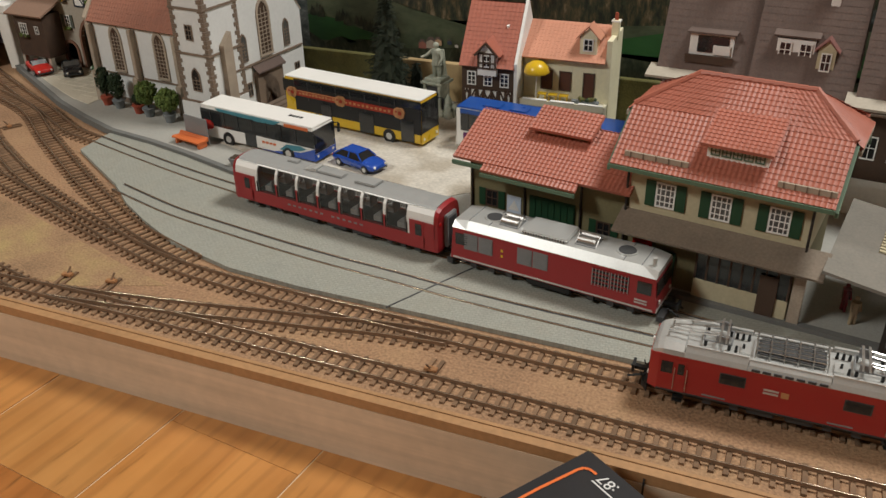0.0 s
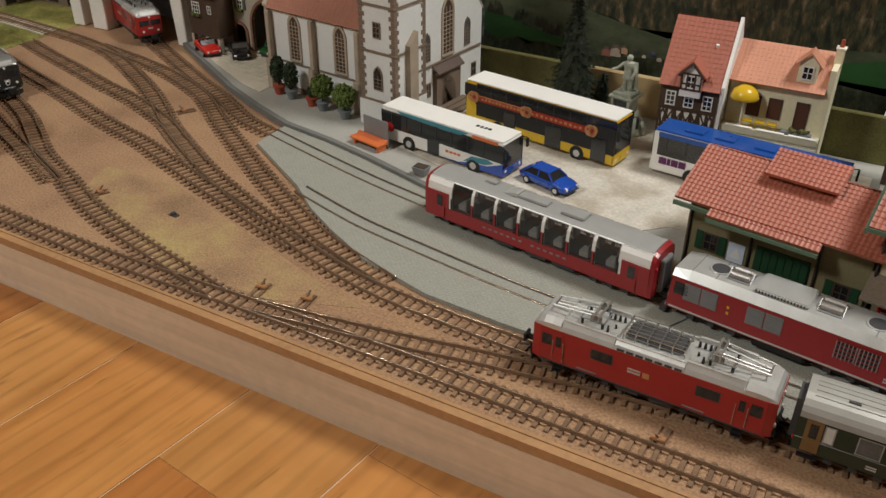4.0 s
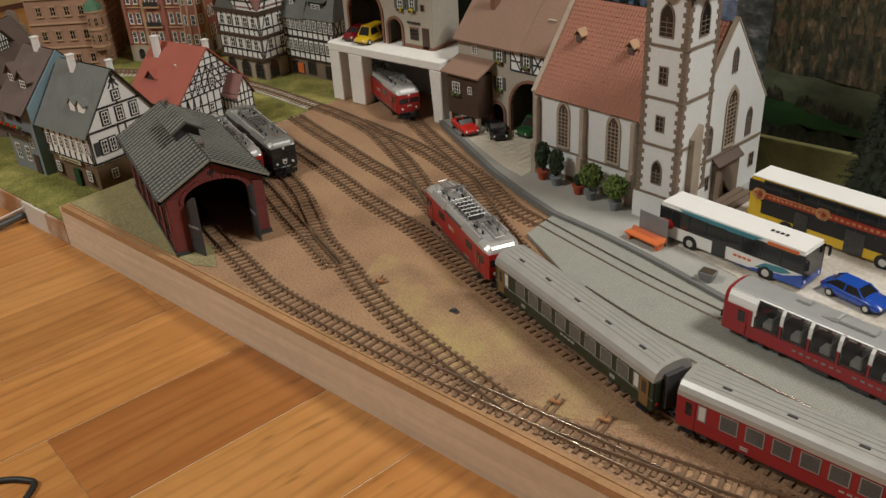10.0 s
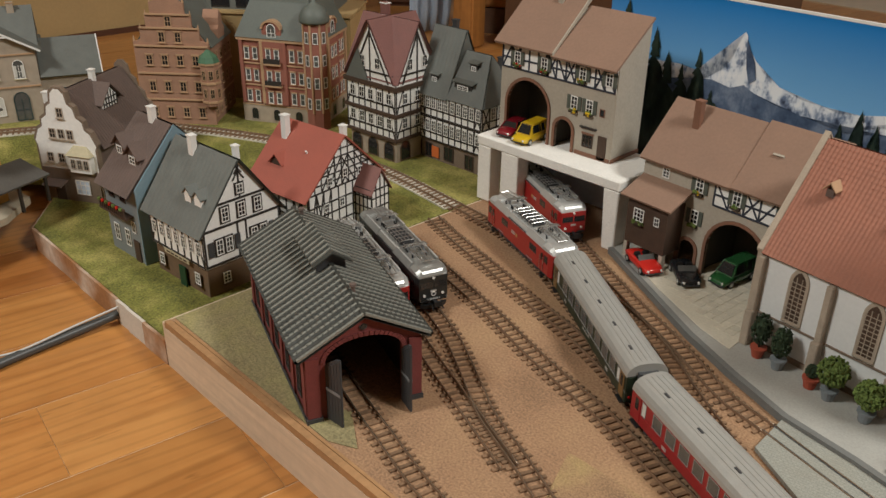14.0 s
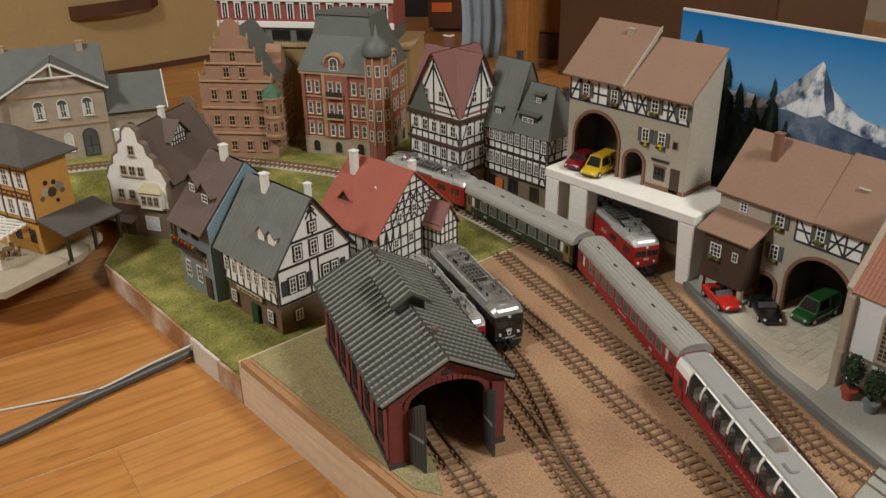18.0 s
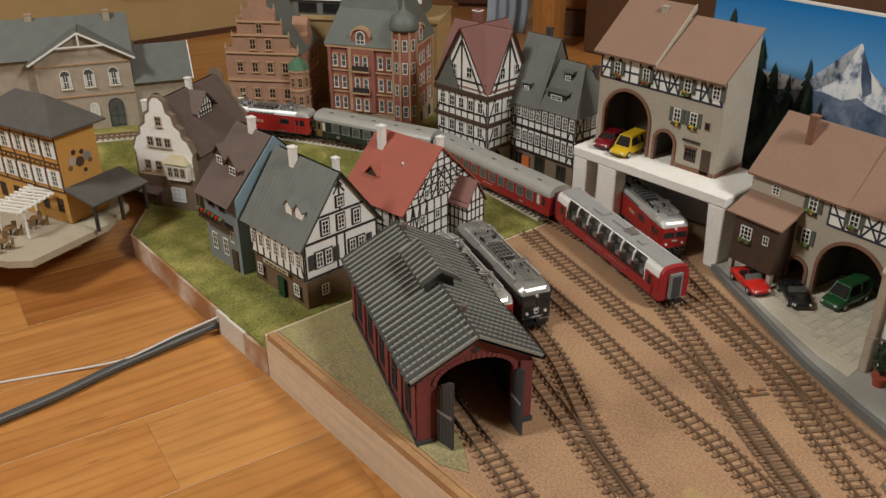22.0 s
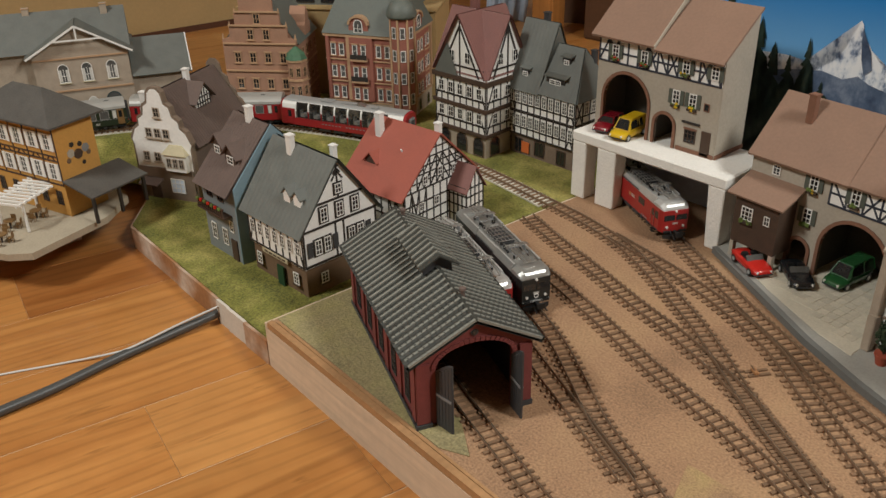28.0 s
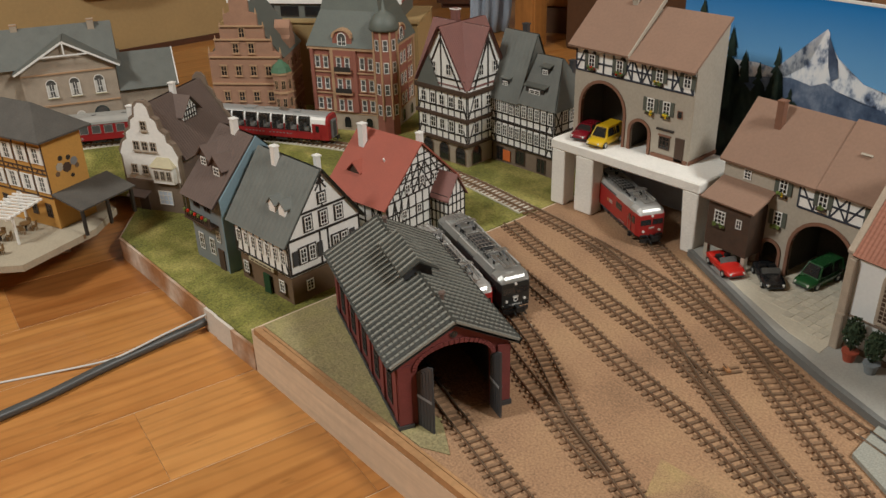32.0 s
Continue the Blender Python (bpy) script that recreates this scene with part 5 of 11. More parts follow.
def city_house_red():
    W, D, H, R = 0.114, 0.098, 0.116, 0.190
    h = House("city_house", "tall red-brick city house with a green-grey mansard roof", (-1.440, 0.666, -0.001), 31, W, D)
    h.walls(H, H, "", brick_red, 0.026)
    h.block("stone_base", stone_beige, -0.001, W + 0.001, -0.001, D + 0.001, 0.0, 0.026)
    b = bmesh.new()
    bm_loft(b, [[(-0.004, -0.004, H + 0.002), (W + 0.004, -0.004, H + 0.002), (W + 0.004, D + 0.004, H + 0.002), (-0.004, D + 0.004, H + 0.002)], [(0.014, 0.014, H + 0.048), (W - 0.014, 0.014, H + 0.048), (W - 0.014, D - 0.014, H + 0.048), (0.014, D - 0.014, H + 0.048)], [(0.02, 0.02, R), (W - 0.02, 0.02, R), (W - 0.02, D - 0.02, R), (0.02, D - 0.02, R)]])
    part("mansard_roof", b, slate_green, h.ob)
    h.block("roof_crest", slate, 0.018, W - 0.018, 0.018, 0.022, R, R + 0.006)
    h.block("cornice", sandstone_d, -0.003, W + 0.003, -0.003, D + 0.003, H - 0.002, H + 0.0019)
    for v in (0.024, 0.052, 0.082):
        h.block("string_course", sandstone_d, -0.0016, W + 0.0016, -0.0016, D + 0.0016, v, v + 0.0018)
    for s, L, n in (("f", W - 0.014, 3), ("r", D, 3)):
        for k in range(n):
            u = L * (k + 0.5) / n
            if k == 1:
                pbox("bay", h.ob, brick_red, -L / n / 2 + 0.001, L / n / 2 - 0.001, 0.0002, 0.003, 0.0265, H - 0.002, h.side(s, u, 0))
            for v in (0.029, 0.058, 0.088):
                for q in (-1, 1):
                    h.window(s, u + q * 0.0062, v, 0.0072, 0.0165, white_paint, 1, 2, sill=sandstone_d, surround=sandstone_d, glass=glass_mid, out=0.0033 if k == 1 else 0.0003)
            h.window(s, u, 0.003, 0.012, 0.018, stone_beige, 1, 1, 1, out=0.0013)
        for k in range(n + 1):
            u = min(max(L * k / n, 0.003), L - 0.003)
            pbox("pilaster", h.ob, sandstone_d if k % 2 else brick_red, u - 0.0022, u + 0.0022, 0, 0.0036, 0.028, H - 0.002, h.side(s))
    for v in (0.055, 0.085):
        pbox("balcony", h.ob, sandstone_d, 0.038, 0.062, 0.0035, 0.008, v - 0.002, v + 0.0005, h.side("f"))
        pbox("balcony_rail", h.ob, timber_m, 0.038, 0.062, 0.0072, 0.008, v + 0.0005, v + 0.007, h.side("f"))
    for s, u in (("f", 0.050), ("r", 0.049)):
        M = h.side(s, u, H, 0.002)
        b = bmesh.new()
        prof = [(-0.014, 0), (0.014, 0)] + [(0.014 * math.cos(a), 0.015 + 0.011 * math.sin(a)) for a in [math.pi * i / 8 for i in range(9)]]
        bm_loft(b, [[M @ Vector((x, y, z)) for x, z in prof] for y in (-0.016, 0.0)])
        dm = part("dormer", b, brick_red, h.ob)
        b = bmesh.new()
        prof = [(0.015 * math.cos(a), 0.015 + 0.0125 * math.sin(a)) for a in [math.pi * i / 8 for i in range(9)]]
        prof += [(0.0125 * math.cos(a), 0.015 + 0.0095 * math.sin(a)) for a in [math.pi * (8 - i) / 8 for i in range(9)]]
        bm_loft(b, [[M @ Vector((x, y, z)) for x, z in prof] for y in (-0.016, 0.002)])
        part("dormer_arch", b, sandstone_d, dm)
        h.window(s, u, H + 0.004, 0.013, 0.018, white_paint, 2, 2, 1, out=0.0023, glass=glass_mid)
    # corner tower
    b = bmesh.new()
    bm_cyl(b, (W - 0.003, 0.003, 0.0), (W - 0.003, 0.003, H + 0.028), 0.0165, n=8)
    tw = part("corner_tower", b, brick_red, h.ob)
    for k in range(8):
        a = 2 * math.pi * k / 8
        b = bmesh.new()
        bm_cyl(b, (W - 0.003 + 0.0165 * math.cos(a), 0.003 + 0.0165 * math.sin(a), 0.024), (W - 0.003 + 0.0165 * math.cos(a), 0.003 + 0.0165 * math.sin(a), H + 0.028), 0.0017, n=6)
        part("tower_edge", b, sandstone_d, tw)
    for k in range(4):
        a = math.radians(-22.5 - 45 * (k - 1))
        for v in (0.029, 0.058, 0.088, 0.118):
            M = pose(W - 0.003 + 0.0154 * math.cos(a), 0.003 + 0.0154 * math.sin(a), v, 0, 0, math.degrees(a) - 90)
            fr, pn = window_meshes(0.0068, 0.015, white_paint, 1, 2, 0, glass_mid)
            wo = part("window", fr, white_paint, h.ob, m=M)
            part("pane", pn, glass_mid, wo)
    b = bmesh.new()
    rings = []
    for r, z in ((0.0195, 0), (0.0205, 0.003), (0.019, 0.010), (0.016, 0.017), (0.009, 0.022), (0.003, 0.026), (0.0006, 0.040)):
        rings.append([(W - 0.003 + r * math.cos(2 * math.pi * i / 12), 0.003 + r * math.sin(2 * math.pi * i / 12), H + 0.028 + z) for i in range(12)])
    bm_loft(b, rings)
    part("tower_dome", b, slate_green, h.ob, "green-grey onion dome", smooth=True)


city_house_red()


def city_house_brown():
    W, D, H, R = 0.098, 0.098, 0.108, 0.176
    h = House("town_hall", "ochre sandstone town hall with a stepped gable and green-grey roof", (-1.522, 0.558, -0.001), 43, W, D)
    h.walls(H, R - 0.004, "y", sandstone)
    h.gable_roof(H, R - 0.004, "y", slate_green, 0.003, -0.003, 0.0016)
    steps = [(W / 2 + 0.002, 0), (W / 2 + 0.002, 0.113), (0.040, 0.116), (0.040, 0.129), (0.031, 0.133), (0.031, 0.147), (0.023, 0.151), (0.023, 0.165), (0.013, 0.169), (0.013, 0.183), (0.004, 0.190)]
    prof = [(W / 2 + x, z) for x, z in steps] + [(W / 2 - x, z) for x, z in steps[::-1]]
    b = bmesh.new()
    bm_loft(b, [[(x, y, z) for x, z in prof] for y in (-0.004, -0.0002)])
    part("stepped_gable", b, sandstone, h.ob)
    for x, z in steps[1::2]:
        for d in (-1, 1):
            b = bmesh.new()
            bm_cyl(b, (W / 2 + d * (x - 0.001), -0.002, z), (W / 2 + d * (x - 0.001), -0.002, z + 0.008), 0.0018, 0.0004, 6)
            part("finial", b, sandstone_d, h.ob)
    for v in (0.034, 0.070, 0.107, 0.131, 0.149):
        half = 0.050 if v < 0.11 else (0.040 if v < 0.14 else 0.030)
        pbox("string_course", h.ob, sandstone_d, W / 2 - half, W / 2 + half, 0.004, 0.0062, v, v + 0.002, h.side("f"))
        if v < 0.11:
            pbox("string_course", h.ob, sandstone_d, 0, D, 0, 0.0015, v, v + 0.002, h.side("r"))
    for v, n, sp in ((0.010, 4, 0.022), (0.046, 4, 0.021), (0.082, 4, 0.021), (0.113, 2, 0.022), (0.134, 1, 0)):
        for k in range(n):
            u = W / 2 + (k - (n - 1) / 2) * sp
            h.window("f", u, v, 0.009, 0.014, sandstone_d, 2, 2, out=0.0043, sill=sandstone_d, surround=sandstone_d)
    for v in (0.010, 0.046, 0.082):
        for k in range(5):
            h.window("r", D * (k + 0.5) / 5, v, 0.008, 0.014, sandstone_d, 2, 2, sill=sandstone_d)
    b = bmesh.new()
    bm_cyl(b, (W + 0.0, -0.004, 0.030), (W + 0.0, -0.004, 0.088), 0.013, n=8)
    o = part("corner_oriel", b, sandstone, h.ob)
    for v in (0.034, 0.060, 0.086):
        b = bmesh.new()
        bm_cyl(b, (W, -0.004, v), (W, -0.004, v + 0.003), 0.0146, n=8)
        part("oriel_band", b, sandstone_d, o)
    for k in range(4):
        a = math.radians(-22.5 - 45 * (k - 1))
        for v in (0.041, 0.066):
            M = pose(W + 0.0123 * math.cos(a), -0.004 + 0.0123 * math.sin(a), v, 0, 0, math.degrees(a) - 90)
            fr, pn = window_meshes(0.006, 0.013, sandstone_d, 2, 2, 0, glass_dark)
            wo = part("window", fr, sandstone_d, h.ob, m=M)
            part("pane", pn, glass_dark, wo)
    b = bmesh.new()
    rings = [[(W + r * math.cos(2 * math.pi * i / 8), -0.004 + r * math.sin(2 * math.pi * i / 8), 0.089 + z) for i in range(8)] for r, z in ((0.015, 0), (0.012, 0.007), (0.006, 0.012), (0.002, 0.016))]
    bm_loft(b, rings)
    part("oriel_cap", b, mat("copper_green", (0.07, 0.16, 0.09), 0.6, var=0.2, scale=80), h.ob, "green copper cap")
    for y in (0.05,):
        b = bmesh.new()
        M = h.side("r", 0.055, H, 0.0)
        prof = [(-0.014, 0), (0.014, 0), (0.014, 0.014), (0.008, 0.018), (0.008, 0.028), (0.0, 0.038), (-0.008, 0.028), (-0.008, 0.018), (-0.014, 0.014)]
        bm_loft(b, [[M @ Vector((x, yy, z)) for x, z in prof] for yy in (-0.02, 0.002)])
        part("side_gable", b, sandstone, h.ob)


city_house_brown()


teal_door = mat("dark_teal_door", (0.012, 0.045, 0.05), 0.5, var=0.1, scale=60)


def stone_station():
    W, D, H, R = 0.122, 0.080, 0.100, 0.134
    h = House("stone_building", "beige stone building with dark grey roof and white gable trim", (-1.664, 0.345, -0.001), 70, W, D)
    h.walls(H, R, "y", stone_beige)
    h.gable_roof(H, R, "y", slate, 0.008, 0.007, 0.0018)
    h.block("main_wing", stone_beige, -0.12, W, 0.020, 0.10, 0, H)
    b = bmesh.new()
    bm_loft(b, [[(x, 0.012, H), (x, 0.108, H), (x, 0.06, 0.146)] for x in (-0.125, W + 0.005)])
    part("main_roof", b, slate, h.ob)
    for d in (-1, 1):
        h.beam("f", (W / 2, R + 0.002), (W / 2 + d * (W / 2 + 0.007), H - 0.003), white_paint, 0.0026, 0.001, 0.0075)
    h.beam("f", (W / 2 - 0.030, 0.118), (W / 2 + 0.030, 0.118), white_paint, 0.0020, 0.001, 0.0075)
    h.beam("f", (W / 2, 0.118), (W / 2, R), white_paint, 0.0020, 0.001, 0.0075)
    for u in (0.036, 0.066, 0.098):
        h.window("f", u, 0.060, 0.014, 0.026, white_paint, 2, 2, 1, glass=glass_mid, sill=cream)
        for q in (-1, 1):
            pbox("curtain", h.ob, curtain, q * 0.0045 - 0.0018, q * 0.0045 + 0.0018, 0.0003, 0.0006, 0.002, 0.018, h.side("f", u, 0.060, 0.0003))
    for u in (0.024, 0.066):
        h.window("f", u, 0.010, 0.012, 0.028, white_paint, 2, 2, 1, glass=curtain)
    pbox("door_leaf", h.ob, teal_door, -0.0095, 0.0095, 0, 0.0006, 0.0, 0.028, h.side("f", 0.094, 0.002))
    h.window("f", 0.094, 0.002, 0.020, 0.040, teal_door, 2, 2, 1, out=0.0007, glass=glass_mid)
    for v in (0.048, 0.092):
        pbox("string_course", h.ob, sandstone_d, 0.0, W, 0.0, 0.0015, v, v + 0.002, h.side("f"))
    h.block("annex", stone_beige, W, W + 0.075, 0.006, 0.092, 0, 0.058)
    h.slope([(W + 0.001, 0.0, 0.058), (W + 0.080, 0.0, 0.058), (W + 0.080, 0.050, 0.100), (W + 0.001, 0.050, 0.100)], slate, 0.0018, None, name="annex_roof")
    h.slope([(W + 0.001, 0.100, 0.058), (W + 0.080, 0.100, 0.058), (W + 0.080, 0.050, 0.100), (W + 0.001, 0.050, 0.100)], slate, 0.0018, None, name="annex_roof")
    b = bmesh.new()
    bm_box(b, 0, 0.0014, 0, 0.066, -0.001, 0.0028, pose(W + 0.0802, 0.0, 0.058, 40, 0, 0))
    part("verge_board", b, white_paint, h.ob)
    h.window("f", W + 0.026, 0.006, 0.016, 0.036, teal_door, 2, 2, 1, out=-0.0054)
    for x, y in ((0.0, 0.06), (0.100, 0.055)):
        h.chimney(x, y, R - 0.01, R + 0.018, 0.009, 0.008, stone_beige, sandstone_d)


stone_station()


inn_roof = mat("grey_brown_shingles", (0.088, 0.080, 0.070), 0.8, var=0.25, scale=60)


def orange_inn():
    W, D, H = 0.118, 0.050, 0.102
    h = House("inn", "ochre plastered inn with white shutters and a dark brown hipped roof", (-1.457, 0.229, 0.001), 21, W, D)
    h.walls(H, H, "", ochre)
    b = bmesh.new()
    bm_loft(b, [[(-0.010, -0.010, H), (W + 0.010, -0.010, H), (W + 0.010, D + 0.010, H), (-0.010, D + 0.010, H)], [(-0.010, -0.010, H + 0.002), (W + 0.010, -0.010, H + 0.002), (W + 0.010, D + 0.010, H + 0.002), (-0.010, D + 0.010, H + 0.002)], [(0.035, D / 2 - 0.001, H + 0.030), (W - 0.035, D / 2 - 0.001, H + 0.030), (W - 0.035, D / 2 + 0.001, H + 0.030), (0.035, D / 2 + 0.001, H + 0.030)]])
    part("hipped_roof", b, inn_roof, h.ob)
    h.timbers("f", 0.001, W - 0.001, 0.036, H - 0.001, 5, (0.036, 0.063, 0.068, H - 0.003), timber_brown, "", 0.0014)
    for k in range(5):
        u = W * (k + 0.5) / 5
        h.beam("f", (u - 0.006, 0.063), (u - 0.002, 0.068), timber_brown, 0.0010)
        h.beam("f", (u + 0.006, 0.063), (u + 0.002, 0.068), timber_brown, 0.0010)
    for v in (0.0415, 0.0745):
        for k in range(5):
            h.window("f", W * (k + 0.5) / 5, v, 0.0095, 0.0185, white_paint, 2, 3, shutters=white_paint, out=0.0008, glass=glass_mid)
    for k in range(5):
        h.window("f", W * (k + 0.5) / 5, 0.012, 0.009, 0.016, timber_brown, 2, 3)
    # painted garland on the side wall
    for dx, dz, r, mm in ((0, 0, 0.006, timber_brown), (0.010, 0.004, 0.005, mid_grey), (-0.009, 0.003, 0.005, plaster_grey), (0.004, 0.010, 0.003, timber_m), (-0.006, 0.012, 0.003, timber_m), (0.013, -0.002, 0.003, brown_wall), (-0.013, -0.004, 0.003, brown_wall), (0.005, -0.011, 0.0025, timber_m)):
        b = bmesh.new()
        M = h.side("r", D / 2 + dx, 0.064 + dz)
        bm_cyl(b, M @ Vector((0, 0, 0)), M @ Vector((0, 0.0004, 0)), r, n=7)
        part("painted_ornament", b, mm, h.ob)
    # side shelter
    b = bmesh.new()
    bm_box(b, 0, 0.044, 0, D + 0.026, 0, 0.002, pose(W, -0.002, 0.040, 0, 14, 0))
    part("shelter_roof", b, inn_roof, h.ob)
    for y in (0.0, 0.034, 0.068):
        h.block("shelter_post", timber_m, W + 0.038, W + 0.041, y, y + 0.003, 0.0, 0.0305)
    return h


orange_inn()


def pergola():
    p = thing("pergola", pose(-1.404, 0.256, 0.001, 0, 0, -55), "white wooden pergola over terrace tables", "pergola")
    for x in (0.008, 0.062):
        for y in (0.002, 0.034):
            part("post", box_of(x, x + 0.002, y, y + 0.002, 0, 0.031), white_paint, p)
    for y in (0.002, 0.034):
        part("beam", box_of(-0.002, 0.072, y, y + 0.002, 0.031, 0.033), white_paint, p)
    for k in range(11):
        x = -0.002 + k * 0.0072
        part("slat", box_of(x, x + 0.0022, -0.003, 0.040, 0.033, 0.035), white_paint, p)
    for k, (x, y) in enumerate(((0.032, 0.020), (0.060, 0.010), (0.090, 0.024))):
        t = thing("terrace_table", pose(-1.404, 0.256, 0.001, 0, 0, -55) @ pose(x, y, 0), "small brown round terrace table on the inn terrace", "table", "terrace tables")
        b = bmesh.new()
        bm_cyl(b, (0, 0, 0.0085), (0, 0, 0.0095), 0.006, n=12)
        part("tabletop", b, door_wood, t)
        b = bmesh.new()
        bm_cyl(b, (0, 0, 0), (0, 0, 0.0085), 0.001, n=8)
        part("leg", b, timber_m, t)
        for a in range(4):
            c = thing("terrace_chair", pose(-1.404, 0.256, 0.001, 0, 0, -55) @ pose(x, y, 0) @ pose(0, 0, 0, 0, 0, 90 * a + 20) @ pose(0.0095, 0, 0), "tiny brown terrace chair", "chair", "terrace chairs")
            part("seat", box_of(-0.0025, 0.0025, -0.0025, 0.0025, 0.0048, 0.0056), door_wood, c)
            part("backrest", box_of(0.002, 0.0026, -0.0025, 0.0025, 0.0056, 0.011), door_wood, c)
            for lx in (-0.0022, 0.0016):
                for ly in (-0.0022, 0.0016):
                    part("leg", box_of(lx, lx + 0.0006, ly, ly + 0.0006, 0, 0.0048), door_wood, c)


pergola()
tb = bmesh.new()
bm_prism(tb, [(-1.60, 0.03), (-1.47, 0.08), (-1.302, 0.192), (-1.288, 0.212), (-1.322, 0.30), (-1.36, 0.338), (-1.47, 0.33), (-1.62, 0.24)], -0.007, 0.0005)
structure("inn_terrace", tb, mat("terrace_paving", (0.40, 0.34, 0.25), 0.85, var=0.15, scale=40), "beige slab carrying the inn and its terrace")
tb = bmesh.new()
bm_prism(tb, [(-1.60, 0.13), (-1.47, 0.17), (-1.385, 0.235), (-1.385, 0.285), (-1.47, 0.31), (-1.62, 0.22)], FLOOR - 0.004, -0.0071)
structure("inn_base", tb, hardboard, "brown base under the inn terrace")


# ---- white portal and gate house ----
def portal():
    p = thing("portal", pose(-1.032, 0.713, 0, 0, 0, 1.5), "white plaster portal bridge over the tracks", "portal")
    b = bmesh.new()
    bm_box(b, 0.001, 0.190, 0.0, 0.080, 0.0645, 0.076)
    part("deck", b, white_plaster_rough, p, bevel=0.0015)
    for x0, x1, tx in ((0.002, 0.0205, 0.0), (0.036, 0.060, 0.0), (0.1745, 0.189, 0.010)):
        b = bmesh.new()
        vs = bm_box(b, x0, x1, 0.001, 0.020, 0.0, 0.0645)
        for v in vs:
            if v.co.z > 0.06 and x0 > 0.1 and v.co.x < x0 + 0.001:
                v.co.x -= 0.004
        part("leg", b, white_plaster_rough, p, bevel=0.001)
    part("end_wall", box_of(0.178, 0.1888, 0.020, 0.080, 0.0, 0.0645), white_plaster_rough, p)
    part("end_wall", box_of(0.002, 0.012, 0.045, 0.080, 0.0, 0.0645), white_plaster_rough, p)
    part("back_wall", box_of(0.0, 0.186, 0.0802, 0.084, 0.0, 0.070), blue_haze, p, "pale blue card behind the portal")


white_plaster_rough = mat("rough_white_plaster", (0.85, 0.82, 0.76), 0.9, var=0.08, scale=40, bump=0.0012)
portal()


# dark brown that stands in for the shade inside arched openings
recess_shade = mat("recess_shade_brown", (0.085, 0.070, 0.052), 0.9, var=0.3, scale=60)
arch_stone_m = mat("arch_stone_brown", (0.22, 0.105, 0.065), 0.85, var=0.15, scale=80)


def walled_arch(h, W, D, H, z0, openings, m, t=0.003, base_m=None):
    """Front wall with real arched openings (u, width, height) and side and back walls round a hollow space."""
    low = [(0, z0)]
    for u, w, hg in openings:
        top = hg - w / 2
        low.append((u - w / 2, z0))
        low += [(u - w / 2 * math.cos(math.pi * i / 20), z0 + top + w / 2 * math.sin(math.pi * i / 20)) for i in range(21)]
        low.append((u + w / 2, z0))
    low.append((W, z0))
    b = pierced_wall(low, [(x, H) for x, z in low], 0, t)
    part("front_wall", b, m, h.ob)
    h.block("side_wall", m, 0, t, t, D, z0, H)
    h.block("side_wall", m, W - t, W, t, D, z0, H)
    h.block("back_wall", base_m or m, t, W - t, D - t, D, z0, H)
    # added dark liners and ceiling: the hollow's shade is put into their colour
    h.block("inner_lining", recess_shade, t, t + 0.001, t, D - t, z0, H - 0.003)
    h.block("inner_lining", recess_shade, W - t - 0.001, W - t, t, D - t, z0, H - 0.003)
    h.block("inner_lining", recess_shade, t + 0.001, W - t - 0.001, D - t - 0.001, D - t - 0.0001, z0, H - 0.003)
    h.block("ceiling_slab", recess_shade, t, W - t, t, D - t, H - 0.002, H - 0.0005)
    for u, w, hg in openings:
        top = hg - w / 2
        rg = 0.0032
        b = bmesh.new()
        inn = [(u + w / 2, z0)] + [(u + w / 2 * math.cos(math.pi * i / 14), z0 + top + w / 2 * math.sin(math.pi * i / 14)) for i in range(15)] + [(u - w / 2, z0)]
        out = [(u + w / 2 + rg, z0)] + [(u + (w / 2 + rg) * math.cos(math.pi * i / 14), z0 + top + (w / 2 + rg) * math.sin(math.pi * i / 14)) for i in range(15)] + [(u - w / 2 - rg, z0)]
        bm_loft(b, [[(x, -0.0004, z) for x, z in out], [(x, -0.0016, z) for x, z in out], [(x, -0.0016, z) for x, z in inn], [(x, t, z) for x, z in inn]], closed=False)
        part("arch_stone", b, arch_stone_m, h.ob, "brown stone arch")


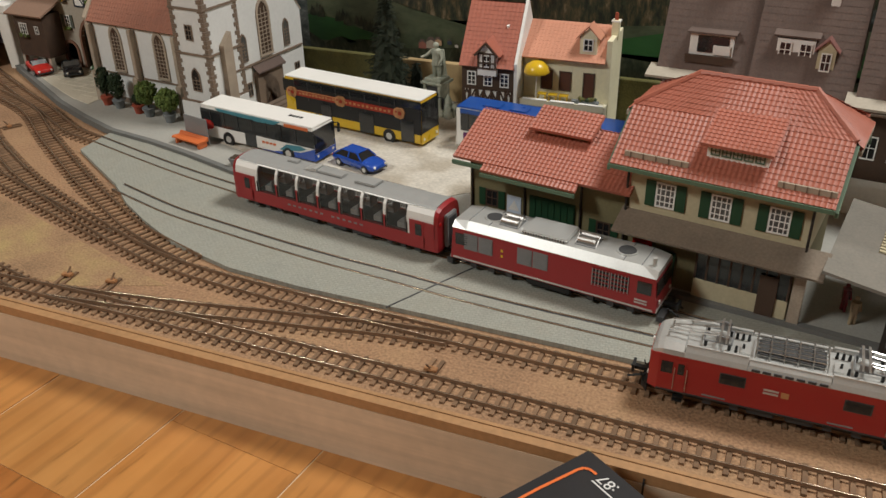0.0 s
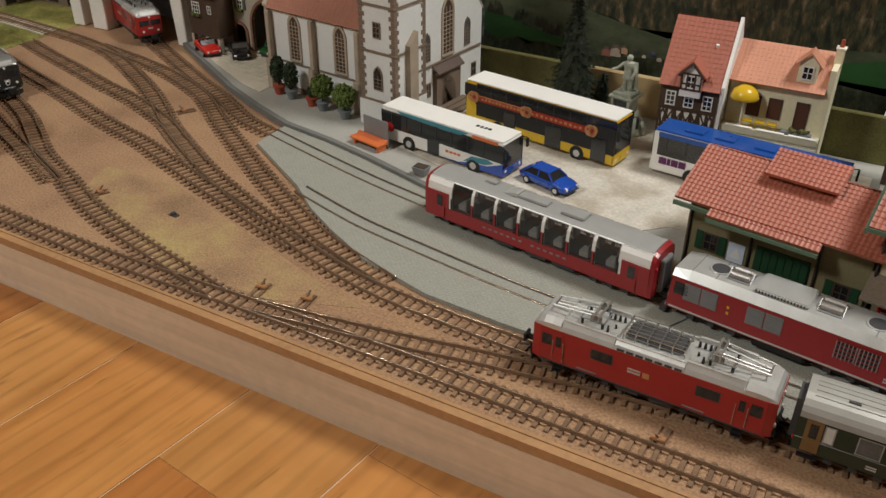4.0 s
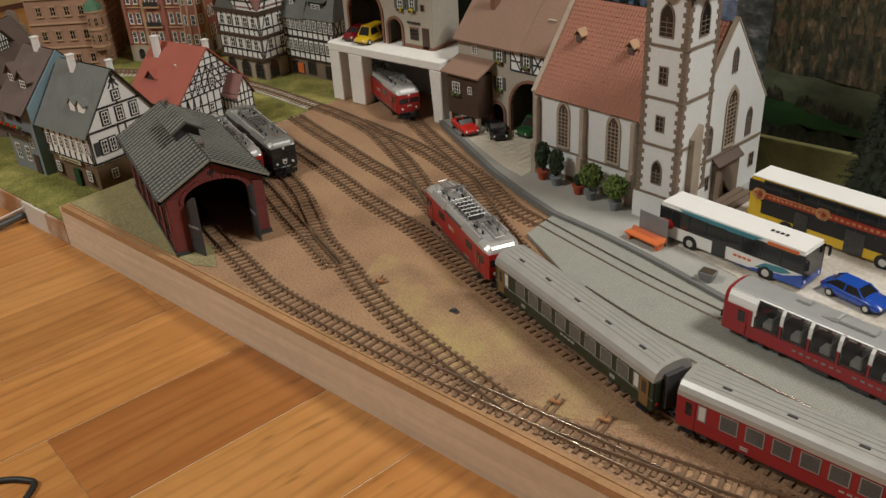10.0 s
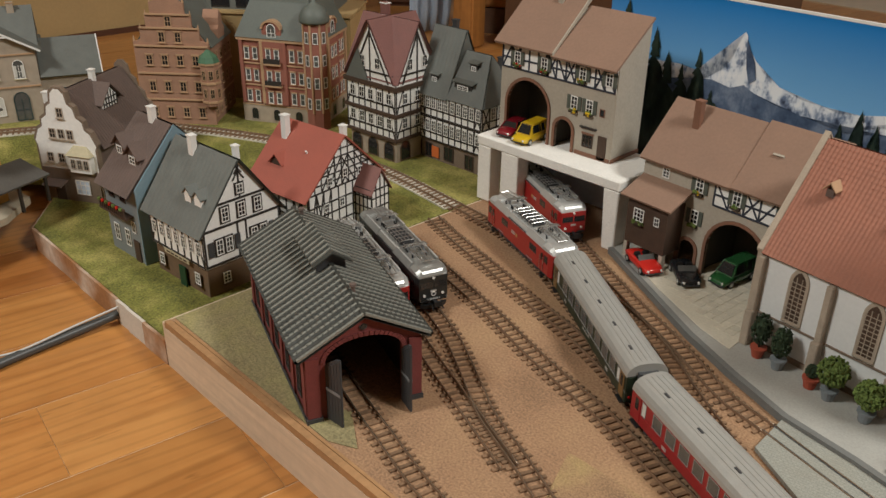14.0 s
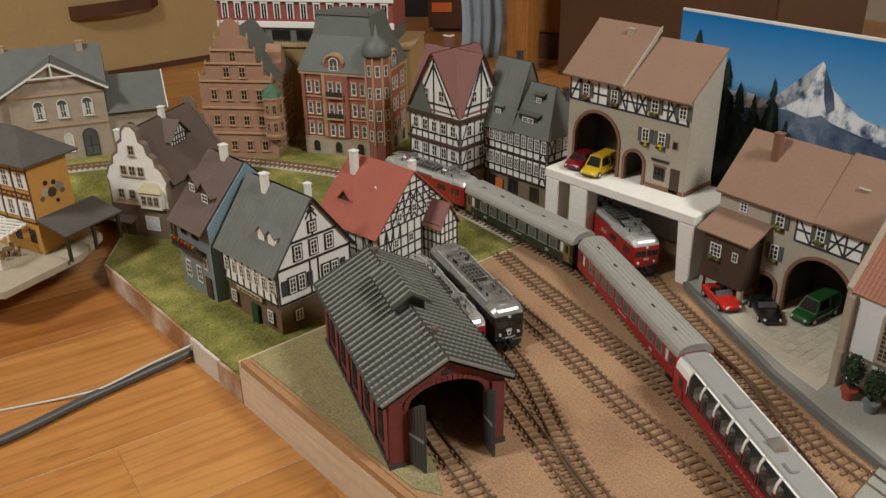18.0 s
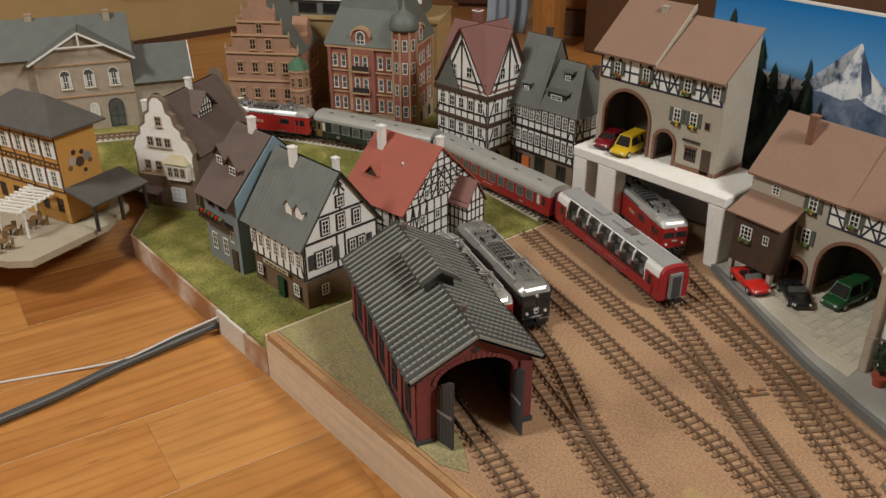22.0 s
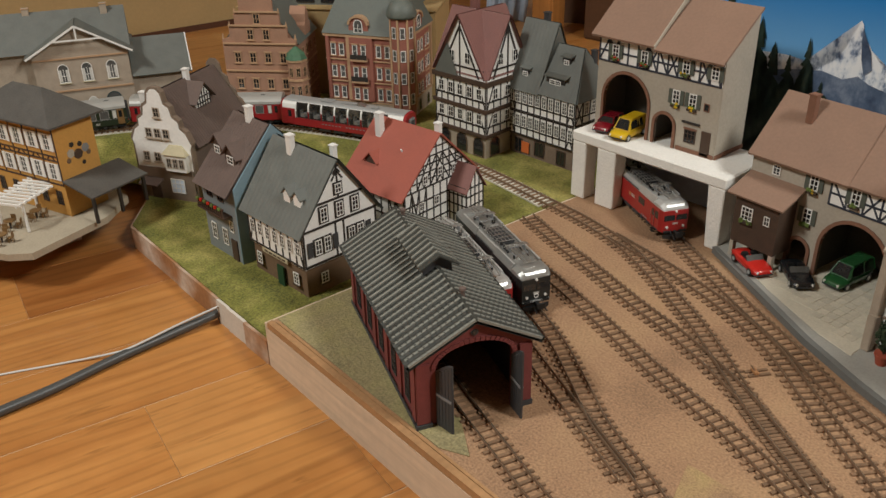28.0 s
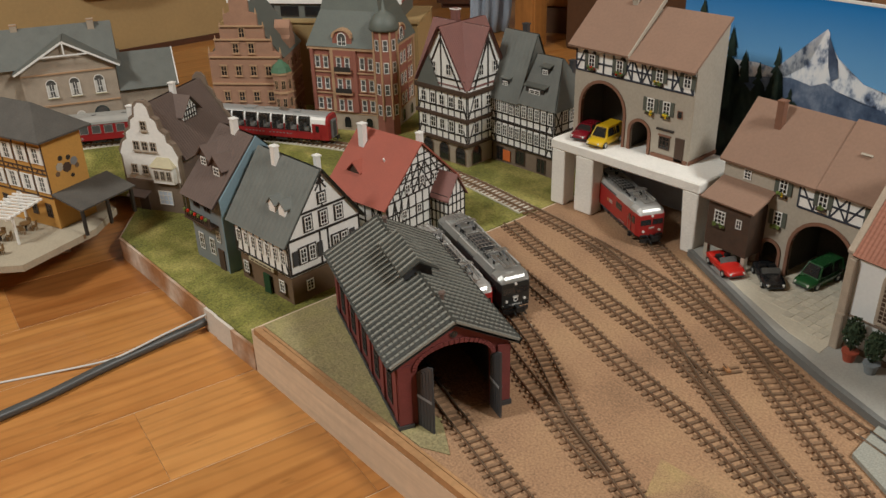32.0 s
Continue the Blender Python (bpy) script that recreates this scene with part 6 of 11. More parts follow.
def gate_house():
    W, D, H, R = 0.147, 0.050, 0.101, 0.138
    h = House("gate_house", "grey plastered gate house with timbered top and brown roof", (-1.027, 0.744, 0.076), 2, W, D)
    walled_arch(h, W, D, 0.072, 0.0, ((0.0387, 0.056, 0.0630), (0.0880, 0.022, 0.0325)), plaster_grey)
    h.block("partition", recess_shade, 0.0715, 0.0735, 0.003, D - 0.003, 0, 0.070)
    h.block("top_floor", plaster_white, 0, W, 0, D, 0.072, H)
    b = bmesh.new()
    bm_loft(b, [[(x, y, z) for y, z in ((0, H), (D, H), (D, H + 0.002), (D - 0.004, R), (0.0, H + 0.002))] for x in (0.002, W - 0.002)])
    part("gable_wall", b, plaster_grey, h.ob)
    b = bmesh.new()
    bm_loft(b, [[(x, 0.0005, 0.0), (x, D, 0.0), (x, D, R - 0.0005), (x, 0.0005, H - 0.0004)] for x in (W, W + 0.0012)])
    part("end_wall", b, plaster_grey, h.ob)
    # single-pitch roofs of two widths
    for x0, x1, dz in ((-0.004, W * 0.5, 0.009), (W * 0.5 + 0.0002, W + 0.004, 0.0)):
        b = bmesh.new()
        q = [(x0, -0.009, H - 0.006 + dz * 0.3), (x1, -0.009, H - 0.006 + dz * 0.3), (x1, D, R + dz), (x0, D, R + dz)]
        bm_loft(b, [q, [(x, y - 0.001, z + 0.0022) for x, y, z in q]])
        part("roof", b, roof_brown, h.ob, "plain matt brown roof")
    b = bmesh.new()
    bm_loft(b, [[(x, -0.0095, H - 0.0035), (x, D, R + 0.007), (x, D, R + 0.0125), (x, -0.0095, H - 0.0005)] for x in (W * 0.5 - 0.0004, W * 0.5 + 0.0010)])
    part("verge_strip", b, plaster_grey, h.ob, "pale verge strip between the two roofs")
    h.timbers("f", 0.001, W - 0.001, 0.072, H - 0.004, 12, (0.0725, 0.083, H - 0.005), timber_blue, "/x  /x\\x  x\\", 0.0017)
    for u, bx in ((0.022, car_red), (0.058, car_red), (0.107, yellow_paint), (0.139, None)):
        h.window("f", u, 0.078, 0.0085, 0.0135, white_paint, 2, 3, out=0.0008, shutters=shutter_grey, box=bx)
    for u, bx in ((0.099, yellow_paint), (0.118, yellow_paint)):
        h.window("f", u, 0.046, 0.0085, 0.014, white_paint, 2, 3, shutters=shutter_grey, box=bx)
    h.window("f", 0.134, 0.046, 0.006, 0.008, arch_stone_m, 1, 1)
    h.window("f", 0.119, 0.010, 0.013, 0.014, timber_brown, 3, 3, surround=arch_stone_m)
    pbox("door", h.ob, timber_brown, 0.132, 0.142, 0.0, 0.0012, 0.001, 0.026, h.side("f"))
    pbox("canopy", h.ob, timber_m, 0.109, 0.129, 0.0, 0.002, 0.030, 0.0318, h.side("f"))
    pbox("plinth", h.ob, arch_stone_m, 0.104, W, 0.0, 0.0012, 0.0, 0.004, h.side("f"))
    pbox("plinth", h.ob, arch_stone_m, 0.0, D, 0.0012, 0.0024, 0.0, 0.004, h.side("r"))
    h.chimney(0.044, 0.04, R - 0.014, R + 0.008, 0.006, 0.006, plaster_grey)


shutter_grey = mat("grey_green_shutter", (0.09, 0.10, 0.08), 0.7, var=0.15, scale=120)
gate_house()


def garage_house():
    W, D, H, R = 0.172, 0.062, 0.098, 0.144
    h = House("garage_house", "grey plastered house with arched garages and a plain brown roof", (-0.832, 0.740, 0.0055), -4, W, D)
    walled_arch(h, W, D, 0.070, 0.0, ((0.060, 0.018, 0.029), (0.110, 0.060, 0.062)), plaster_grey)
    h.block("partition", recess_shade, 0.072, 0.075, 0.003, D - 0.003, 0, 0.068)
    h.block("upper_wall", plaster_grey, 0, W, 0, D, 0.070, H)
    h.timbers("f", 0.080, W, 0.072, H - 0.002, 6, (0.0725, 0.083, H - 0.003), timber_blue, "\\ x/x\\", 0.0018)
    pbox("infill", h.ob, plaster_white, 0.080, W, 0.0, 0.0004, 0.072, H - 0.001, h.side("f"))
    for u, bx in ((0.064, yellow_paint), (0.103, yellow_paint), (0.150, None)):
        h.window("f", u, 0.079, 0.0085, 0.0145, white_paint, 2, 3, out=0.0006, shutters=shutter_grey, box=bx)
    h.window("f", 0.063, 0.047, 0.0085, 0.014, white_paint, 2, 3, shutters=shutter_grey, box=leaf)
    for x0, x1, dz in ((-0.002, 0.098, 0.0), (0.098, W + 0.003, 0.003)):
        b = bmesh.new()
        q = [(x0, -0.006, H - 0.004 + dz * 0.3), (x1, -0.006, H - 0.004 + dz * 0.3), (x1, 0.042, R + dz), (x0, 0.042, R + dz)]
        bm_loft(b, [q, [(x, y - 0.001, z + 0.0022) for x, y, z in q]])
        part("roof", b, roof_brown, h.ob, "plain matt brown roof")
    b = bmesh.new()
    bm_loft(b, [[(x, y, z) for y, z in ((0, H), (D, H), (D, R - 0.012), (0.040, R - 0.003))] for x in (0.0, W)])
    part("gable_wall", b, plaster_grey, h.ob)
    b = bmesh.new()
    bm_box(b, -0.005, 0.005, -0.0006, 0.0012, -0.004, 0.004, pose(0.122, 0.022, 0.1255, 44, 0, 0))
    sk = part("skylight", b, plaster_grey, h.ob)
    h.chimney(0.034, 0.026, 0.116, 0.154, 0.007, 0.007, arch_stone_m)
    # dark timber lean-to
    h.block("lean_to", timber_brown, 0.006, 0.052, -0.026, -0.0006, 0.016, 0.064, label="dark brown boarded lean-to")
    for x in (0.006, 0.048):
        h.block("lean_to_post", plaster_grey, x, x + 0.004, -0.026, -0.021, 0, 0.016)
    b = bmesh.new()
    bm_box(b, 0.0, 0.058, -0.034, 0.004, 0, 0.002, Matrix.Translation((0.0, 0, 0.076)) @ pose(0, 0, 0, 22, 0, 0))
    part("lean_to_roof", b, roof_brown, h.ob)
    h.window("f", 0.020, 0.041, 0.012, 0.013, white_paint, 3, 3, out=0.0263, box=leaf)
    h.window("f", 0.041, 0.043, 0.006, 0.009, white_paint, 2, 2, out=0.0263)
    h.window("f", 0.026, 0.081, 0.008, 0.010, white_paint, 2, 3, out=0.0003)


garage_house()


glass_warm = mat("leaded_glass_warm", (0.085, 0.055, 0.040), 0.2, var=0.4, scale=160, spec=0.6)


def church():
    W, D, H, R = 0.171, 0.119, 0.084, 0.163
    h = House("church", "white plastered village church with a clock tower and terracotta roof", (-0.6645, 0.6635, 0.0055), -6.7, W, D, "church")
    h.walls(H, R - 0.002, "x", church_white)
    h.block("plinth", stone_brown, -0.001, W + 0.001, -0.001, D, 0, 0.005)
    for k in (0, 1):
        e0, e1 = ((-0.0025, H - 0.0030), (D / 2, R)) if k == 0 else ((D + 0.0025, H - 0.0030), (D / 2, R))
        h.slope([(-0.002, *e0), (W - 0.003, *e0), (W - 0.003, *e1), (-0.002, *e1)], roof_terra, 0.0012, (0.0035, 0.0045, 0.0005), "terracotta tiled roof")
    # verge walls at both gable ends
    for x0, x1 in ((-0.006, -0.0021), (W - 0.0028, W + 0.0012)):
        b = bmesh.new()
        bm_loft(b, [[(x, y, z) for y, z in ((-0.002, 0.0), (D + 0.002, 0.0), (D + 0.002, H + 0.001), (D / 2, R + 0.004), (-0.002, H + 0.001))] for x in (x0, x1)])
        part("gable_wall", b, church_white if x0 > 0 else stone_beige, h.ob)
    for d, (ya, yb) in enumerate(((-0.0035, D / 2), (D + 0.0035, D / 2))):
        for x0 in (-0.0065, W - 0.0032):
            b = bmesh.new()
            bm_loft(b, [[(x, ya, H - 0.001), (x, yb, R + 0.0043), (x, yb, R + 0.0062), (x, ya, H + 0.001)] for x in (x0, x0 + 0.005)])
            part("verge_coping", b, stone_beige, h.ob)
    for u in (0.0, 0.0585, 0.117):
        h.block("buttress", stone_beige, u - 0.0025, u + 0.003, -0.006, -0.0005, 0, H * 0.95, bevel=0.0006)
        h.block("buttress_foot", stone_beige, u - 0.0032, u + 0.0038, -0.009, -0.0005, 0, H * 0.38, bevel=0.0006)
    for u in (0.0325, 0.0925):
        h.window("f", u, 0.034, 0.0135, 0.046, stone_beige, 3, 9, 2, glass_warm, sill=stone_beige)
        h.stone_surround("f", u, 0.034, 0.0135, 0.046, stone_beige)
    pbox("string_course", h.ob, stone_brown, 0.0, 0.134, 0.0, 0.0012, 0.0295, 0.031, h.side("f"))
    for x, v in ((0.0235, 0.132), (0.0845, 0.131)):
        y = (v - H) / (R - H) * D / 2 - 0.004
        b = bmesh.new()
        bm_box(b, x - 0.003, x + 0.003, y - 0.002, y + 0.006, v - 0.002, v + 0.004)
        dm = part("roof_hatch", b, roof_dkbrown, h.ob)
        for d in (-1, 1):
            b = bmesh.new()
            bm_loft(b, [[(x, yy, v + 0.009), (x + d * 0.0055, yy, v + 0.003), (x + d * 0.0055, yy, v + 0.0042), (x, yy, v + 0.0105)] for yy in (y - 0.004, y + 0.008)])
            part("hatch_roof", b, sandstone_d, dm)
    # facade
    h.window("r", D / 2 + 0.0035, 0.053, 0.0165, 0.054, stone_beige, 3, 10, 2, glass_warm, out=0.0015, sill=stone_beige)
    h.stone_surround("r", D / 2 + 0.0035, 0.053, 0.0165, 0.054, stone_beige, 0.0013)
    for u in (0.0305, 0.0955):
        h.window("r", u, 0.053, 0.0095, 0.028, stone_brown, 2, 6, 2, glass_mid, out=0.0015)
    h.window("r", D / 2 + 0.001, 0.121, 0.0085, 0.023, stone_brown, 2, 4, 2, glass_mid, out=0.0015)
    for u in (0.032, 0.108):
        h.window("r", u, 0.018, 0.008, 0.014, stone_brown, 2, 2, 0, glass_dark, out=0.0015)
    pbox("string_course", h.ob, stone_brown, 0.0, D, 0.0012, 0.0028, 0.0475, 0.0492, h.side("r"))
    Ms = h.side("r")
    arch = [(0.0485, 0.0)] + [(0.0485 + 0.023 * (1 - math.cos(a)), 0.0165 + 0.0195 * math.sin(a)) for a in (0.0, 0.3, 0.6, 0.85, 1.05)]
    arch = arch + [(0.1200 - u, v) for u, v in arch[::-1]]
    prof = [(0.0405, 0.0)] + arch + [(0.0795, 0.0), (0.0795, 0.0415), (0.0405, 0.0415)]
    for k in range(2):
        pr = bmesh.new()
        cx = 0.060
        ring = [(cx + (u - cx) * (1 - 0.09 * k) if 0.041 < u < 0.079 else u, v * (1 - 0.03 * k)) for u, v in prof] if k else prof
        bm_loft(pr, [[Ms @ Vector((u, o, v)) for u, v in ring] for o in ((0.0040, 0.0058) if not k else (0.0014, 0.0039))])
        bmesh.ops.triangulate(pr, faces=pr.faces[:])
        part("porch_arch", pr, stone_brown, h.ob)
    pbox("church_door", h.ob, timber_brown, 0.0485, 0.0715, 0.0012, 0.0020, 0, 0.036, Ms)
    for k in range(5):
        pbox("door_board", h.ob, timber_brown, 0.0490 + k * 0.0045, 0.0530 + k * 0.0045, 0.0020, 0.0025, 0, 0.034, Ms)
    b = bmesh.new()
    bm_loft(b, [[Ms @ Vector((u, o, v)) for o, v in ((0.0012, 0.0475), (0.0088, 0.0405), (0.0088, 0.0390), (0.0012, 0.0458))] for u in (0.0390, 0.0815)])
    part("porch_roof", b, roof_dkbrown, h.ob, "dark brown lean-to porch roof")
    for k in range(3):
        pbox("step", h.ob, stone_brown, 0.041 - k * 0.003, 0.084 + k * 0.004, 0.0060 + k * 0.006, 0.0120 + k * 0.006, 0, 0.006 - k * 0.002, Ms)
    b = bmesh.new()
    bm_loft(b, [[(x, y, z) for y, z in ((-0.002, 0), (0.010, 0), (0.010, 0.089), (-0.002, 0.078))] for x in (W + 0.0014, W + 0.0075)])
    part("corner_buttress", b, stone_beige, h.ob)
    # tower
    tx, ty, tw, td = 0.133, -0.017, 0.040, 0.044
    t = part("tower", box_of(tx, tx + tw, ty, ty + td, 0, 0.203), church_white, h.ob)
    part("tower_plinth", box_of(tx - 0.002, tx + tw + 0.002, ty - 0.002, ty + td, 0, 0.0245), church_white, t)
    for z in (0.0245, 0.0705, 0.1125, 0.157):
        part("tower_band", box_of(tx - 0.0012, tx + tw + 0.0012, ty - 0.0012, ty + td + 0.0012, z, z + 0.002), stone_brown, t)
    q = 0.0035
    for cx, cy, sx, sy in ((tx, ty, 1, 1), (tx + tw, ty, -1, 1), (tx + tw, ty + td, -1, -1), (tx, ty + td, 1, -1)):
        for k in range(44):
            z = 0.0255 + k * 0.00405
            w1, w2 = (0.0058, 0.0036) if k % 2 else (0.0036, 0.0058)
            x0, x1 = sorted((cx - sx * 0.0005, cx + sx * w1))
            y0, y1 = sorted((cy - sy * 0.0005, cy + sy * w2))
            pbox("quoin", t, stone_brown, x0, x1, y0, y1, z, z + 0.0037)
    for s, base in (("f", Matrix.Translation((tx, ty, 0)) @ side_frame(tw, td, "f")), ("r", Matrix.Translation((tx, ty, 0)) @ side_frame(tw, td, "r")), ("l", Matrix.Translation((tx, ty, 0)) @ side_frame(tw, td, "l"))):
        for v, w, hh, ar, ny in ((0.036, 0.0105, 0.023, 2, 4), (0.0845, 0.0085, 0.0145, 0, 3), (0.126, 0.0085, 0.0155, 0, 3), (0.1655, 0.0135, 0.028, 2, 4)):
            if s != "f" and v < 0.15:
                continue
            fr, pn = window_meshes(w, hh, stone_brown, 2, ny, ar, glass_dark)
            wo = part("window", fr, stone_brown, h.ob, m=base @ Matrix.Translation(((tw if s == "f" else td) / 2, 0.0004, v)))
            part("pane", pn, glass_dark, wo)
        b = bmesh.new()
        c = base @ Matrix.Translation(((tw if s == "f" else td) / 2, 0.0062, 0.206))
        bm_cyl(b, c @ Vector((0, 0, 0)), c @ Vector((0, 0.0012, 0)), 0.0082, n=16)
        ck = part("clock_face", b, mid_grey, h.ob, "round grey tower clock")
        b = bmesh.new()
        bm_box(b, -0.0005, 0.0005, 0.0012, 0.0018, 0, 0.006, c)
        bm_box(b, 0, 0.004, 0.0012, 0.0018, -0.0005, 0.0005, c)
        part("clock_pointer", b, sandstone_d, ck)
    lead = mat("lead_grey_roof", (0.30, 0.28, 0.24), 0.7, var=0.15, scale=60)
    spire_m = mat("pale_copper_spire", (0.52, 0.52, 0.44), 0.7, var=0.12, scale=60)
    cx, cy = tx + tw / 2, ty + td / 2
    rings = []
    for r, z in ((tw / 2 + 0.006, 0.200), (tw / 2 + 0.0035, 0.2175), (tw / 2 - 0.006, 0.2185)):
        rings.append([(cx + sx * r, cy + sy * r, z) for sx, sy in ((-1, -1), (1, -1), (1, 1), (-1, 1))])
    b = bmesh.new()
    bm_loft(b, rings)
    part("tower_skirt", b, lead, h.ob)
    b = bmesh.new()
    rings = [[(cx + sx * r, cy + sy * r, z) for sx, sy in ((-1, -1), (1, -1), (1, 1), (-1, 1))] for r, z in ((tw / 2 - 0.004, 0.2175), (tw / 2 - 0.008, 0.2265), (0.0006, 0.276))]
    bm_loft(b, rings)
    sp = part("spire", b, spire_m, h.ob, "pale pyramid spire")
    for z in (0.232, 0.242, 0.252):
        r = (tw / 2 - 0.008) * (0.276 - z) / 0.0495 + 0.0004
        part("spire_seam", box_of(cx - r, cx + r, cy - r, cy + r, z, z + 0.0005), spire_m, sp)


church()


# ---- station ----
def station():
    W, D, H, R = 0.110, 0.098, 0.087, 0.128
    h = House("station_building", "cream station building with green shutters and a red tiled hipped roof", (-0.0815, 0.501, 0.0055), -9, W, D, "station")
    h.block("upper_wall", cream, 0, W, 0, D, 0.044, H)
    h.block("ground_wall", olive, 0.001, W - 0.001, 0.001, D - 0.001, 0, 0.044)
    o = 0.011
    e = [(-o, -o, H - 0.004), (W + o, -o, H - 0.004), (W + o, D + o, H - 0.004), (-o, D + o, H - 0.004)]
    r0, r1 = (0.022, D / 2, R), (W - 0.018, D / 2, R)
    tl = (0.0031, 0.0036, 0.0006)
    # half-hip: gable ends rise to a smaller hip
    hz = H + 0.023
    k = (hz - H + 0.004) / (R - H + 0.004)
    y0h, y1h = -o + (D / 2 + o) * k, D + o - (D / 2 + o) * k
    h.slope([e[0], e[1], (W + o, y0h, hz), (-o, y0h, hz)], tile_red, 0.0012, tl, "red tiled roof")
    h.slope([(-o, y0h, hz), (W + o, y0h, hz), r1, r0], tile_red, 0.0012, tl)
    h.slope([e[2], e[3], (-o, y1h, hz), (W + o, y1h, hz)], tile_red, 0.0012, tl)
    h.slope([(W + o, y1h, hz), (-o, y1h, hz), r0, r1], tile_red, 0.0012, tl)
    h.slope([(-o - 0.003, y1h, hz - 0.004), (-o - 0.003, y0h, hz - 0.004), (0.022, D / 2 - 0.001, R), (0.022, D / 2 + 0.001, R)], tile_red, 0.0012, tl)
    h.slope([(W + o + 0.003, y0h, hz - 0.004), (W + o + 0.003, y1h, hz - 0.004), (W - 0.018, D / 2 + 0.001, R), (W - 0.018, D / 2 - 0.001, R)], tile_red, 0.0012, tl)
    for x in (0.0, W):
        b = bmesh.new()
        bm_loft(b, [[(xx, y, z) for y, z in ((0, H), (D, H), (y1h, hz - 0.004), (y0h, hz - 0.004))] for xx in (x - 0.001, x + 0.001)])
        part("gable_wall", b, olive, h.ob)
    def ridge(a, c):
        a, c = Vector(a), Vector(c)
        n = max(2, int((c - a).length / 0.006))
        for i in range(n):
            p, q = a.lerp(c, i / n), a.lerp(c, (i + 1.1) / n)
            b = bmesh.new()
            bm_cyl(b, p + Vector((0, 0, 0.0016)), q + Vector((0, 0, 0.0022)), 0.0019, 0.0016, 6)
            part("ridge_tile", b, tile_red, h.ob)
    ridge(r0, r1)
    for sx, xr in ((-o, r0[0]), (W + o, r1[0])):
        ridge((sx, y0h, hz), (xr, D / 2, R))
    shutter_edge = mat("gutter_green", (0.10, 0.16, 0.10), 0.6, var=0.1, scale=80)
    h.block("gutter", shutter_edge, -o, W + o, -o - 0.0022, -o, H - 0.0055, H - 0.003)
    for xs in (-o - 0.002, W + o):
        for ya, yb, za, zb in ((-o, y0h, H - 0.005, hz - 0.001), (D + o, y1h, H - 0.005, hz - 0.001)):
            b = bmesh.new()
            bm_loft(b, [[(x, ya, za), (x, yb, zb), (x, yb, zb - 0.003), (x, ya, za - 0.003)] for x in (xs, xs + 0.002)])
            part("verge_board", b, shutter_edge, h.ob)
        h.block("hip_gutter", plaster_grey, xs - 0.003, xs + 0.004, y0h, y1h, hz - 0.007, hz - 0.004)
    # wide dormer over the eave
    dx0, dx1 = 0.044, 0.080
    b = bmesh.new()
    bm_loft(b, [[(x, y, z) for y, z in ((0.002, H - 0.002), (0.002, H + 0.0180), (0.020, H + 0.0236), (0.020, H - 0.002))] for x in (dx0, dx1)])
    dm = part("dormer", b, plaster_white, h.ob)
    for k2 in range(5):
        fr, pn = window_meshes(0.0055, 0.0055, shutter_edge, 2, 2, 0, glass_dark)
        part("window", fr, shutter_edge, dm, m=Matrix.Translation((dx0 + 0.005 + k2 * 0.0065, 0.0017, H + 0.0098)) @ Matrix(((1, 0, 0, 0), (0, -1, 0, 0), (0, 0, 1, 0), (0, 0, 0, 1))))
    h.slope([(dx0 - 0.003, -0.004, H + 0.0165), (dx1 + 0.003, -0.004, H + 0.0165), (dx1 + 0.003, 0.0295, H + 0.0275), (dx0 - 0.003, 0.0295, H + 0.0275)], tile_red, 0.0014, tl, name="dormer_roof")
    for x0, x1 in ((-0.004, 0.036), (0.088, 0.120)):
        part("snow_guard", box_of(x0, x1, -0.0065, -0.005, H + 0.0015, H + 0.005), stone_beige, h.ob)
        for q2 in range(5):
            x = x0 + (x1 - x0) * (q2 + 0.5) / 5
            pbox("guard_post", h.ob, stone_brown, x - 0.0004, x + 0.0004, -0.0069, -0.0064, H + 0.0005, H + 0.0053)
    for u in (0.023, 0.0575, 0.092):
        h.window("f", u, 0.056, 0.0125, 0.017, plaster_white, 4, 4, shutters=shutter_green, out=0.0004, glass=glass_mid)
    # platform canopy, veranda and doors
    can = mat("weathered_brown_boards", (0.20, 0.155, 0.115), 0.8, var=0.25, scale=50)
    b = bmesh.new()
    bm_box(b, -0.004, W + 0.014, 0.0, 0.022, 0, 0.0018, Matrix.Translation((0, -0.019, 0.041)) @ pose(0, 0, 0, 22, 0, 0))
    part("platform_canopy", b, can, h.ob, "brown boarded platform canopy")
    b = bmesh.new()
    bm_box(b, 0, 0.115, 0, 0.095, 0, 0.002, pose(W + 0.012, -0.018, 0.047, 3, 8, 0))
    part("side_canopy", b, mat("grey_canopy", (0.22, 0.20, 0.17), 0.8, var=0.15, scale=50), h.ob)
    for k3 in range(9):
        b = bmesh.new()
        bm_box(b, 0, 0.030, 0, 0.0022, 0, 0.0012, pose(W + 0.012, -0.018, 0.047, 3, 8, 0) @ pose(0.024, 0.040 + k3 * 0.0036, 0.002))
        part("canopy_louvre", b, cream, h.ob)
    for x, y in ((W + 0.05, -0.012), (W + 0.10, -0.012), (W + 0.05, 0.05), (W + 0.10, 0.05)):
        h.block("canopy_post", timber_m, x, x + 0.003, y, y + 0.003, 0, 0.0365)
    h.block("veranda_base", cream, 0.048, 0.106, -0.004, -0.0002, 0, 0.014)
    h.block("veranda_glazing", glass_dark, 0.048, 0.106, -0.0036, -0.0003, 0.014, 0.034)
    for k4 in range(9):
        pbox("glazing_bar", h.ob, timber_brown, 0.048 + k4 * 0.0071, 0.0492 + k4 * 0.0071, -0.0042, -0.0034, 0.014, 0.034)
    h.block("veranda_top", olive, 0.047, 0.107, -0.005, -0.0002, 0.034, 0.037)
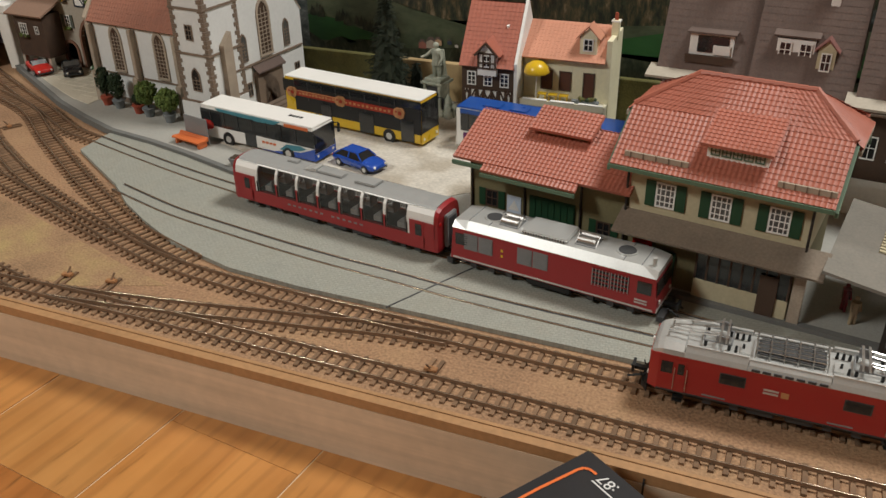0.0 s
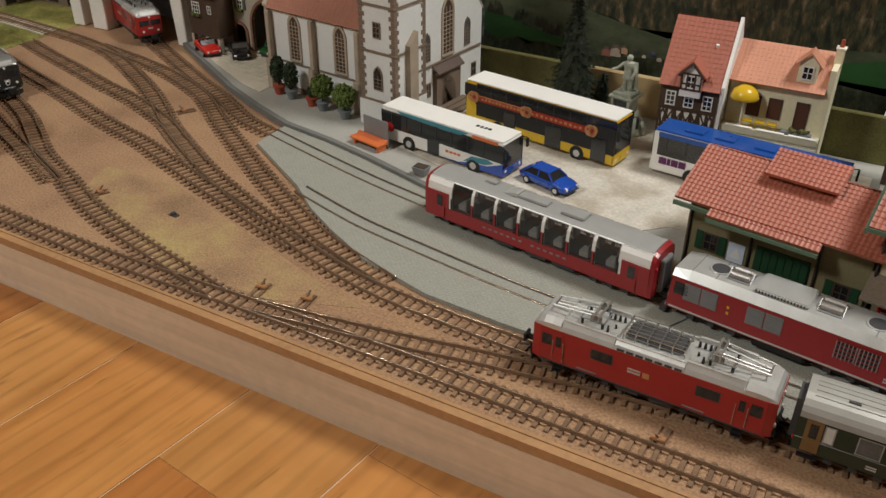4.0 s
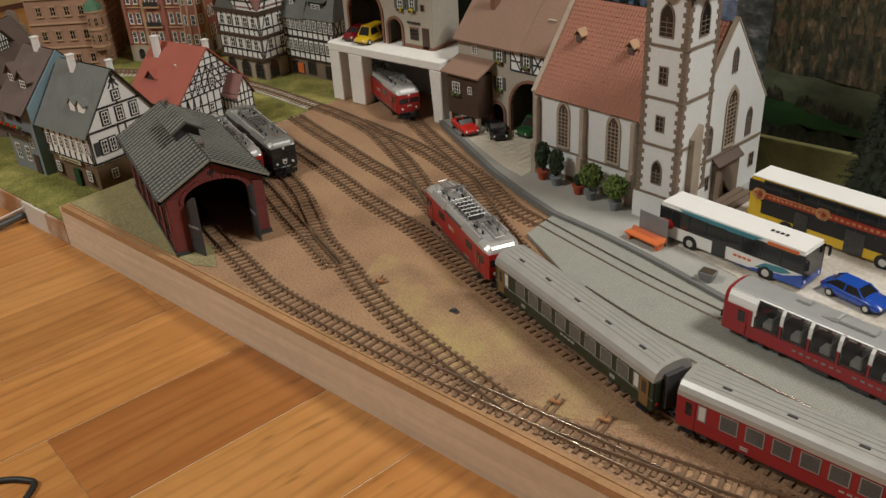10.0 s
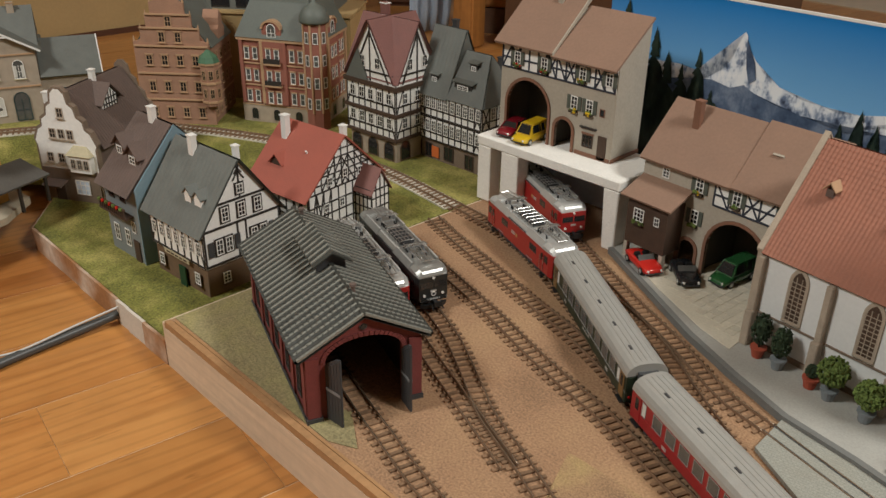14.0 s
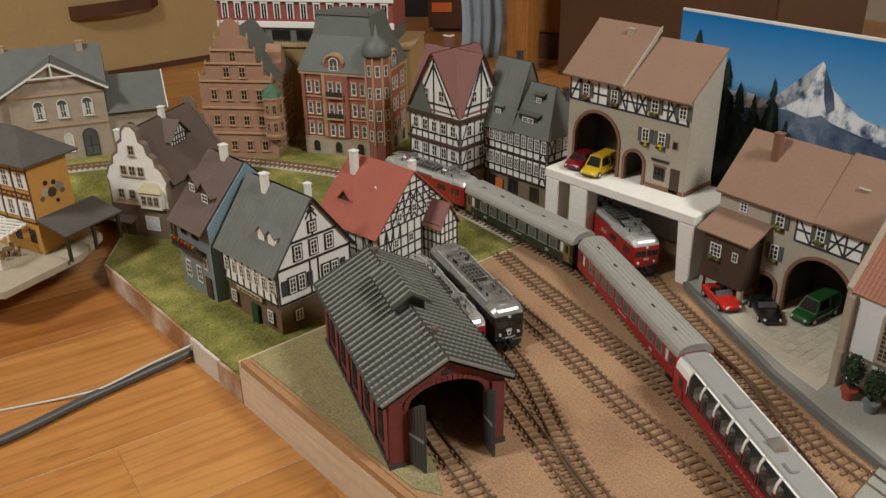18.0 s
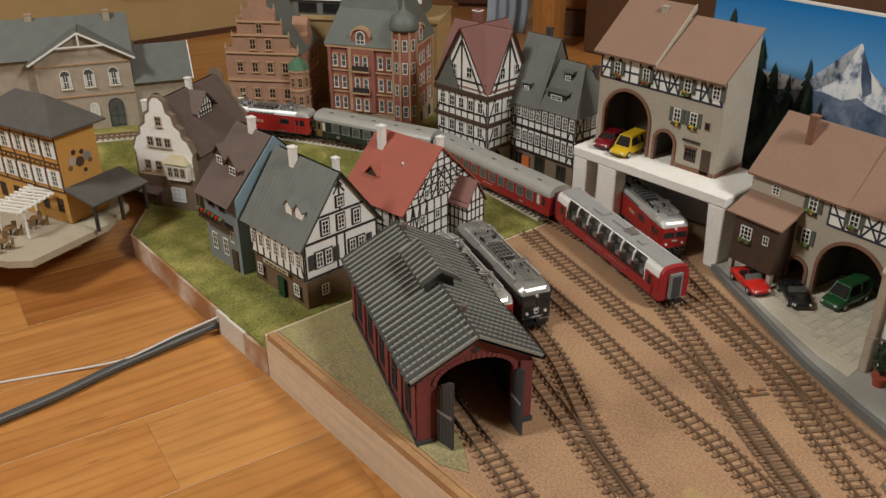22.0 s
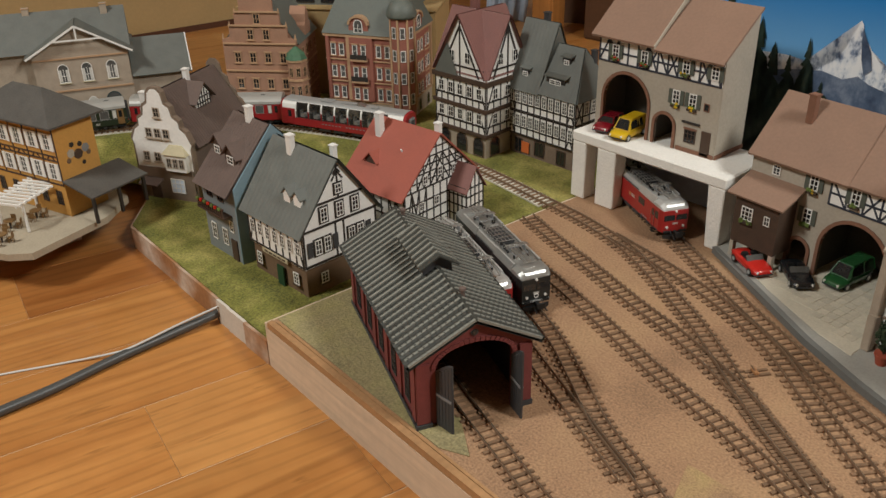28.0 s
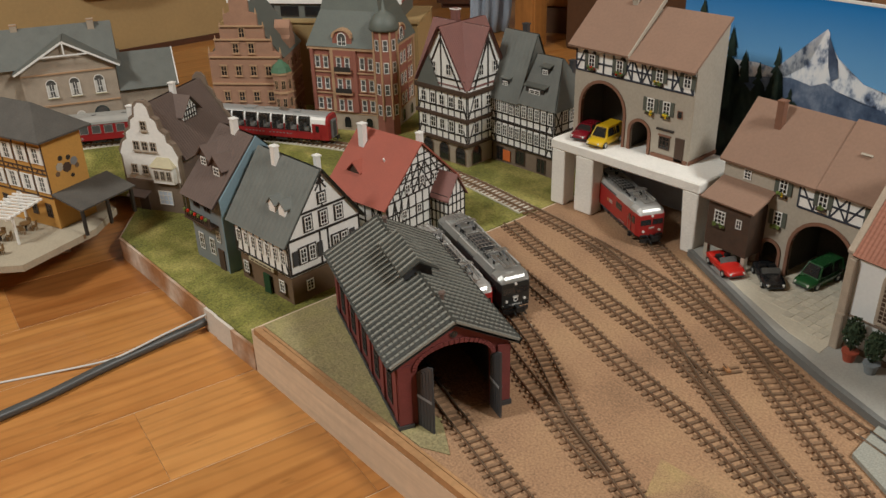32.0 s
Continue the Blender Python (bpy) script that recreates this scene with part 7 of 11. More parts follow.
    h.block("veranda_post", stone_beige, 0.1072, 0.114, -0.005, -0.0002, 0, 0.037)
    pbox("door", h.ob, timber_brown, 0.088, 0.099, 0.0042, 0.0052, 0.001, 0.029, h.side("f"))
    pbox("door", h.ob, shutter_green, 0.022, 0.034, 0.0, 0.001, 0.001, 0.026, h.side("f"))
    pbox("red_poster", h.ob, car_red, 0.005, 0.018, 0.0, 0.0008, 0.018, 0.030, h.side("f"), "small red poster with unreadable bars")
    for k5 in range(3):
        pbox("poster_bar", h.ob, plaster_white, 0.007, 0.016, 0.0008, 0.0011, 0.020 + k5 * 0.003, 0.0212 + k5 * 0.003, h.side("f"))
    for x in (-0.0015, W):
        b = bmesh.new()
        bm_cyl(b, (x, -0.002, 0.0), (x, -0.002, H - 0.006), 0.0008, n=6)
        part("downpipe", b, timber_m, h.ob)


station()


def freight_shed():
    W, D, H, R = 0.116, 0.066, 0.066, 0.081
    h = House("freight_shed", "olive goods shed with a red tiled roof and green sliding door", (-0.200, 0.525, 0.0055), -9, W, D, "goods shed")
    h.walls(H, R, "x", olive)
    tl = (0.0031, 0.0036, 0.0006)
    h.gable_roof(H, R, "x", tile_red, 0.012, 0.007, 0.0012, tl, "red tiled roof")
    # canopy slope over the loading side
    h.slope([(0.018, -0.018, H - 0.0081), (0.088, -0.018, H - 0.0081), (0.088, -0.010, H - 0.0043), (0.018, -0.010, H - 0.0043)], tile_red, 0.0012, tl, name="loading_canopy")
    b = bmesh.new()
    bm_loft(b, [[(x, y, z) for y, z in ((D / 2 - 0.012, R - 0.010), (D / 2 - 0.012, R + 0.000), (D / 2 + 0.008, R + 0.006), (D / 2 + 0.012, R - 0.010))] for x in (0.042, 0.080)])
    part("roof_lantern", b, olive, h.ob)
    h.slope([(0.038, D / 2 - 0.017, R + 0.000), (0.084, D / 2 - 0.017, R + 0.000), (0.084, D / 2 + 0.006, R + 0.0095), (0.038, D / 2 + 0.006, R + 0.0095)], tile_red, 0.0012, tl, name="lantern_roof")
    shutter_edge = MATS["gutter_green"]
    h.block("gutter", shutter_edge, -0.007, 0.018, -0.0145, -0.0125, H - 0.0085, H - 0.0058)
    h.block("gutter", shutter_edge, 0.018, 0.088, -0.020, -0.0182, H - 0.0108, H - 0.0083)
    pbox("sliding_door", h.ob, shutter_green, 0.048, 0.082, 0.0, 0.0014, 0.002, 0.040, h.side("f"), "green sliding goods door")
    for k in range(7):
        pbox("door_board", h.ob, shutter_green, 0.0485 + k * 0.0048, 0.0527 + k * 0.0048, 0.0014, 0.0019, 0.003, 0.039, h.side("f"))
    h.window("f", 0.018, 0.024, 0.010, 0.013, timber_brown, 2, 2, shutters=shutter_green)
    h.window("f", 0.103, 0.020, 0.010, 0.013, timber_brown, 2, 2, shutters=shutter_green)
    pbox("poster", h.ob, blue_haze, 0.030, 0.041, 0.0, 0.0006, 0.022, 0.036, h.side("f"), "blue travel poster with a white mountain")
    b = bmesh.new()
    Mp = h.side("f")
    b.faces.new([b.verts.new(Mp @ Vector(p)) for p in ((0.031, 0.0008, 0.025), (0.040, 0.0008, 0.025), (0.036, 0.0008, 0.033))])
    part("poster_mountain", b, plaster_white, h.ob)
    for x in (0.002, 0.044, 0.086):
        b = bmesh.new()
        bm_cyl(b, (x, -0.001, 0.0), (x, -0.001, H - 0.008), 0.0009, n=6)
        part("downpipe", b, timber_m, h.ob)
    h.block("loading_ramp", stone_beige, 0.030, 0.098, -0.014, -0.002, 0.0, 0.006)


freight_shed()


def terrace_houses():
    W, D, H, R = 0.049, 0.064, 0.0685, 0.112
    h = House("timbered_house", "narrow half-timbered house with a red tiled roof and white verge", (-0.2778, 0.708, 0.0055), 2, W, D)
    h.walls(H, R, "x", plaster_white)
    h.gable_roof(H, R, "x", tile_red, 0.0045, 0.001, 0.0014, (0.004, 0.0042, 0.0004))
    b = bmesh.new()
    bm_loft(b, [[(x, y, z) for y, z in ((-0.004, 0), (D, 0), (D, H), (D / 2, R + 0.006), (-0.004, H))] for x in (W + 0.0012, W + 0.004)])
    part("fire_wall", b, plaster_white, h.ob)
    h.timbers("f", 0.001, W - 0.001, 0.001, 0.043, 7, (0.002, 0.016, 0.025, 0.042), timber_brown, "x/x x\\x", 0.0018)
    for k in range(6):
        u = 0.0045 + k * 0.008
        h.beam("f", (u - 0.0034, 0.0335), (u, 0.0405), timber_brown, 0.0012, 0.0009, 0.0)
        h.beam("f", (u, 0.0405), (u + 0.0034, 0.0335), timber_brown, 0.0012, 0.0010, 0.0)
        h.beam("f", (u - 0.0034, 0.0335), (u, 0.0265), timber_brown, 0.0012, 0.0009, 0.0)
        h.beam("f", (u, 0.0265), (u + 0.0034, 0.0335), timber_brown, 0.0012, 0.0010, 0.0)
    pbox("boarding", h.ob, timber_brown, 0.0, W, 0.0001, 0.0006, 0.0430, 0.0640, h.side("f"), "dark brown boarding under the eaves")
    for u in (0.0095, 0.0250, 0.0405):
        h.window("f", u, 0.0450, 0.0085, 0.0130, white_paint, 2, 3, out=0.0007)
    for u in (0.013, 0.038):
        h.window("f", u, 0.006, 0.008, 0.010, white_paint, 2, 2)
    h.dormer("f", 0.0255, 0.0625, 0.0175, 0.0150, 0.024, tile_red, plaster_white, "gable", True, -0.0062)
    front = h.side("f", 0.0255, 0.0625, 0.0064)
    for q in (-0.0079, -0.0032, 0.0032, 0.0079):
        pbox("beam", h.ob, timber_brown, q - 0.0007, q + 0.0007, 0.0002, 0.0009, 0, 0.0150, front)
    for v in (0.0002, 0.0050, 0.0136):
        pbox("beam", h.ob, timber_brown, -0.0086, 0.0086, 0.0002, 0.0010, v, v + 0.0013, front)
    for d in (-1, 1):
        h.beam("f", (0.0255 + d * 0.0105, 0.0750), (0.0255, 0.0867), timber_brown, 0.0020, 0.0008, 0.0090)
    b = bmesh.new()
    bm_cyl(b, (0.038, 0.019, 0.088), (0.038, 0.017, 0.097), 0.0014, n=8)
    part("roof_vent", b, plaster_white, h.ob)
    b = bmesh.new()
    bm_cyl(b, (0.014, 0.019, 0.088), (0.014, 0.018, 0.095), 0.0009, n=8)
    part("roof_vent", b, terracotta, h.ob)

    W, D, H, R = 0.078, 0.061, 0.074, 0.090
    h = House("terrace_house", "pale yellow house with a roof terrace and orange tiled roof", (-0.2243, 0.711, 0.0055), 1, W, D)
    h.block("ground_floor", mat("pale_cream_plaster", (0.64, 0.60, 0.46), 0.85, var=0.08, scale=30), 0, W, 0, D, 0, 0.034)
    # arcade arches: panes coloured dark in place of shaded hollows
    for k in range(5):
        h.window("f", 0.0105 + k * 0.0142, 0.002, 0.0105, 0.019, MATS["pale_cream_plaster"], 1, 1, 1, recess_shade)
    h.block("upper_wall", mat("pale_yellow_plaster", (0.77, 0.71, 0.50), 0.85, var=0.08, scale=30), 0.0, W, 0.016, D, 0.034, H)
    h.slope([(-0.002, 0.010, H - 0.003), (W - 0.004, 0.010, H - 0.003), (W - 0.004, 0.045, R + 0.006), (-0.002, 0.045, R + 0.006)], tile_orange, 0.0014, (0.0035, 0.0038, 0.00015), "orange tiled roof")
    h.block("fire_wall", MATS["pale_yellow_plaster"], W - 0.0038, W + 0.0008, 0.014, D, 0.0, R + 0.001, label="pale yellow side wall")
    h.chimney(W - 0.0015, 0.037, R - 0.003, R + 0.014, 0.0065, 0.007, MATS["pale_yellow_plaster"], plaster_white)
    b = bmesh.new()
    bm_cyl(b, (W - 0.0015, 0.037, R + 0.014), (W - 0.0015, 0.037, R + 0.020), 0.0018, 0.0014, 8)
    part("chimney_pot", b, terracotta, h.ob)
    for u, w, hh in ((0.0215, 0.011, 0.018), (0.0385, 0.011, 0.018), (0.0600, 0.0105, 0.026)):
        v = 0.0345 if hh > 0.02 else 0.042
        h.window("f", u, v, w, hh, timber_brown, 1, 1, 0, mat("brown_shutters", (0.10, 0.035, 0.02), 0.7, var=0.2, scale=150), out=-0.0157)
    h.dormer("f", 0.0575, H + 0.004, 0.015, 0.015, 0.016, tile_orange, MATS["pale_yellow_plaster"], "gable", True, 0.016)
    h.block("parapet", MATS["pale_cream_plaster"], 0.0, W, -0.0015, 0.0012, 0.031, 0.0365, bevel=0.0003)
    for k in range(3):
        h.block("coping_stone", plaster_white, 0.004 + k * 0.0255, 0.026 + k * 0.0255, -0.0018, 0.0015, 0.0366, 0.0374, bevel=0.0002)
    h.block("string_course", plaster_white, 0.0, W, -0.0012, -0.0001, 0.0268, 0.0282)
    # terrace furniture
    u = thing("parasol", h.ob.matrix_basis @ pose(0.0145, 0.006, 0.0342), "yellow garden parasol on the roof terrace", "parasol")
    b = bmesh.new()
    bm_cyl(b, (0, 0, 0), (0, 0, 0.033), 0.0006, n=6)
    part("pole", b, plaster_white, u)
    b = bmesh.new()
    rings = [[(r * math.cos(2 * math.pi * i / 12), r * math.sin(2 * math.pi * i / 12), z) for i in range(12)] for r, z in ((0.0115, 0.0255), (0.0118, 0.0270), (0.0098, 0.0320), (0.0055, 0.0352), (0.0008, 0.0365))]
    bm_loft(b, rings)
    part("canopy", b, yellow_paint, u, smooth=True)
    for x in (0.030, 0.040, 0.020):
        t = thing("terrace_table", h.ob.matrix_basis @ pose(x, 0.007, 0.0342), "tiny yellow terrace table", "table")
        part("tabletop", box_of(-0.004, 0.004, -0.003, 0.003, 0.006, 0.0068), yellow_paint, t)
        for lx in (-0.0035, 0.0029):
            part("leg", box_of(lx, lx + 0.0006, -0.0025, 0.0025, 0, 0.006), yellow_paint, t)
    pl = thing("planter", h.ob.matrix_basis @ pose(0.060, 0.005, 0.0342), "grey planter with mixed plants", "planter")
    part("trough", box_of(-0.012, 0.012, -0.002, 0.003, 0, 0.004), pot_grey, pl)
    for _ in range(16):
        b = bmesh.new()
        bmesh.ops.create_icosphere(b, subdivisions=1, radius=random.uniform(0.0012, 0.0024))
        part("plant", b, random.choice((leaf, leaf_dark, hedge_m)), pl, m=pose(random.uniform(-0.011, 0.011), random.uniform(-0.001, 0.002), random.uniform(0.004, 0.0065)))


terrace_houses()


def brown_chalet(x, y, yaw, label, loggia=True):
    W, D, H, R = 0.064, 0.075, 0.100, 0.182
    h = House("chalet", label, (x, y, 0.0055), yaw, W, D)
    h.walls(H, R, "x", plaster_white)
    h.block("timber_floor", timber_brown, -0.001, W + 0.001, -0.001, D + 0.001, 0.030, 0.078)
    h.gable_roof(H, R, "x", roof_dkbrown, 0.008, 0.004, 0.002, (0.006, 0.005, 0.0002), "dark brown roof")
    if loggia:
        part("loggia", box_of(0.018, 0.050, -0.002, 0.030, H - 0.004, H + 0.021), plaster_white, h.ob)
        h.block("loggia_opening", glass_dark, 0.024, 0.047, -0.0028, -0.0021, H + 0.007, H + 0.0195)
        h.block("loggia_post", white_paint, 0.036, 0.0485, -0.0036, -0.0029, H + 0.006, H + 0.013)
        h.block("loggia_roof", roof_dkbrown, 0.016, 0.052, -0.005, 0.034, H + 0.0212, H + 0.0225)
        h.block("balcony_rail", timber_brown, 0.016, 0.052, -0.0055, -0.004, H - 0.001, H + 0.005)
    else:
        h.dormer("f", 0.024, H + 0.006, 0.026, 0.018, 0.028, roof_dkbrown, plaster_white, "shed", False, 0.004)
        for u in (0.017, 0.031):
            h.window("f", u, H + 0.010, 0.009, 0.012, white_paint, 2, 2, out=-0.0036)
        h.dormer("f", 0.046, H + 0.002, 0.012, 0.018, 0.020, tile_rose, cream, "gable", True, 0.0)
    b = bmesh.new()
    bm_box(b, -0.010, W + 0.004 if loggia else 0.0, -0.020, 0.0, 0, 0.002, Matrix.Translation((0, 0, H - 0.008)) @ pose(0, 0, 0, 12, 0, 0))
    part("balcony_canopy", b, plaster_grey, h.ob, "pale grey balcony roof")
    h.chimney(0.044, D / 2 - 0.016, R - 0.04, R + 0.006, 0.0062, 0.006)
    for u in (0.012, 0.030, 0.048):
        h.window("f", u, 0.080, 0.009, 0.010, white_paint, 2, 2, out=0.0014)
        h.window("f", u, 0.046, 0.010, 0.018, white_paint, 2, 2, out=0.0014)
    return h


brown_chalet(-0.093, 0.672, -4, "dark brown chalet with a steep roof and white loggia")
brown_chalet(-0.024, 0.660, -5, "dark brown chalet with a steep roof and small dormers", False)
brown_chalet(0.050, 0.648, -6, "dark brown chalet with a steep roof and white loggia")


# ---- printed backdrops ----
def poly_flat(name, pts, y, m, parent, label=""):
    b = bmesh.new()
    b.faces.new([b.verts.new((x, y, z)) for x, z in pts])
    bmesh.ops.triangulate(b, faces=b.faces[:])
    return part(name, b, m, parent, label)


def sky_material():
    m = mat("printed_sky", (0.05, 0.20, 0.55), 0.4, var=0.04, scale=6, spec=0.2)
    nt = m.node_tree
    co = nt.nodes.new("ShaderNodeTexCoord")
    sep = nt.nodes.new("ShaderNodeSeparateXYZ")
    nt.links.new(co.outputs["Object"], sep.inputs[0])
    ramp = nt.nodes.new("ShaderNodeValToRGB")
    mr = nt.nodes.new("ShaderNodeMapRange")
    mr.inputs["From Min"].default_value, mr.inputs["From Max"].default_value = 0.13, 0.23
    nt.links.new(sep.outputs[2], mr.inputs["Value"])
    nt.links.new(mr.outputs[0], ramp.inputs[0])
    e = ramp.color_ramp.elements
    e[0].color, e[1].color = (0.24, 0.52, 0.82, 1), (0.012, 0.20, 0.56, 1)
    nt.links.new(ramp.outputs[0], nt.nodes["Principled BSDF"].inputs["Base Color"])
    return m


def print_material(name, cols, scale, stretch=(1, 1, 1), detail=8, lo=0.35, hi=0.65, rough=0.45):
    m = bpy.data.materials.new(name)
    m.use_nodes = True
    nt = m.node_tree
    b = nt.nodes["Principled BSDF"]
    co = nt.nodes.new("ShaderNodeTexCoord")
    mp = nt.nodes.new("ShaderNodeMapping")
    mp.inputs["Scale"].default_value = stretch
    nt.links.new(co.outputs["Object"], mp.inputs["Vector"])
    n = nt.nodes.new("ShaderNodeTexNoise")
    n.inputs["Scale"].default_value, n.inputs["Detail"].default_value, n.inputs["Roughness"].default_value = scale, detail, 0.65
    nt.links.new(mp.outputs[0], n.inputs["Vector"])
    ramp = nt.nodes.new("ShaderNodeValToRGB")
    e = ramp.color_ramp.elements
    e[0].position, e[0].color = lo, (*cols[0], 1)
    e[1].position, e[1].color = hi, (*cols[-1], 1)
    for i, c in enumerate(cols[1:-1]):
        k = e.new(lo + (hi - lo) * (i + 1) / (len(cols) - 1))
        k.color = (*c, 1)
    nt.links.new(n.outputs[0], ramp.inputs[0])
    nt.links.new(ramp.outputs[0], b.inputs["Base Color"])
    b.inputs["Roughness"].default_value = rough
    return m


snow = print_material("printed_snow_rock", [(0.035, 0.05, 0.09), (0.20, 0.26, 0.38), (0.72, 0.76, 0.82), (0.88, 0.89, 0.91)], 42, (1.3, 1, 0.8), 9, 0.34, 0.56)
rock = print_material("printed_blue_rock", [(0.030, 0.050, 0.10), (0.09, 0.13, 0.21), (0.24, 0.29, 0.38)], 30, (1, 1, 0.8), 9, 0.35, 0.66)
pines = print_material("printed_pines", [(0.006, 0.014, 0.012), (0.016, 0.034, 0.024), (0.045, 0.065, 0.045)], 70, (1.6, 1, 0.8), 8, 0.35, 0.7)
forest = print_material("printed_forest", [(0.008, 0.013, 0.009), (0.030, 0.036, 0.020), (0.095, 0.072, 0.034), (0.22, 0.17, 0.11)], 85, (1.6, 1, 0.55), 9, 0.38, 0.66)
rubble = print_material("printed_rubble", [(0.025, 0.032, 0.03), (0.075, 0.085, 0.08), (0.24, 0.24, 0.23)], 60, (1, 1, 1.6), 9, 0.38, 0.68)
meadow = print_material("printed_meadow", [(0.016, 0.055, 0.014), (0.024, 0.095, 0.025), (0.036, 0.12, 0.032)], 12, (1, 1, 3), 6, 0.30, 0.70)
pasture = print_material("printed_pasture", [(0.034, 0.042, 0.023), (0.07, 0.088, 0.048), (0.11, 0.12, 0.07)], 26, (1, 1, 2.2), 7, 0.32, 0.68)


slate_blue = print_material("printed_slate_blue", [(0.03, 0.04, 0.07), (0.06, 0.08, 0.12), (0.12, 0.14, 0.17)], 160, (1, 1, 1), 5)
wood_dark = print_material("printed_wood_dark", [(0.006, 0.009, 0.006), (0.022, 0.026, 0.014), (0.05, 0.045, 0.025)], 120, (1.5, 1, 0.8), 6)
wood_brown = print_material("printed_wood_brown", [(0.03, 0.022, 0.012), (0.085, 0.062, 0.030), (0.15, 0.11, 0.06)], 120, (1.5, 1, 0.8), 6)
wood_green = print_material("printed_wood_green", [(0.012, 0.018, 0.010), (0.035, 0.042, 0.022), (0.07, 0.075, 0.045)], 120, (1.5, 1, 0.8), 6)


def ridge_line(x0, x1, z0, amp, n, seed):
    r = random.Random(seed)
    out = []
    for i in range(n + 1):
        x = x0 + (x1 - x0) * i / n
        out.append((x, z0 + amp * (r.random() - 0.35) + amp * 0.8 * math.sin(i * 1.7 + seed)))
    return out


def conifer_outline(xa, z0, z1, w, seed, tiers=15):
    """Ragged outline of a printed conifer, branch by branch."""
    r = random.Random(seed)
    left, right = [], []
    for k in range(tiers):
        f = k / tiers
        half = w / 2 * (1 - f) ** 0.8
        z = z0 + (z1 - z0) * f
        dz = (z1 - z0) / tiers
        left += [(xa - half * r.uniform(0.65, 1.1), z - dz * 0.3), (xa - half * r.uniform(0.18, 0.4), z + dz * 0.55)]
        right += [(xa + half * r.uniform(0.65, 1.1), z - dz * 0.3), (xa + half * r.uniform(0.18, 0.4), z + dz * 0.55)]
    return left + [(xa, z1)] + right[::-1]


def spruce_outline(xa, z0, z1, w, seed):
    r = random.Random(seed)
    h = z1 - z0
    k = [r.uniform(0.85, 1.15) for _ in range(6)]
    return [(xa - w / 2 * k[0], z0), (xa - w * 0.42 * k[1], z0 + 0.3 * h), (xa - w * 0.22 * k[2], z0 + 0.65 * h), (xa, z1), (xa + w * 0.22 * k[3], z0 + 0.65 * h), (xa + w * 0.42 * k[4], z0 + 0.3 * h), (xa + w / 2 * k[5], z0)]


def mountain_backdrop():
    y = 0.850
    p = thing("mountain_backdrop", pose(0, y, 0, 0, 0, -1.0), "printed backdrop with a snowy rocky peak, pines and deep blue sky", "backdrop", kind="structure")
    x0, x1, top = -0.98, -0.405, 0.230
    part("sky_sheet", box_of(x0, x1, 0.0, 0.003, 0.0, top), sky_material(), p)
    part("white_border", box_of(x0, x1, -0.0004, 0.003, top, top + 0.0025), white_paint, p)
    far = [(x0, 0.15), (-0.92, 0.156), (-0.885, 0.158), (-0.862, 0.151), (-0.846, 0.154), (-0.836, 0.160), (-0.829, 0.168), (-0.8245, 0.178), (-0.8205, 0.191), (-0.8180, 0.199), (-0.8155, 0.2035), (-0.8128, 0.2005), (-0.8110, 0.192), (-0.8065, 0.184), (-0.800, 0.178), (-0.790, 0.168), (-0.771, 0.158), (-0.747, 0.151), (-0.726, 0.150), (-0.708, 0.146), (-0.690, 0.150), (-0.668, 0.155), (-0.640, 0.152), (-0.622, 0.163), (-0.60, 0.170), (-0.57, 0.180), (-0.54, 0.176), (-0.50, 0.188), (-0.46, 0.175), (x1, 0.18)]
    poly_flat("snow_peak", far + [(x1, 0.04), (x0, 0.04)], -0.0008, snow, p)
    poly_flat("rock_face", [(x0, 0.138), (-0.90, 0.140), (-0.870, 0.146), (-0.845, 0.150), (-0.822, 0.146), (-0.808, 0.152), (-0.795, 0.146), (-0.774, 0.140), (-0.744, 0.136), (-0.70, 0.130), (-0.66, 0.138), (-0.60, 0.146), (-0.54, 0.150), (x1, 0.145), (x1, 0.02), (x0, 0.02)], -0.0014, rock, p)
    poly_flat("rock_face", [(-0.812, 0.197), (-0.806, 0.186), (-0.800, 0.176), (-0.796, 0.160), (-0.803, 0.154), (-0.808, 0.168), (-0.811, 0.184)], -0.0016, rock, p)
    k = 0
    for xa, ztop, w in ((-0.975, 0.20, 0.07), (-0.955, 0.215, 0.075), (-0.935, 0.190, 0.07), (-0.916, 0.192, 0.062), (-0.898, 0.170, 0.06), (-0.880, 0.160, 0.055), (-0.861, 0.180, 0.048), (-0.842, 0.140, 0.05), (-0.705, 0.140, 0.04), (-0.688, 0.156, 0.04), (-0.672, 0.146, 0.04), (-0.655, 0.155, 0.042), (-0.638, 0.144, 0.045), (-0.62, 0.150, 0.045), (-0.60, 0.145, 0.05), (-0.58, 0.150, 0.05)):
        k += 1
        poly_flat("printed_tree", conifer_outline(xa, 0.05, ztop, w, k), -0.002 - 0.00006 * k, pines, p)
    poly_flat("tree_line", [(x0, 0.0)] + ridge_line(x0, x1, 0.10, 0.02, 40, 3) + [(x1, 0.0)], -0.0032, pines, p)
    poly_flat("rubble_slope", [(-0.555, 0.0)] + ridge_line(-0.555, x1, 0.190, 0.012, 14, 8) + [(x1, 0.0)], -0.0035, rubble, p)


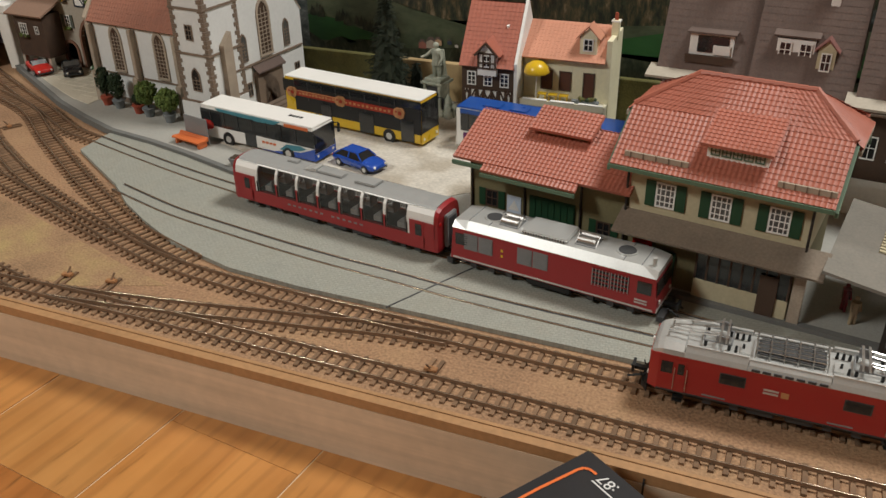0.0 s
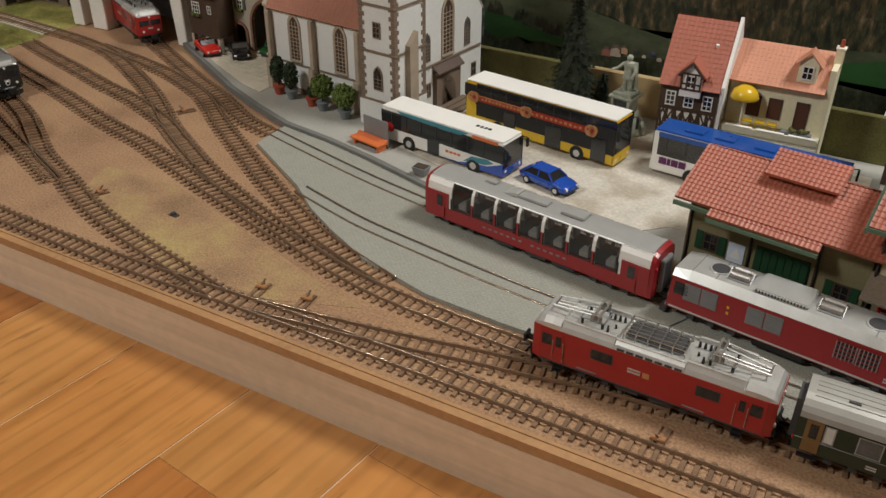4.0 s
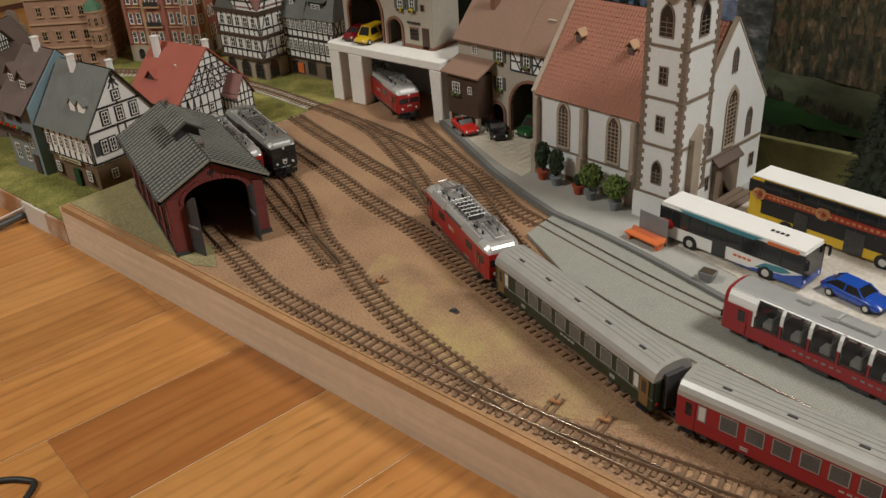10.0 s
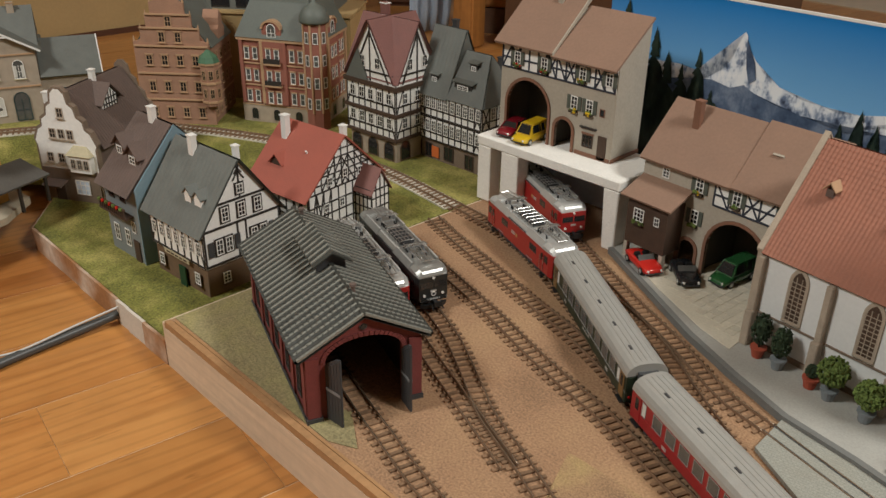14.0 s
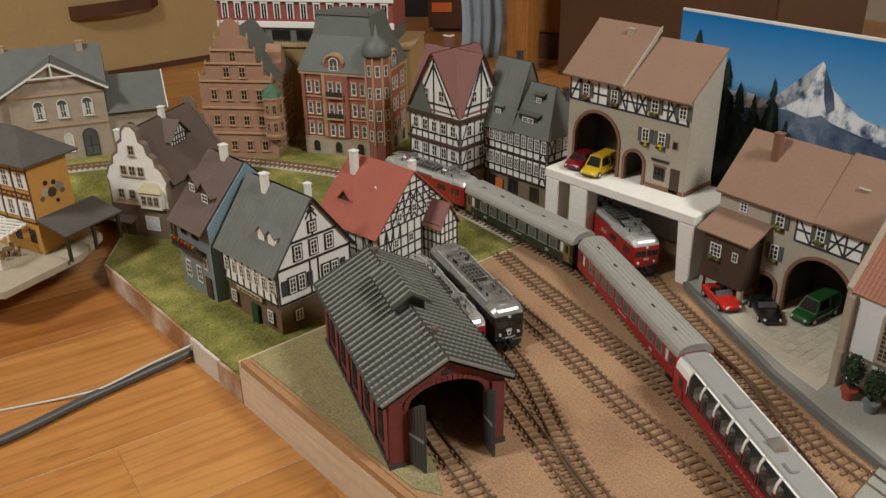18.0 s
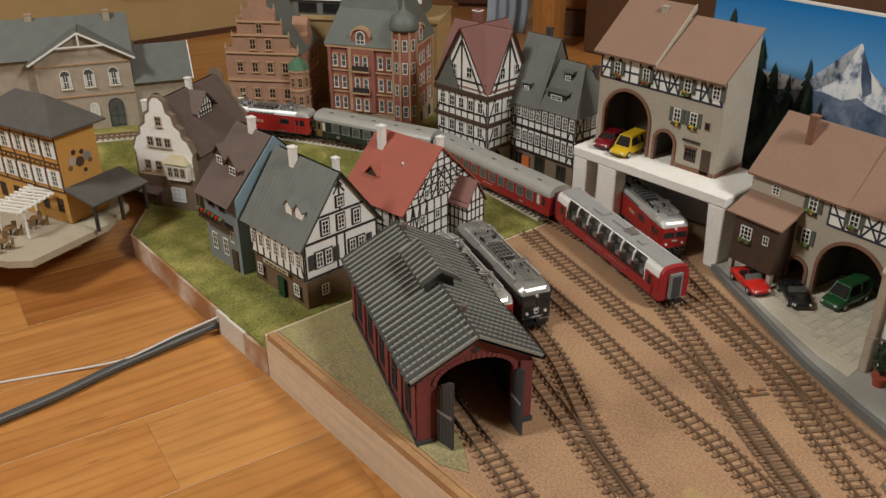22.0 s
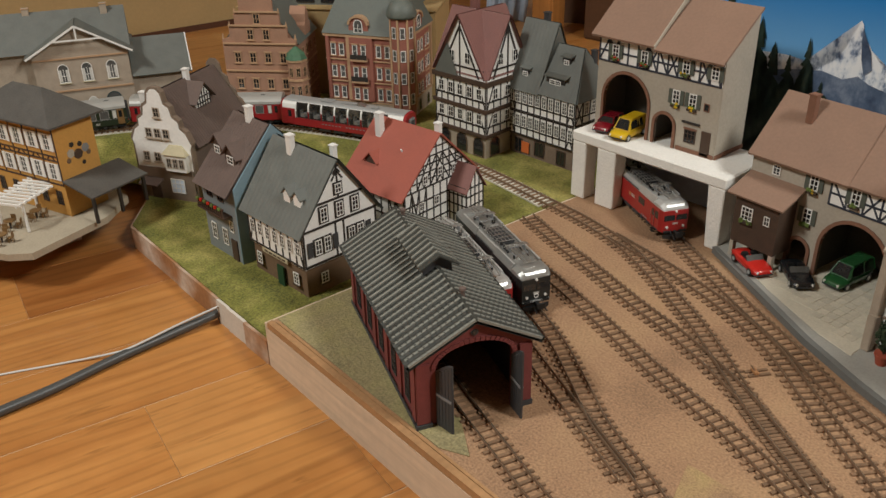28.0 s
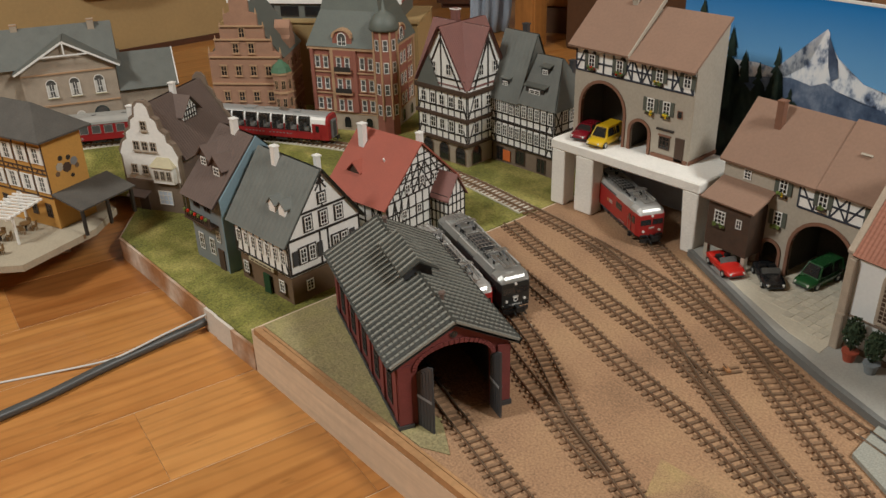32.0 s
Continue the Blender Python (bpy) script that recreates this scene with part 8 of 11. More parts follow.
def forest_backdrop():
    y = 0.822
    p = thing("forest_backdrop", pose(0, y, 0, 0, 0, 0), "printed backdrop of dark wooded slopes and green meadows", "backdrop", kind="structure")
    x0, x1, top = -0.505, 1.04, 0.25
    part("forest_sheet", box_of(x0, x1, 0.0, 0.003, 0.0, top), forest, p)
    rw = random.Random(21)
    for layer, (mm, rows) in enumerate(((wood_dark, (0.232, 0.204, 0.176, 0.148, 0.122)), (wood_brown, (0.222, 0.190, 0.162, 0.134)), (wood_green, (0.212, 0.182, 0.154, 0.112)))):
        b = bmesh.new()
        lift = 0.0
        for z0 in rows:
            x = x0 + 0.006
            while x < 0.42:
                ht = rw.uniform(0.010, 0.023)
                zb = z0 + rw.uniform(-0.010, 0.010)
                if zb + ht < top - 0.001:
                    lift += 0.0000007
                    b.faces.new([b.verts.new((px, -0.00008 - layer * 0.00017 - lift, pz)) for px, pz in spruce_outline(x, zb, zb + ht, ht * rw.uniform(0.30, 0.5), rw.randrange(9999))])
                x += rw.uniform(0.003, 0.010) if math.sin(x * 43 + z0 * 120 + layer * 2) > -0.2 else rw.uniform(0.012, 0.028)
        bmesh.ops.triangulate(b, faces=b.faces[:])
        part("printed_wood", b, mm, p)
    poly_flat("pasture_band", [(x0, 0.097), (-0.480, 0.094), (-0.456, 0.095), (-0.43, 0.091), (-0.404, 0.090), (-0.381, 0.084), (-0.339, 0.075), (-0.307, 0.070), (-0.2, 0.080), (0.0, 0.10), (0.3, 0.09), (x1, 0.10), (x1, 0.02), (x0, 0.02)], -0.0006, pasture, p)
    poly_flat("lower_meadow", [(x0, 0.068), (-0.485, 0.068), (-0.466, 0.065), (-0.436, 0.056), (-0.408, 0.050), (-0.395, 0.048), (-0.412, 0.045), (-0.438, 0.046), (-0.463, 0.042), (x0, 0.040)], -0.0009, meadow, p)
    poly_flat("upper_meadow", [(-0.20, 0.062), (-0.10, 0.085), (0.0, 0.082), (0.1, 0.072), (0.1, 0.05), (-0.1, 0.045)], -0.0009, meadow, p)
    poly_flat("dark_wood", [(x0, 0.020)] + ridge_line(x0, -0.385, 0.042, 0.005, 12, 2) + [(-0.30, 0.050), (-0.2, 0.058), (-0.1, 0.050), (0.3, 0.055), (x1, 0.05), (x1, 0.02)], -0.0011, wood_green, p)
    poly_flat("rubble_band", [(0.0, 0.112), (0.1, 0.120), (0.2, 0.116), (0.3, 0.13), (0.3, 0.112), (0.1, 0.100)], -0.0008, rubble, p)
    poly_flat("dark_slope", [(-0.215, 0.249), (-0.19, 0.205), (-0.165, 0.160), (-0.13, 0.128), (-0.09, 0.108), (-0.03, 0.104), (0.05, 0.125), (0.12, 0.150), (0.2, 0.249)], -0.00075, wood_dark, p)
    poly_flat("blue_lake", [(-0.16, 0.152), (-0.08, 0.160), (0.02, 0.155), (0.02, 0.148), (-0.1, 0.144)], -0.0007, coach_blue, p)
    r = random.Random(9)
    for k in range(70):
        if k < 12:
            x, z = -0.500 + r.random() * 0.016, 0.070 + r.random() * 0.006
        elif k < 52:
            x = -0.474 + r.random() * 0.080
            z = 0.0665 - (x + 0.474) * 0.16 + r.random() * 0.005
        else:
            x, z = -0.25 + r.random() * 0.38, 0.054 + r.random() * 0.014
        s = r.uniform(0.55, 1.0)
        poly_flat("printed_bush", spruce_outline(x, z - 0.004, z + 0.009 * s, 0.0075 * s, k), -0.0014 - 0.00002 * k, wood_dark if k % 3 else wood_green, p)
    for x, z, w, mm in ((-0.371, 0.043, 0.009, brick_red), (-0.362, 0.044, 0.011, stone_beige), (-0.3525, 0.048, 0.008, sandstone_d), (-0.338, 0.050, 0.005, slate_blue), (-0.3295, 0.0475, 0.004, plaster_white), (-0.322, 0.0500, 0.0065, slate_blue), (-0.3145, 0.0465, 0.005, stone_beige), (-0.306, 0.0475, 0.006, slate_blue)):
        hut = poly_flat("printed_hut", [(x, z), (x + w, z), (x + w, z + w * 0.6), (x + w / 2, z + w * 0.85), (x, z + w * 0.6)], -0.0026, mm, p)
        poly_flat("hut_roof", [(x - w * 0.1, z + w * 0.56), (x + w / 2, z + w * 0.88), (x + w * 1.1, z + w * 0.56), (x + w * 0.7, z + w * 1.12), (x + w * 0.3, z + w * 1.12)], -0.0029, roof_dkbrown, hut)


mountain_backdrop()
forest_backdrop()
hd = bmesh.new()
bm_box(hd, -0.087, 0.20, 0.797, 0.815, 0.005, 0.030)
structure("meadow_strip", hd, hedge_m, "olive flocked meadow strip in front of the backdrop", bevel=0.002)
hg = bmesh.new()
bm_box(hg, -0.512, -0.3765, 0.776, 0.783, 0.005, 0.0445)
structure("green_board", hg, hedge_m, "low olive green board behind the church and the fir", bevel=0.0008)
hg = bmesh.new()
bm_box(hg, -0.160, -0.0875, 0.776, 0.783, 0.005, 0.0480)
structure("green_board", hg, hedge_m, "low olive green board between the houses", bevel=0.0008)
hw = bmesh.new()
bm_box(hw, -0.3764, -0.2790, 0.775, 0.782, 0.005, 0.0450)
structure("beige_board", hw, beige_board, "low beige board behind the statue", bevel=0.0008)

# beige paving in front of the garages
bp = thing("garage_forecourt", pose(0, 0, 0), "beige tiled forecourt in front of the garages", "paving", kind="structure")
fc = bmesh.new()
bm_prism(fc, [(-0.826, 0.716), (-0.765, 0.682), (-0.70, 0.650), (-0.668, 0.640), (-0.672, 0.752), (-0.74, 0.80), (-0.826, 0.81)], 0.0045, 0.0060)
part("slab", fc, tile_beige, bp)
tm = bmesh.new()
bm_box(tm, 0, 0.0082, 0, 0.0082, 0, 0.0006)
tile_mesh = mesh_of(tm, tile_beige, "tile")
for i in range(18):
    for j in range(14):
        x, y = -0.818 + i * 0.0088 + j * 0.0006, 0.64 + j * 0.0088 + (17 - i) * 0.0008
        edge = 0.716 + (x + 0.826) * (-0.47) + 0.004
        if y > edge and x < -0.682 and y < 0.76:
            part("tile", tile_mesh, tile_beige, bp, m=pose(x, y, 0.0058 + random.uniform(-0.0001, 0.0001), 0, 0, -4))


# ---- rail vehicles ----
def section(w, z0, zs, zt, n=5):
    """Half outline of a coach from sill up over the shoulder to the roof's crown: (y, z)."""
    out = [(w / 2, z0), (w / 2, zs)]
    for i in range(1, n + 1):
        a = math.pi / 2 * i / n
        out.append((w / 2 * math.cos(a) ** 0.75 if i < n else 0.0, zs + (zt - zs) * math.sin(a)))
    return out


def bogie(parent, x, wheelbase=0.024, wheel_r=0.0045):
    bg = part("bogie", box_of(x - wheelbase / 2 - 0.006, x + wheelbase / 2 + 0.006, -0.0085, 0.0085, 0.0035, 0.0075), black_p, parent)
    for sy in (-1, 1):
        part("bogie_frame", box_of(x - wheelbase / 2 - 0.007, x + wheelbase / 2 + 0.007, sy * 0.0105 - 0.0012, sy * 0.0105 + 0.0012, 0.0028, 0.0066, bevel=0.0005), black_p, bg)
        for k in (-1, 0, 1):
            part("axle_box", box_of(x + k * wheelbase / 2 - 0.0022, x + k * wheelbase / 2 + 0.0022, sy * 0.0122 - 0.0009, sy * 0.0122 + 0.0009, 0.0026, 0.0062), dark_grey, bg)
    for k in (-1, 1):
        b = bmesh.new()
        for sy in (-1, 1):
            bm_cyl(b, (x + k * wheelbase / 2, sy * 0.0056, wheel_r), (x + k * wheelbase / 2, sy * 0.0074, wheel_r), wheel_r, n=14)
        part("wheelset", b, steel, bg)


def coupler(parent, x, d):
    b = bmesh.new()
    bm_box(b, x, x + d * 0.010, -0.0015, 0.0015, 0.0065, 0.0085)
    bm_box(b, x + d * 0.009, x + d * 0.0105, -0.0036, 0.0036, 0.0055, 0.0105)
    bm_cyl(b, (x + d * 0.004, 0.004, 0.0060), (x + d * 0.012, 0.005, 0.0035), 0.0007, n=5)
    bm_cyl(b, (x + d * 0.004, -0.004, 0.0060), (x + d * 0.012, -0.005, 0.0035), 0.0007, n=5)
    part("coupler", b, black_p, parent)


def side_glass(parent, x0, x1, sec, i0, i1, sy, m, grow=0.0003, name="window", frame_m=None):
    """A pane that follows the body side from outline point i0 to i1 (fractions allowed)."""
    def at(k):
        j = min(int(k), len(sec) - 2)
        f = k - j
        return (sec[j][0] * (1 - f) + sec[j + 1][0] * f, sec[j][1] * (1 - f) + sec[j + 1][1] * f)
    ks = [i0] + [k for k in range(int(i0) + 1, len(sec)) if i0 < k < i1] + [i1]
    pts = [at(k) for k in ks]

    def strip(xa, xb, pp, g):
        b = bmesh.new()
        rows = [[b.verts.new((x, sy * (y + g), z + g * 0.4)) for y, z in pp] for x in (xa, xb)]
        for i in range(len(pp) - 1):
            b.faces.new((rows[0][i], rows[0][i + 1], rows[1][i + 1], rows[1][i]))
        return b
    ob = part(name, strip(x0, x1, pts, grow + 0.0002), m, parent)
    if frame_m:
        e = 0.0007
        fr = bmesh.new()
        for xa, xb in ((x0 - e, x0), (x1, x1 + e)):
            rows = [[fr.verts.new((x, sy * (y + grow + 0.0003), z)) for y, z in pts] for x in (xa, xb)]
            for i in range(len(pts) - 1):
                fr.faces.new((rows[0][i], rows[0][i + 1], rows[1][i + 1], rows[1][i]))
        for (y, z), dz in ((pts[0], -e), (pts[-1], e)):
            zz = sorted((z, z + dz))
            fr.faces.new([fr.verts.new((x, sy * (y + grow + 0.0003), zc)) for x, zc in ((x0 - e, zz[0]), (x1 + e, zz[0]), (x1 + e, zz[1]), (x0 - e, zz[1]))])
        part("window_frame", fr, frame_m, ob)
    return ob


def coach(name, label, length, body_m, roof_m, windows, group="", doors=door_wood, text_bars=True, gangway=dark_grey, plain_roof=False):
    ob = thing(name, pose(0, 0, 0), label, "railway coach", group)
    w, L = 0.0305, length / 2
    sec = section(w, 0.0075, 0.0295, 0.0400)
    body = bmesh.new()
    low = [(y, z) for y, z in ((w / 2, 0.0075), (w / 2, 0.0300))]
    bm_box(body, -L, L, -w / 2, w / 2, 0.0075, 0.0300)
    part("body", body, body_m, ob)
    r = bmesh.new()
    up = sec[1:]
    rings = []
    for x, sh in ((-L, 0.0), (L, 0.0)):
        ring = [(x, y + 0.0006 if y > 0 else 0.0, z) for y, z in up]
        ring = ring + [(x, -p[1], p[2]) for p in ring[::-1][1:]]
        rings.append(ring)
    bm_loft(r, rings)
    part("roof", r, roof_m, ob, smooth=False)
    for x in (-L, L):
        d = 1 if x > 0 else -1
        e = bmesh.new()
        bm_box(e, x, x + d * 0.0035, -0.0075, 0.0075, 0.0085, 0.0335)
        part("gangway", e, gangway, ob, "grey corridor connection")
        for sy in (-1, 1):
            part("end_panel", box_of(x, x + d * 0.0006, sy * 0.0115 - 0.003, sy * 0.0115 + 0.003, 0.0085, 0.0290) if d > 0 else box_of(x - 0.0006, x, sy * 0.0115 - 0.003, sy * 0.0115 + 0.003, 0.0085, 0.0290), body_m, ob)
            b = bmesh.new()
            bm_cyl(b, (x, sy * 0.0125, 0.0125), (x + d * 0.0012, sy * 0.0125, 0.0125), 0.0011, n=8)
            part("tail_lamp", b, lamp_red, ob)
        coupler(ob, x, d)
    if not plain_roof:
        for sy in (-0.008, -0.004, 0.0, 0.004, 0.008):
            zz = 0.0400 - (abs(sy) / 0.0153) ** 2 * 0.0038
            part("roof_rib", box_of(-L + 0.004, L - 0.004, sy - 0.0003, sy + 0.0003, zz - 0.0006, zz + 0.0004), roof_m, ob)
        for k in range(5):
            x = -L * 0.75 + k * L * 1.5 / 4
            part("roof_vent", box_of(x - 0.003, x + 0.003, 0.0045, 0.0065, 0.0382, 0.0400, bevel=0.0003), dark_grey, ob)
    for sy in (-1, 1):
        for x0, x1, gm in windows:
            side_glass(ob, x0, x1, [(w / 2, 0.0175), (w / 2, 0.0275)], 0.0, 1.0, sy, gm, 0.0, "window", silver_dull)
        for x in (-L + 0.008, L - 0.008):
            y0, y1 = sorted((sy * (w / 2 + 0.0001), sy * (w / 2 + 0.0005)))
            dr = part("door", box_of(x - 0.0042, x + 0.0042, y0, y1, 0.0085, 0.0290), doors, ob)
            y0, y1 = sorted((sy * (w / 2 + 0.0005), sy * (w / 2 + 0.0007)))
            part("door_window", box_of(x - 0.002, x + 0.002, y0, y1, 0.018, 0.027), glass_dark, dr)
            y0, y1 = sorted((sy * (w / 2 - 0.001), sy * (w / 2 + 0.0022)))
            part("step", box_of(x - 0.005, x + 0.005, y0, y1, 0.0052, 0.0060), black_p, ob)
        y0, y1 = sorted((sy * w / 2, sy * (w / 2 + 0.0003)))
        part("waist_line", box_of(-L, L, y0, y1, 0.0158, 0.0161), silver_dull if body_m is green_paint else body_m, ob)
        if text_bars:
            for k in range(4):
                part("lettering_bar", box_of(-0.010 + k * 0.0042, -0.0072 + k * 0.0042, y0, y1, 0.0122, 0.0134), silver, ob)
            for x in (-L * 0.6, L * 0.55):
                for k in range(2):
                    part("lettering_bar", box_of(x, x + 0.005, y0, y1, 0.0098 + k * 0.0016, 0.0106 + k * 0.0016), silver, ob)
    part("underframe", box_of(-L + 0.002, L - 0.002, -0.0105, 0.0105, 0.0048, 0.0074), black_p, ob)
    for k in (-0.3, 0.1, 0.35):
        part("underfloor_box", box_of(L * k - 0.008, L * k + 0.008, -0.0125, 0.0125, 0.0028, 0.0072, bevel=0.0005), dark_grey, ob)
    for x in (-L + 0.030, L - 0.030):
        bogie(ob, x)
    return ob


def panorama(label, length=0.183, marked=False, group="panorama coaches"):
    ob = thing("panorama_coach", pose(0, 0, 0), label, "railway coach", group)
    w, L = 0.0305, length / 2
    sec = [(w / 2, 0.0075), (w / 2, 0.0255), (w / 2 * 0.985, 0.0300), (w / 2 * 0.93, 0.0340), (w / 2 * 0.80, 0.0372), (w / 2 * 0.60, 0.0386), (w / 2 * 0.3, 0.0392), (0.0, 0.0394)]
    b = bmesh.new()
    vs = bm_box(b, -L, L, -w / 2, w / 2, 0.0065, 0.0165)
    part("body", b, dark_red, ob)
    # upper shell: white shoulders, grey roof
    sh = [(w / 2, 0.0166)] + sec[1:5] + [(w / 2 * 0.66, 0.0376)]
    rim = lambda x, s, pp: [(x, s * y, z) for y, z in pp] + [(x, s * y * 0.93, z - 0.0004) for y, z in pp[::-1]]
    nw, xw = 7, -L + 0.0215
    pw = (2 * L - 0.043) / nw
    spans = [(-L, xw + 0.0013)] + [(xw + k * pw - 0.0013, xw + k * pw + 0.0013) for k in range(1, nw)] + [(L - 0.0228, L)]
    for s in (-1, 1):
        for k, (xa, xb) in enumerate(spans):
            b = bmesh.new()
            bm_loft(b, [rim(xa, s, sh), rim(xb, s, sh)])
            part("shell_pillar", b, white_paint, ob, "white shoulder between the windows")
            if 0 < k < nw:
                part("lower_pillar", box_of(xa, xb, *sorted((s * w / 2, s * (w / 2 + 0.0006))), 0.0165, 0.0262), dark_red, ob, "red lower end of a window pillar")
        b = bmesh.new()
        bm_loft(b, [rim(x, s, sh[4:]) for x in (-L, L)])
        part("shoulder_band", b, white_paint, ob, "white shoulder band")
    b = bmesh.new()
    top = [(w / 2 * 0.70, 0.0374), (w / 2 * 0.60, 0.0390), (w / 2 * 0.3, 0.0397), (0.0, 0.0399)]
    bm_loft(b, [[(x, y, z) for y, z in top] + [(x, -y, z) for y, z in top[::-1][1:]] for x in (-L + 0.001, L - 0.001)])
    part("roof", b, mid_roof, ob, "grey flat roof")
    for x0, x1, y0, y1 in ((-0.018, 0.006, -0.005, 0.003), (0.018, 0.036, -0.006, 0.006), (-0.050, -0.040, 0.0, 0.006)):
        part("roof_unit", box_of(x0, x1, y0, y1, 0.0396, 0.0414, bevel=0.0006), mid_roof, ob)
    b = bmesh.new()
    bm_loft(b, [[(-0.030, y, 0.0399), (-0.018, y, 0.0399), (-0.018, y, 0.0424), (-0.0195, y, 0.0428)] for y in (-0.0052, 0.0045)])
    part("roof_flap", b, steel if marked else silver, ob, "slanted bright metal flap on the roof")
    for sy in (-1, 1):
        n = 7
        x0 = -L + 0.0215
        p = (2 * L - 0.043) / n
        for k in range(n):
            a = x0 + k * p + 0.0013
            c = x0 + (k + 1) * p - 0.0013
            side_glass(ob, a, c, sec, 0.52, 4.15, sy, glass_pan, 0.0002, "panorama_window")
            yy = sy * (w / 2 + 0.0008)
            part("glass_edge", box_of(a - 0.0005, a, *sorted((sy * w / 2, yy)), 0.0168, 0.0255), black_p, ob)
            part("glass_edge", box_of(c, c + 0.0005, *sorted((sy * w / 2, yy)), 0.0168, 0.0255), black_p, ob)
        for x in (-L, L):
            d = 1 if x > 0 else -1
            y0, y1 = sorted((sy * w / 2, sy * (w / 2 + 0.0006)))
            xa, xb = sorted((x - d * 0.0202, x))
            part("end_panel", box_of(xa, xb, y0, y1, 0.0165, 0.0285), dark_red, ob)
            xa, xb = sorted((x - d * 0.0165, x - d * 0.0085))
            y0, y1 = sorted((sy * (w / 2 + 0.0006), sy * (w / 2 + 0.0009)))
            dr = part("door", box_of(xa, xb, y0, y1, 0.0080, 0.0275), dark_red, ob)
            y0, y1 = sorted((sy * (w / 2 + 0.0009), sy * (w / 2 + 0.0012)))
            part("door_window", box_of(xa + 0.0015, xb - 0.0015, y0, y1, 0.0175, 0.0262), glass_dark, dr)
        y0, y1 = sorted((sy * w / 2, sy * (w / 2 + 0.0003)))
        for k in range(14):
            if k == 7:
                continue
            x = -0.040 + k * 0.0052
            part("lettering_bar", box_of(x, x + 0.0026, y0, y1, 0.0118, 0.0131), mid_grey, ob)
    for x in (-L, L):
        d = 1 if x > 0 else -1
        b = bmesh.new()
        rg = lambda xx, s: [(xx, y * s, 0.0065 + (z - 0.0065) * s) for y, z in [(w / 2, 0.0065)] + sec[1:]] + [(xx, -y * s, 0.0065 + (z - 0.0065) * s) for y, z in ([(w / 2, 0.0065)] + sec[1:])[::-1][1:]]
        bm_loft(b, [rg(x - d * 0.0005, 1.012), rg(x + d * 0.0025, 0.97)])
        part("end_wall", b, dark_red, ob)
        part("gangway", box_of(*sorted((x + d * 0.0026, x + d * 0.0055)), -0.0068, 0.0068, 0.0080, 0.0325, bevel=0.0006), mid_grey, ob)
        part("gangway_door", box_of(*sorted((x + d * 0.0055, x + d * 0.0058)), -0.0045, 0.0045, 0.0095, 0.0300), dark_grey, ob)
        for sy in (-1, 1):
            b = bmesh.new()
            bm_cyl(b, (x + d * 0.0024, sy * 0.0115, 0.0275), (x + d * 0.0032, sy * 0.0115, 0.0275), 0.0012, n=8)
            part("tail_lamp", b, lamp_red, ob)
        coupler(ob, x, d)
    # seats seen through the glass
    part("interior_floor", box_of(-L + 0.02, L - 0.02, -0.0125, 0.0125, 0.0166, 0.0172), dark_grey, ob)
    for k in range(7):
        x = -L + 0.030 + k * 0.0205
        for sy in (-1, 1):
            st = part("seat", box_of(x - 0.003, x + 0.003, sy * 0.008 - 0.004, sy * 0.008 + 0.004, 0.0172, 0.0212), white_paint, ob)
            part("seat_back", box_of(x + 0.003, x + 0.0042, sy * 0.008 - 0.004, sy * 0.008 + 0.004, 0.0172, 0.0262), silver, st)
    part("underframe", box_of(-L + 0.002, L - 0.002, -0.0105, 0.0105, 0.0045, 0.0064), black_p, ob)
    for k in (-0.25, 0.05, 0.3):
        part("underfloor_box", box_of(L * k - 0.009, L * k + 0.009, -0.0135, 0.0135, 0.0022, 0.0063, bevel=0.0005), dark_grey, ob)
    for x in (-L + 0.028, L - 0.028):
        bogie(ob, x)
    return ob


mid_roof = mat("panorama_roof_grey", (0.33, 0.33, 0.32), 0.5, metal=0.1, var=0.08, scale=90)
glass_pan = mat("panorama_glass", (0.030, 0.030, 0.028), 0.08, var=0.2, scale=30, spec=0.8, alpha=0.55)


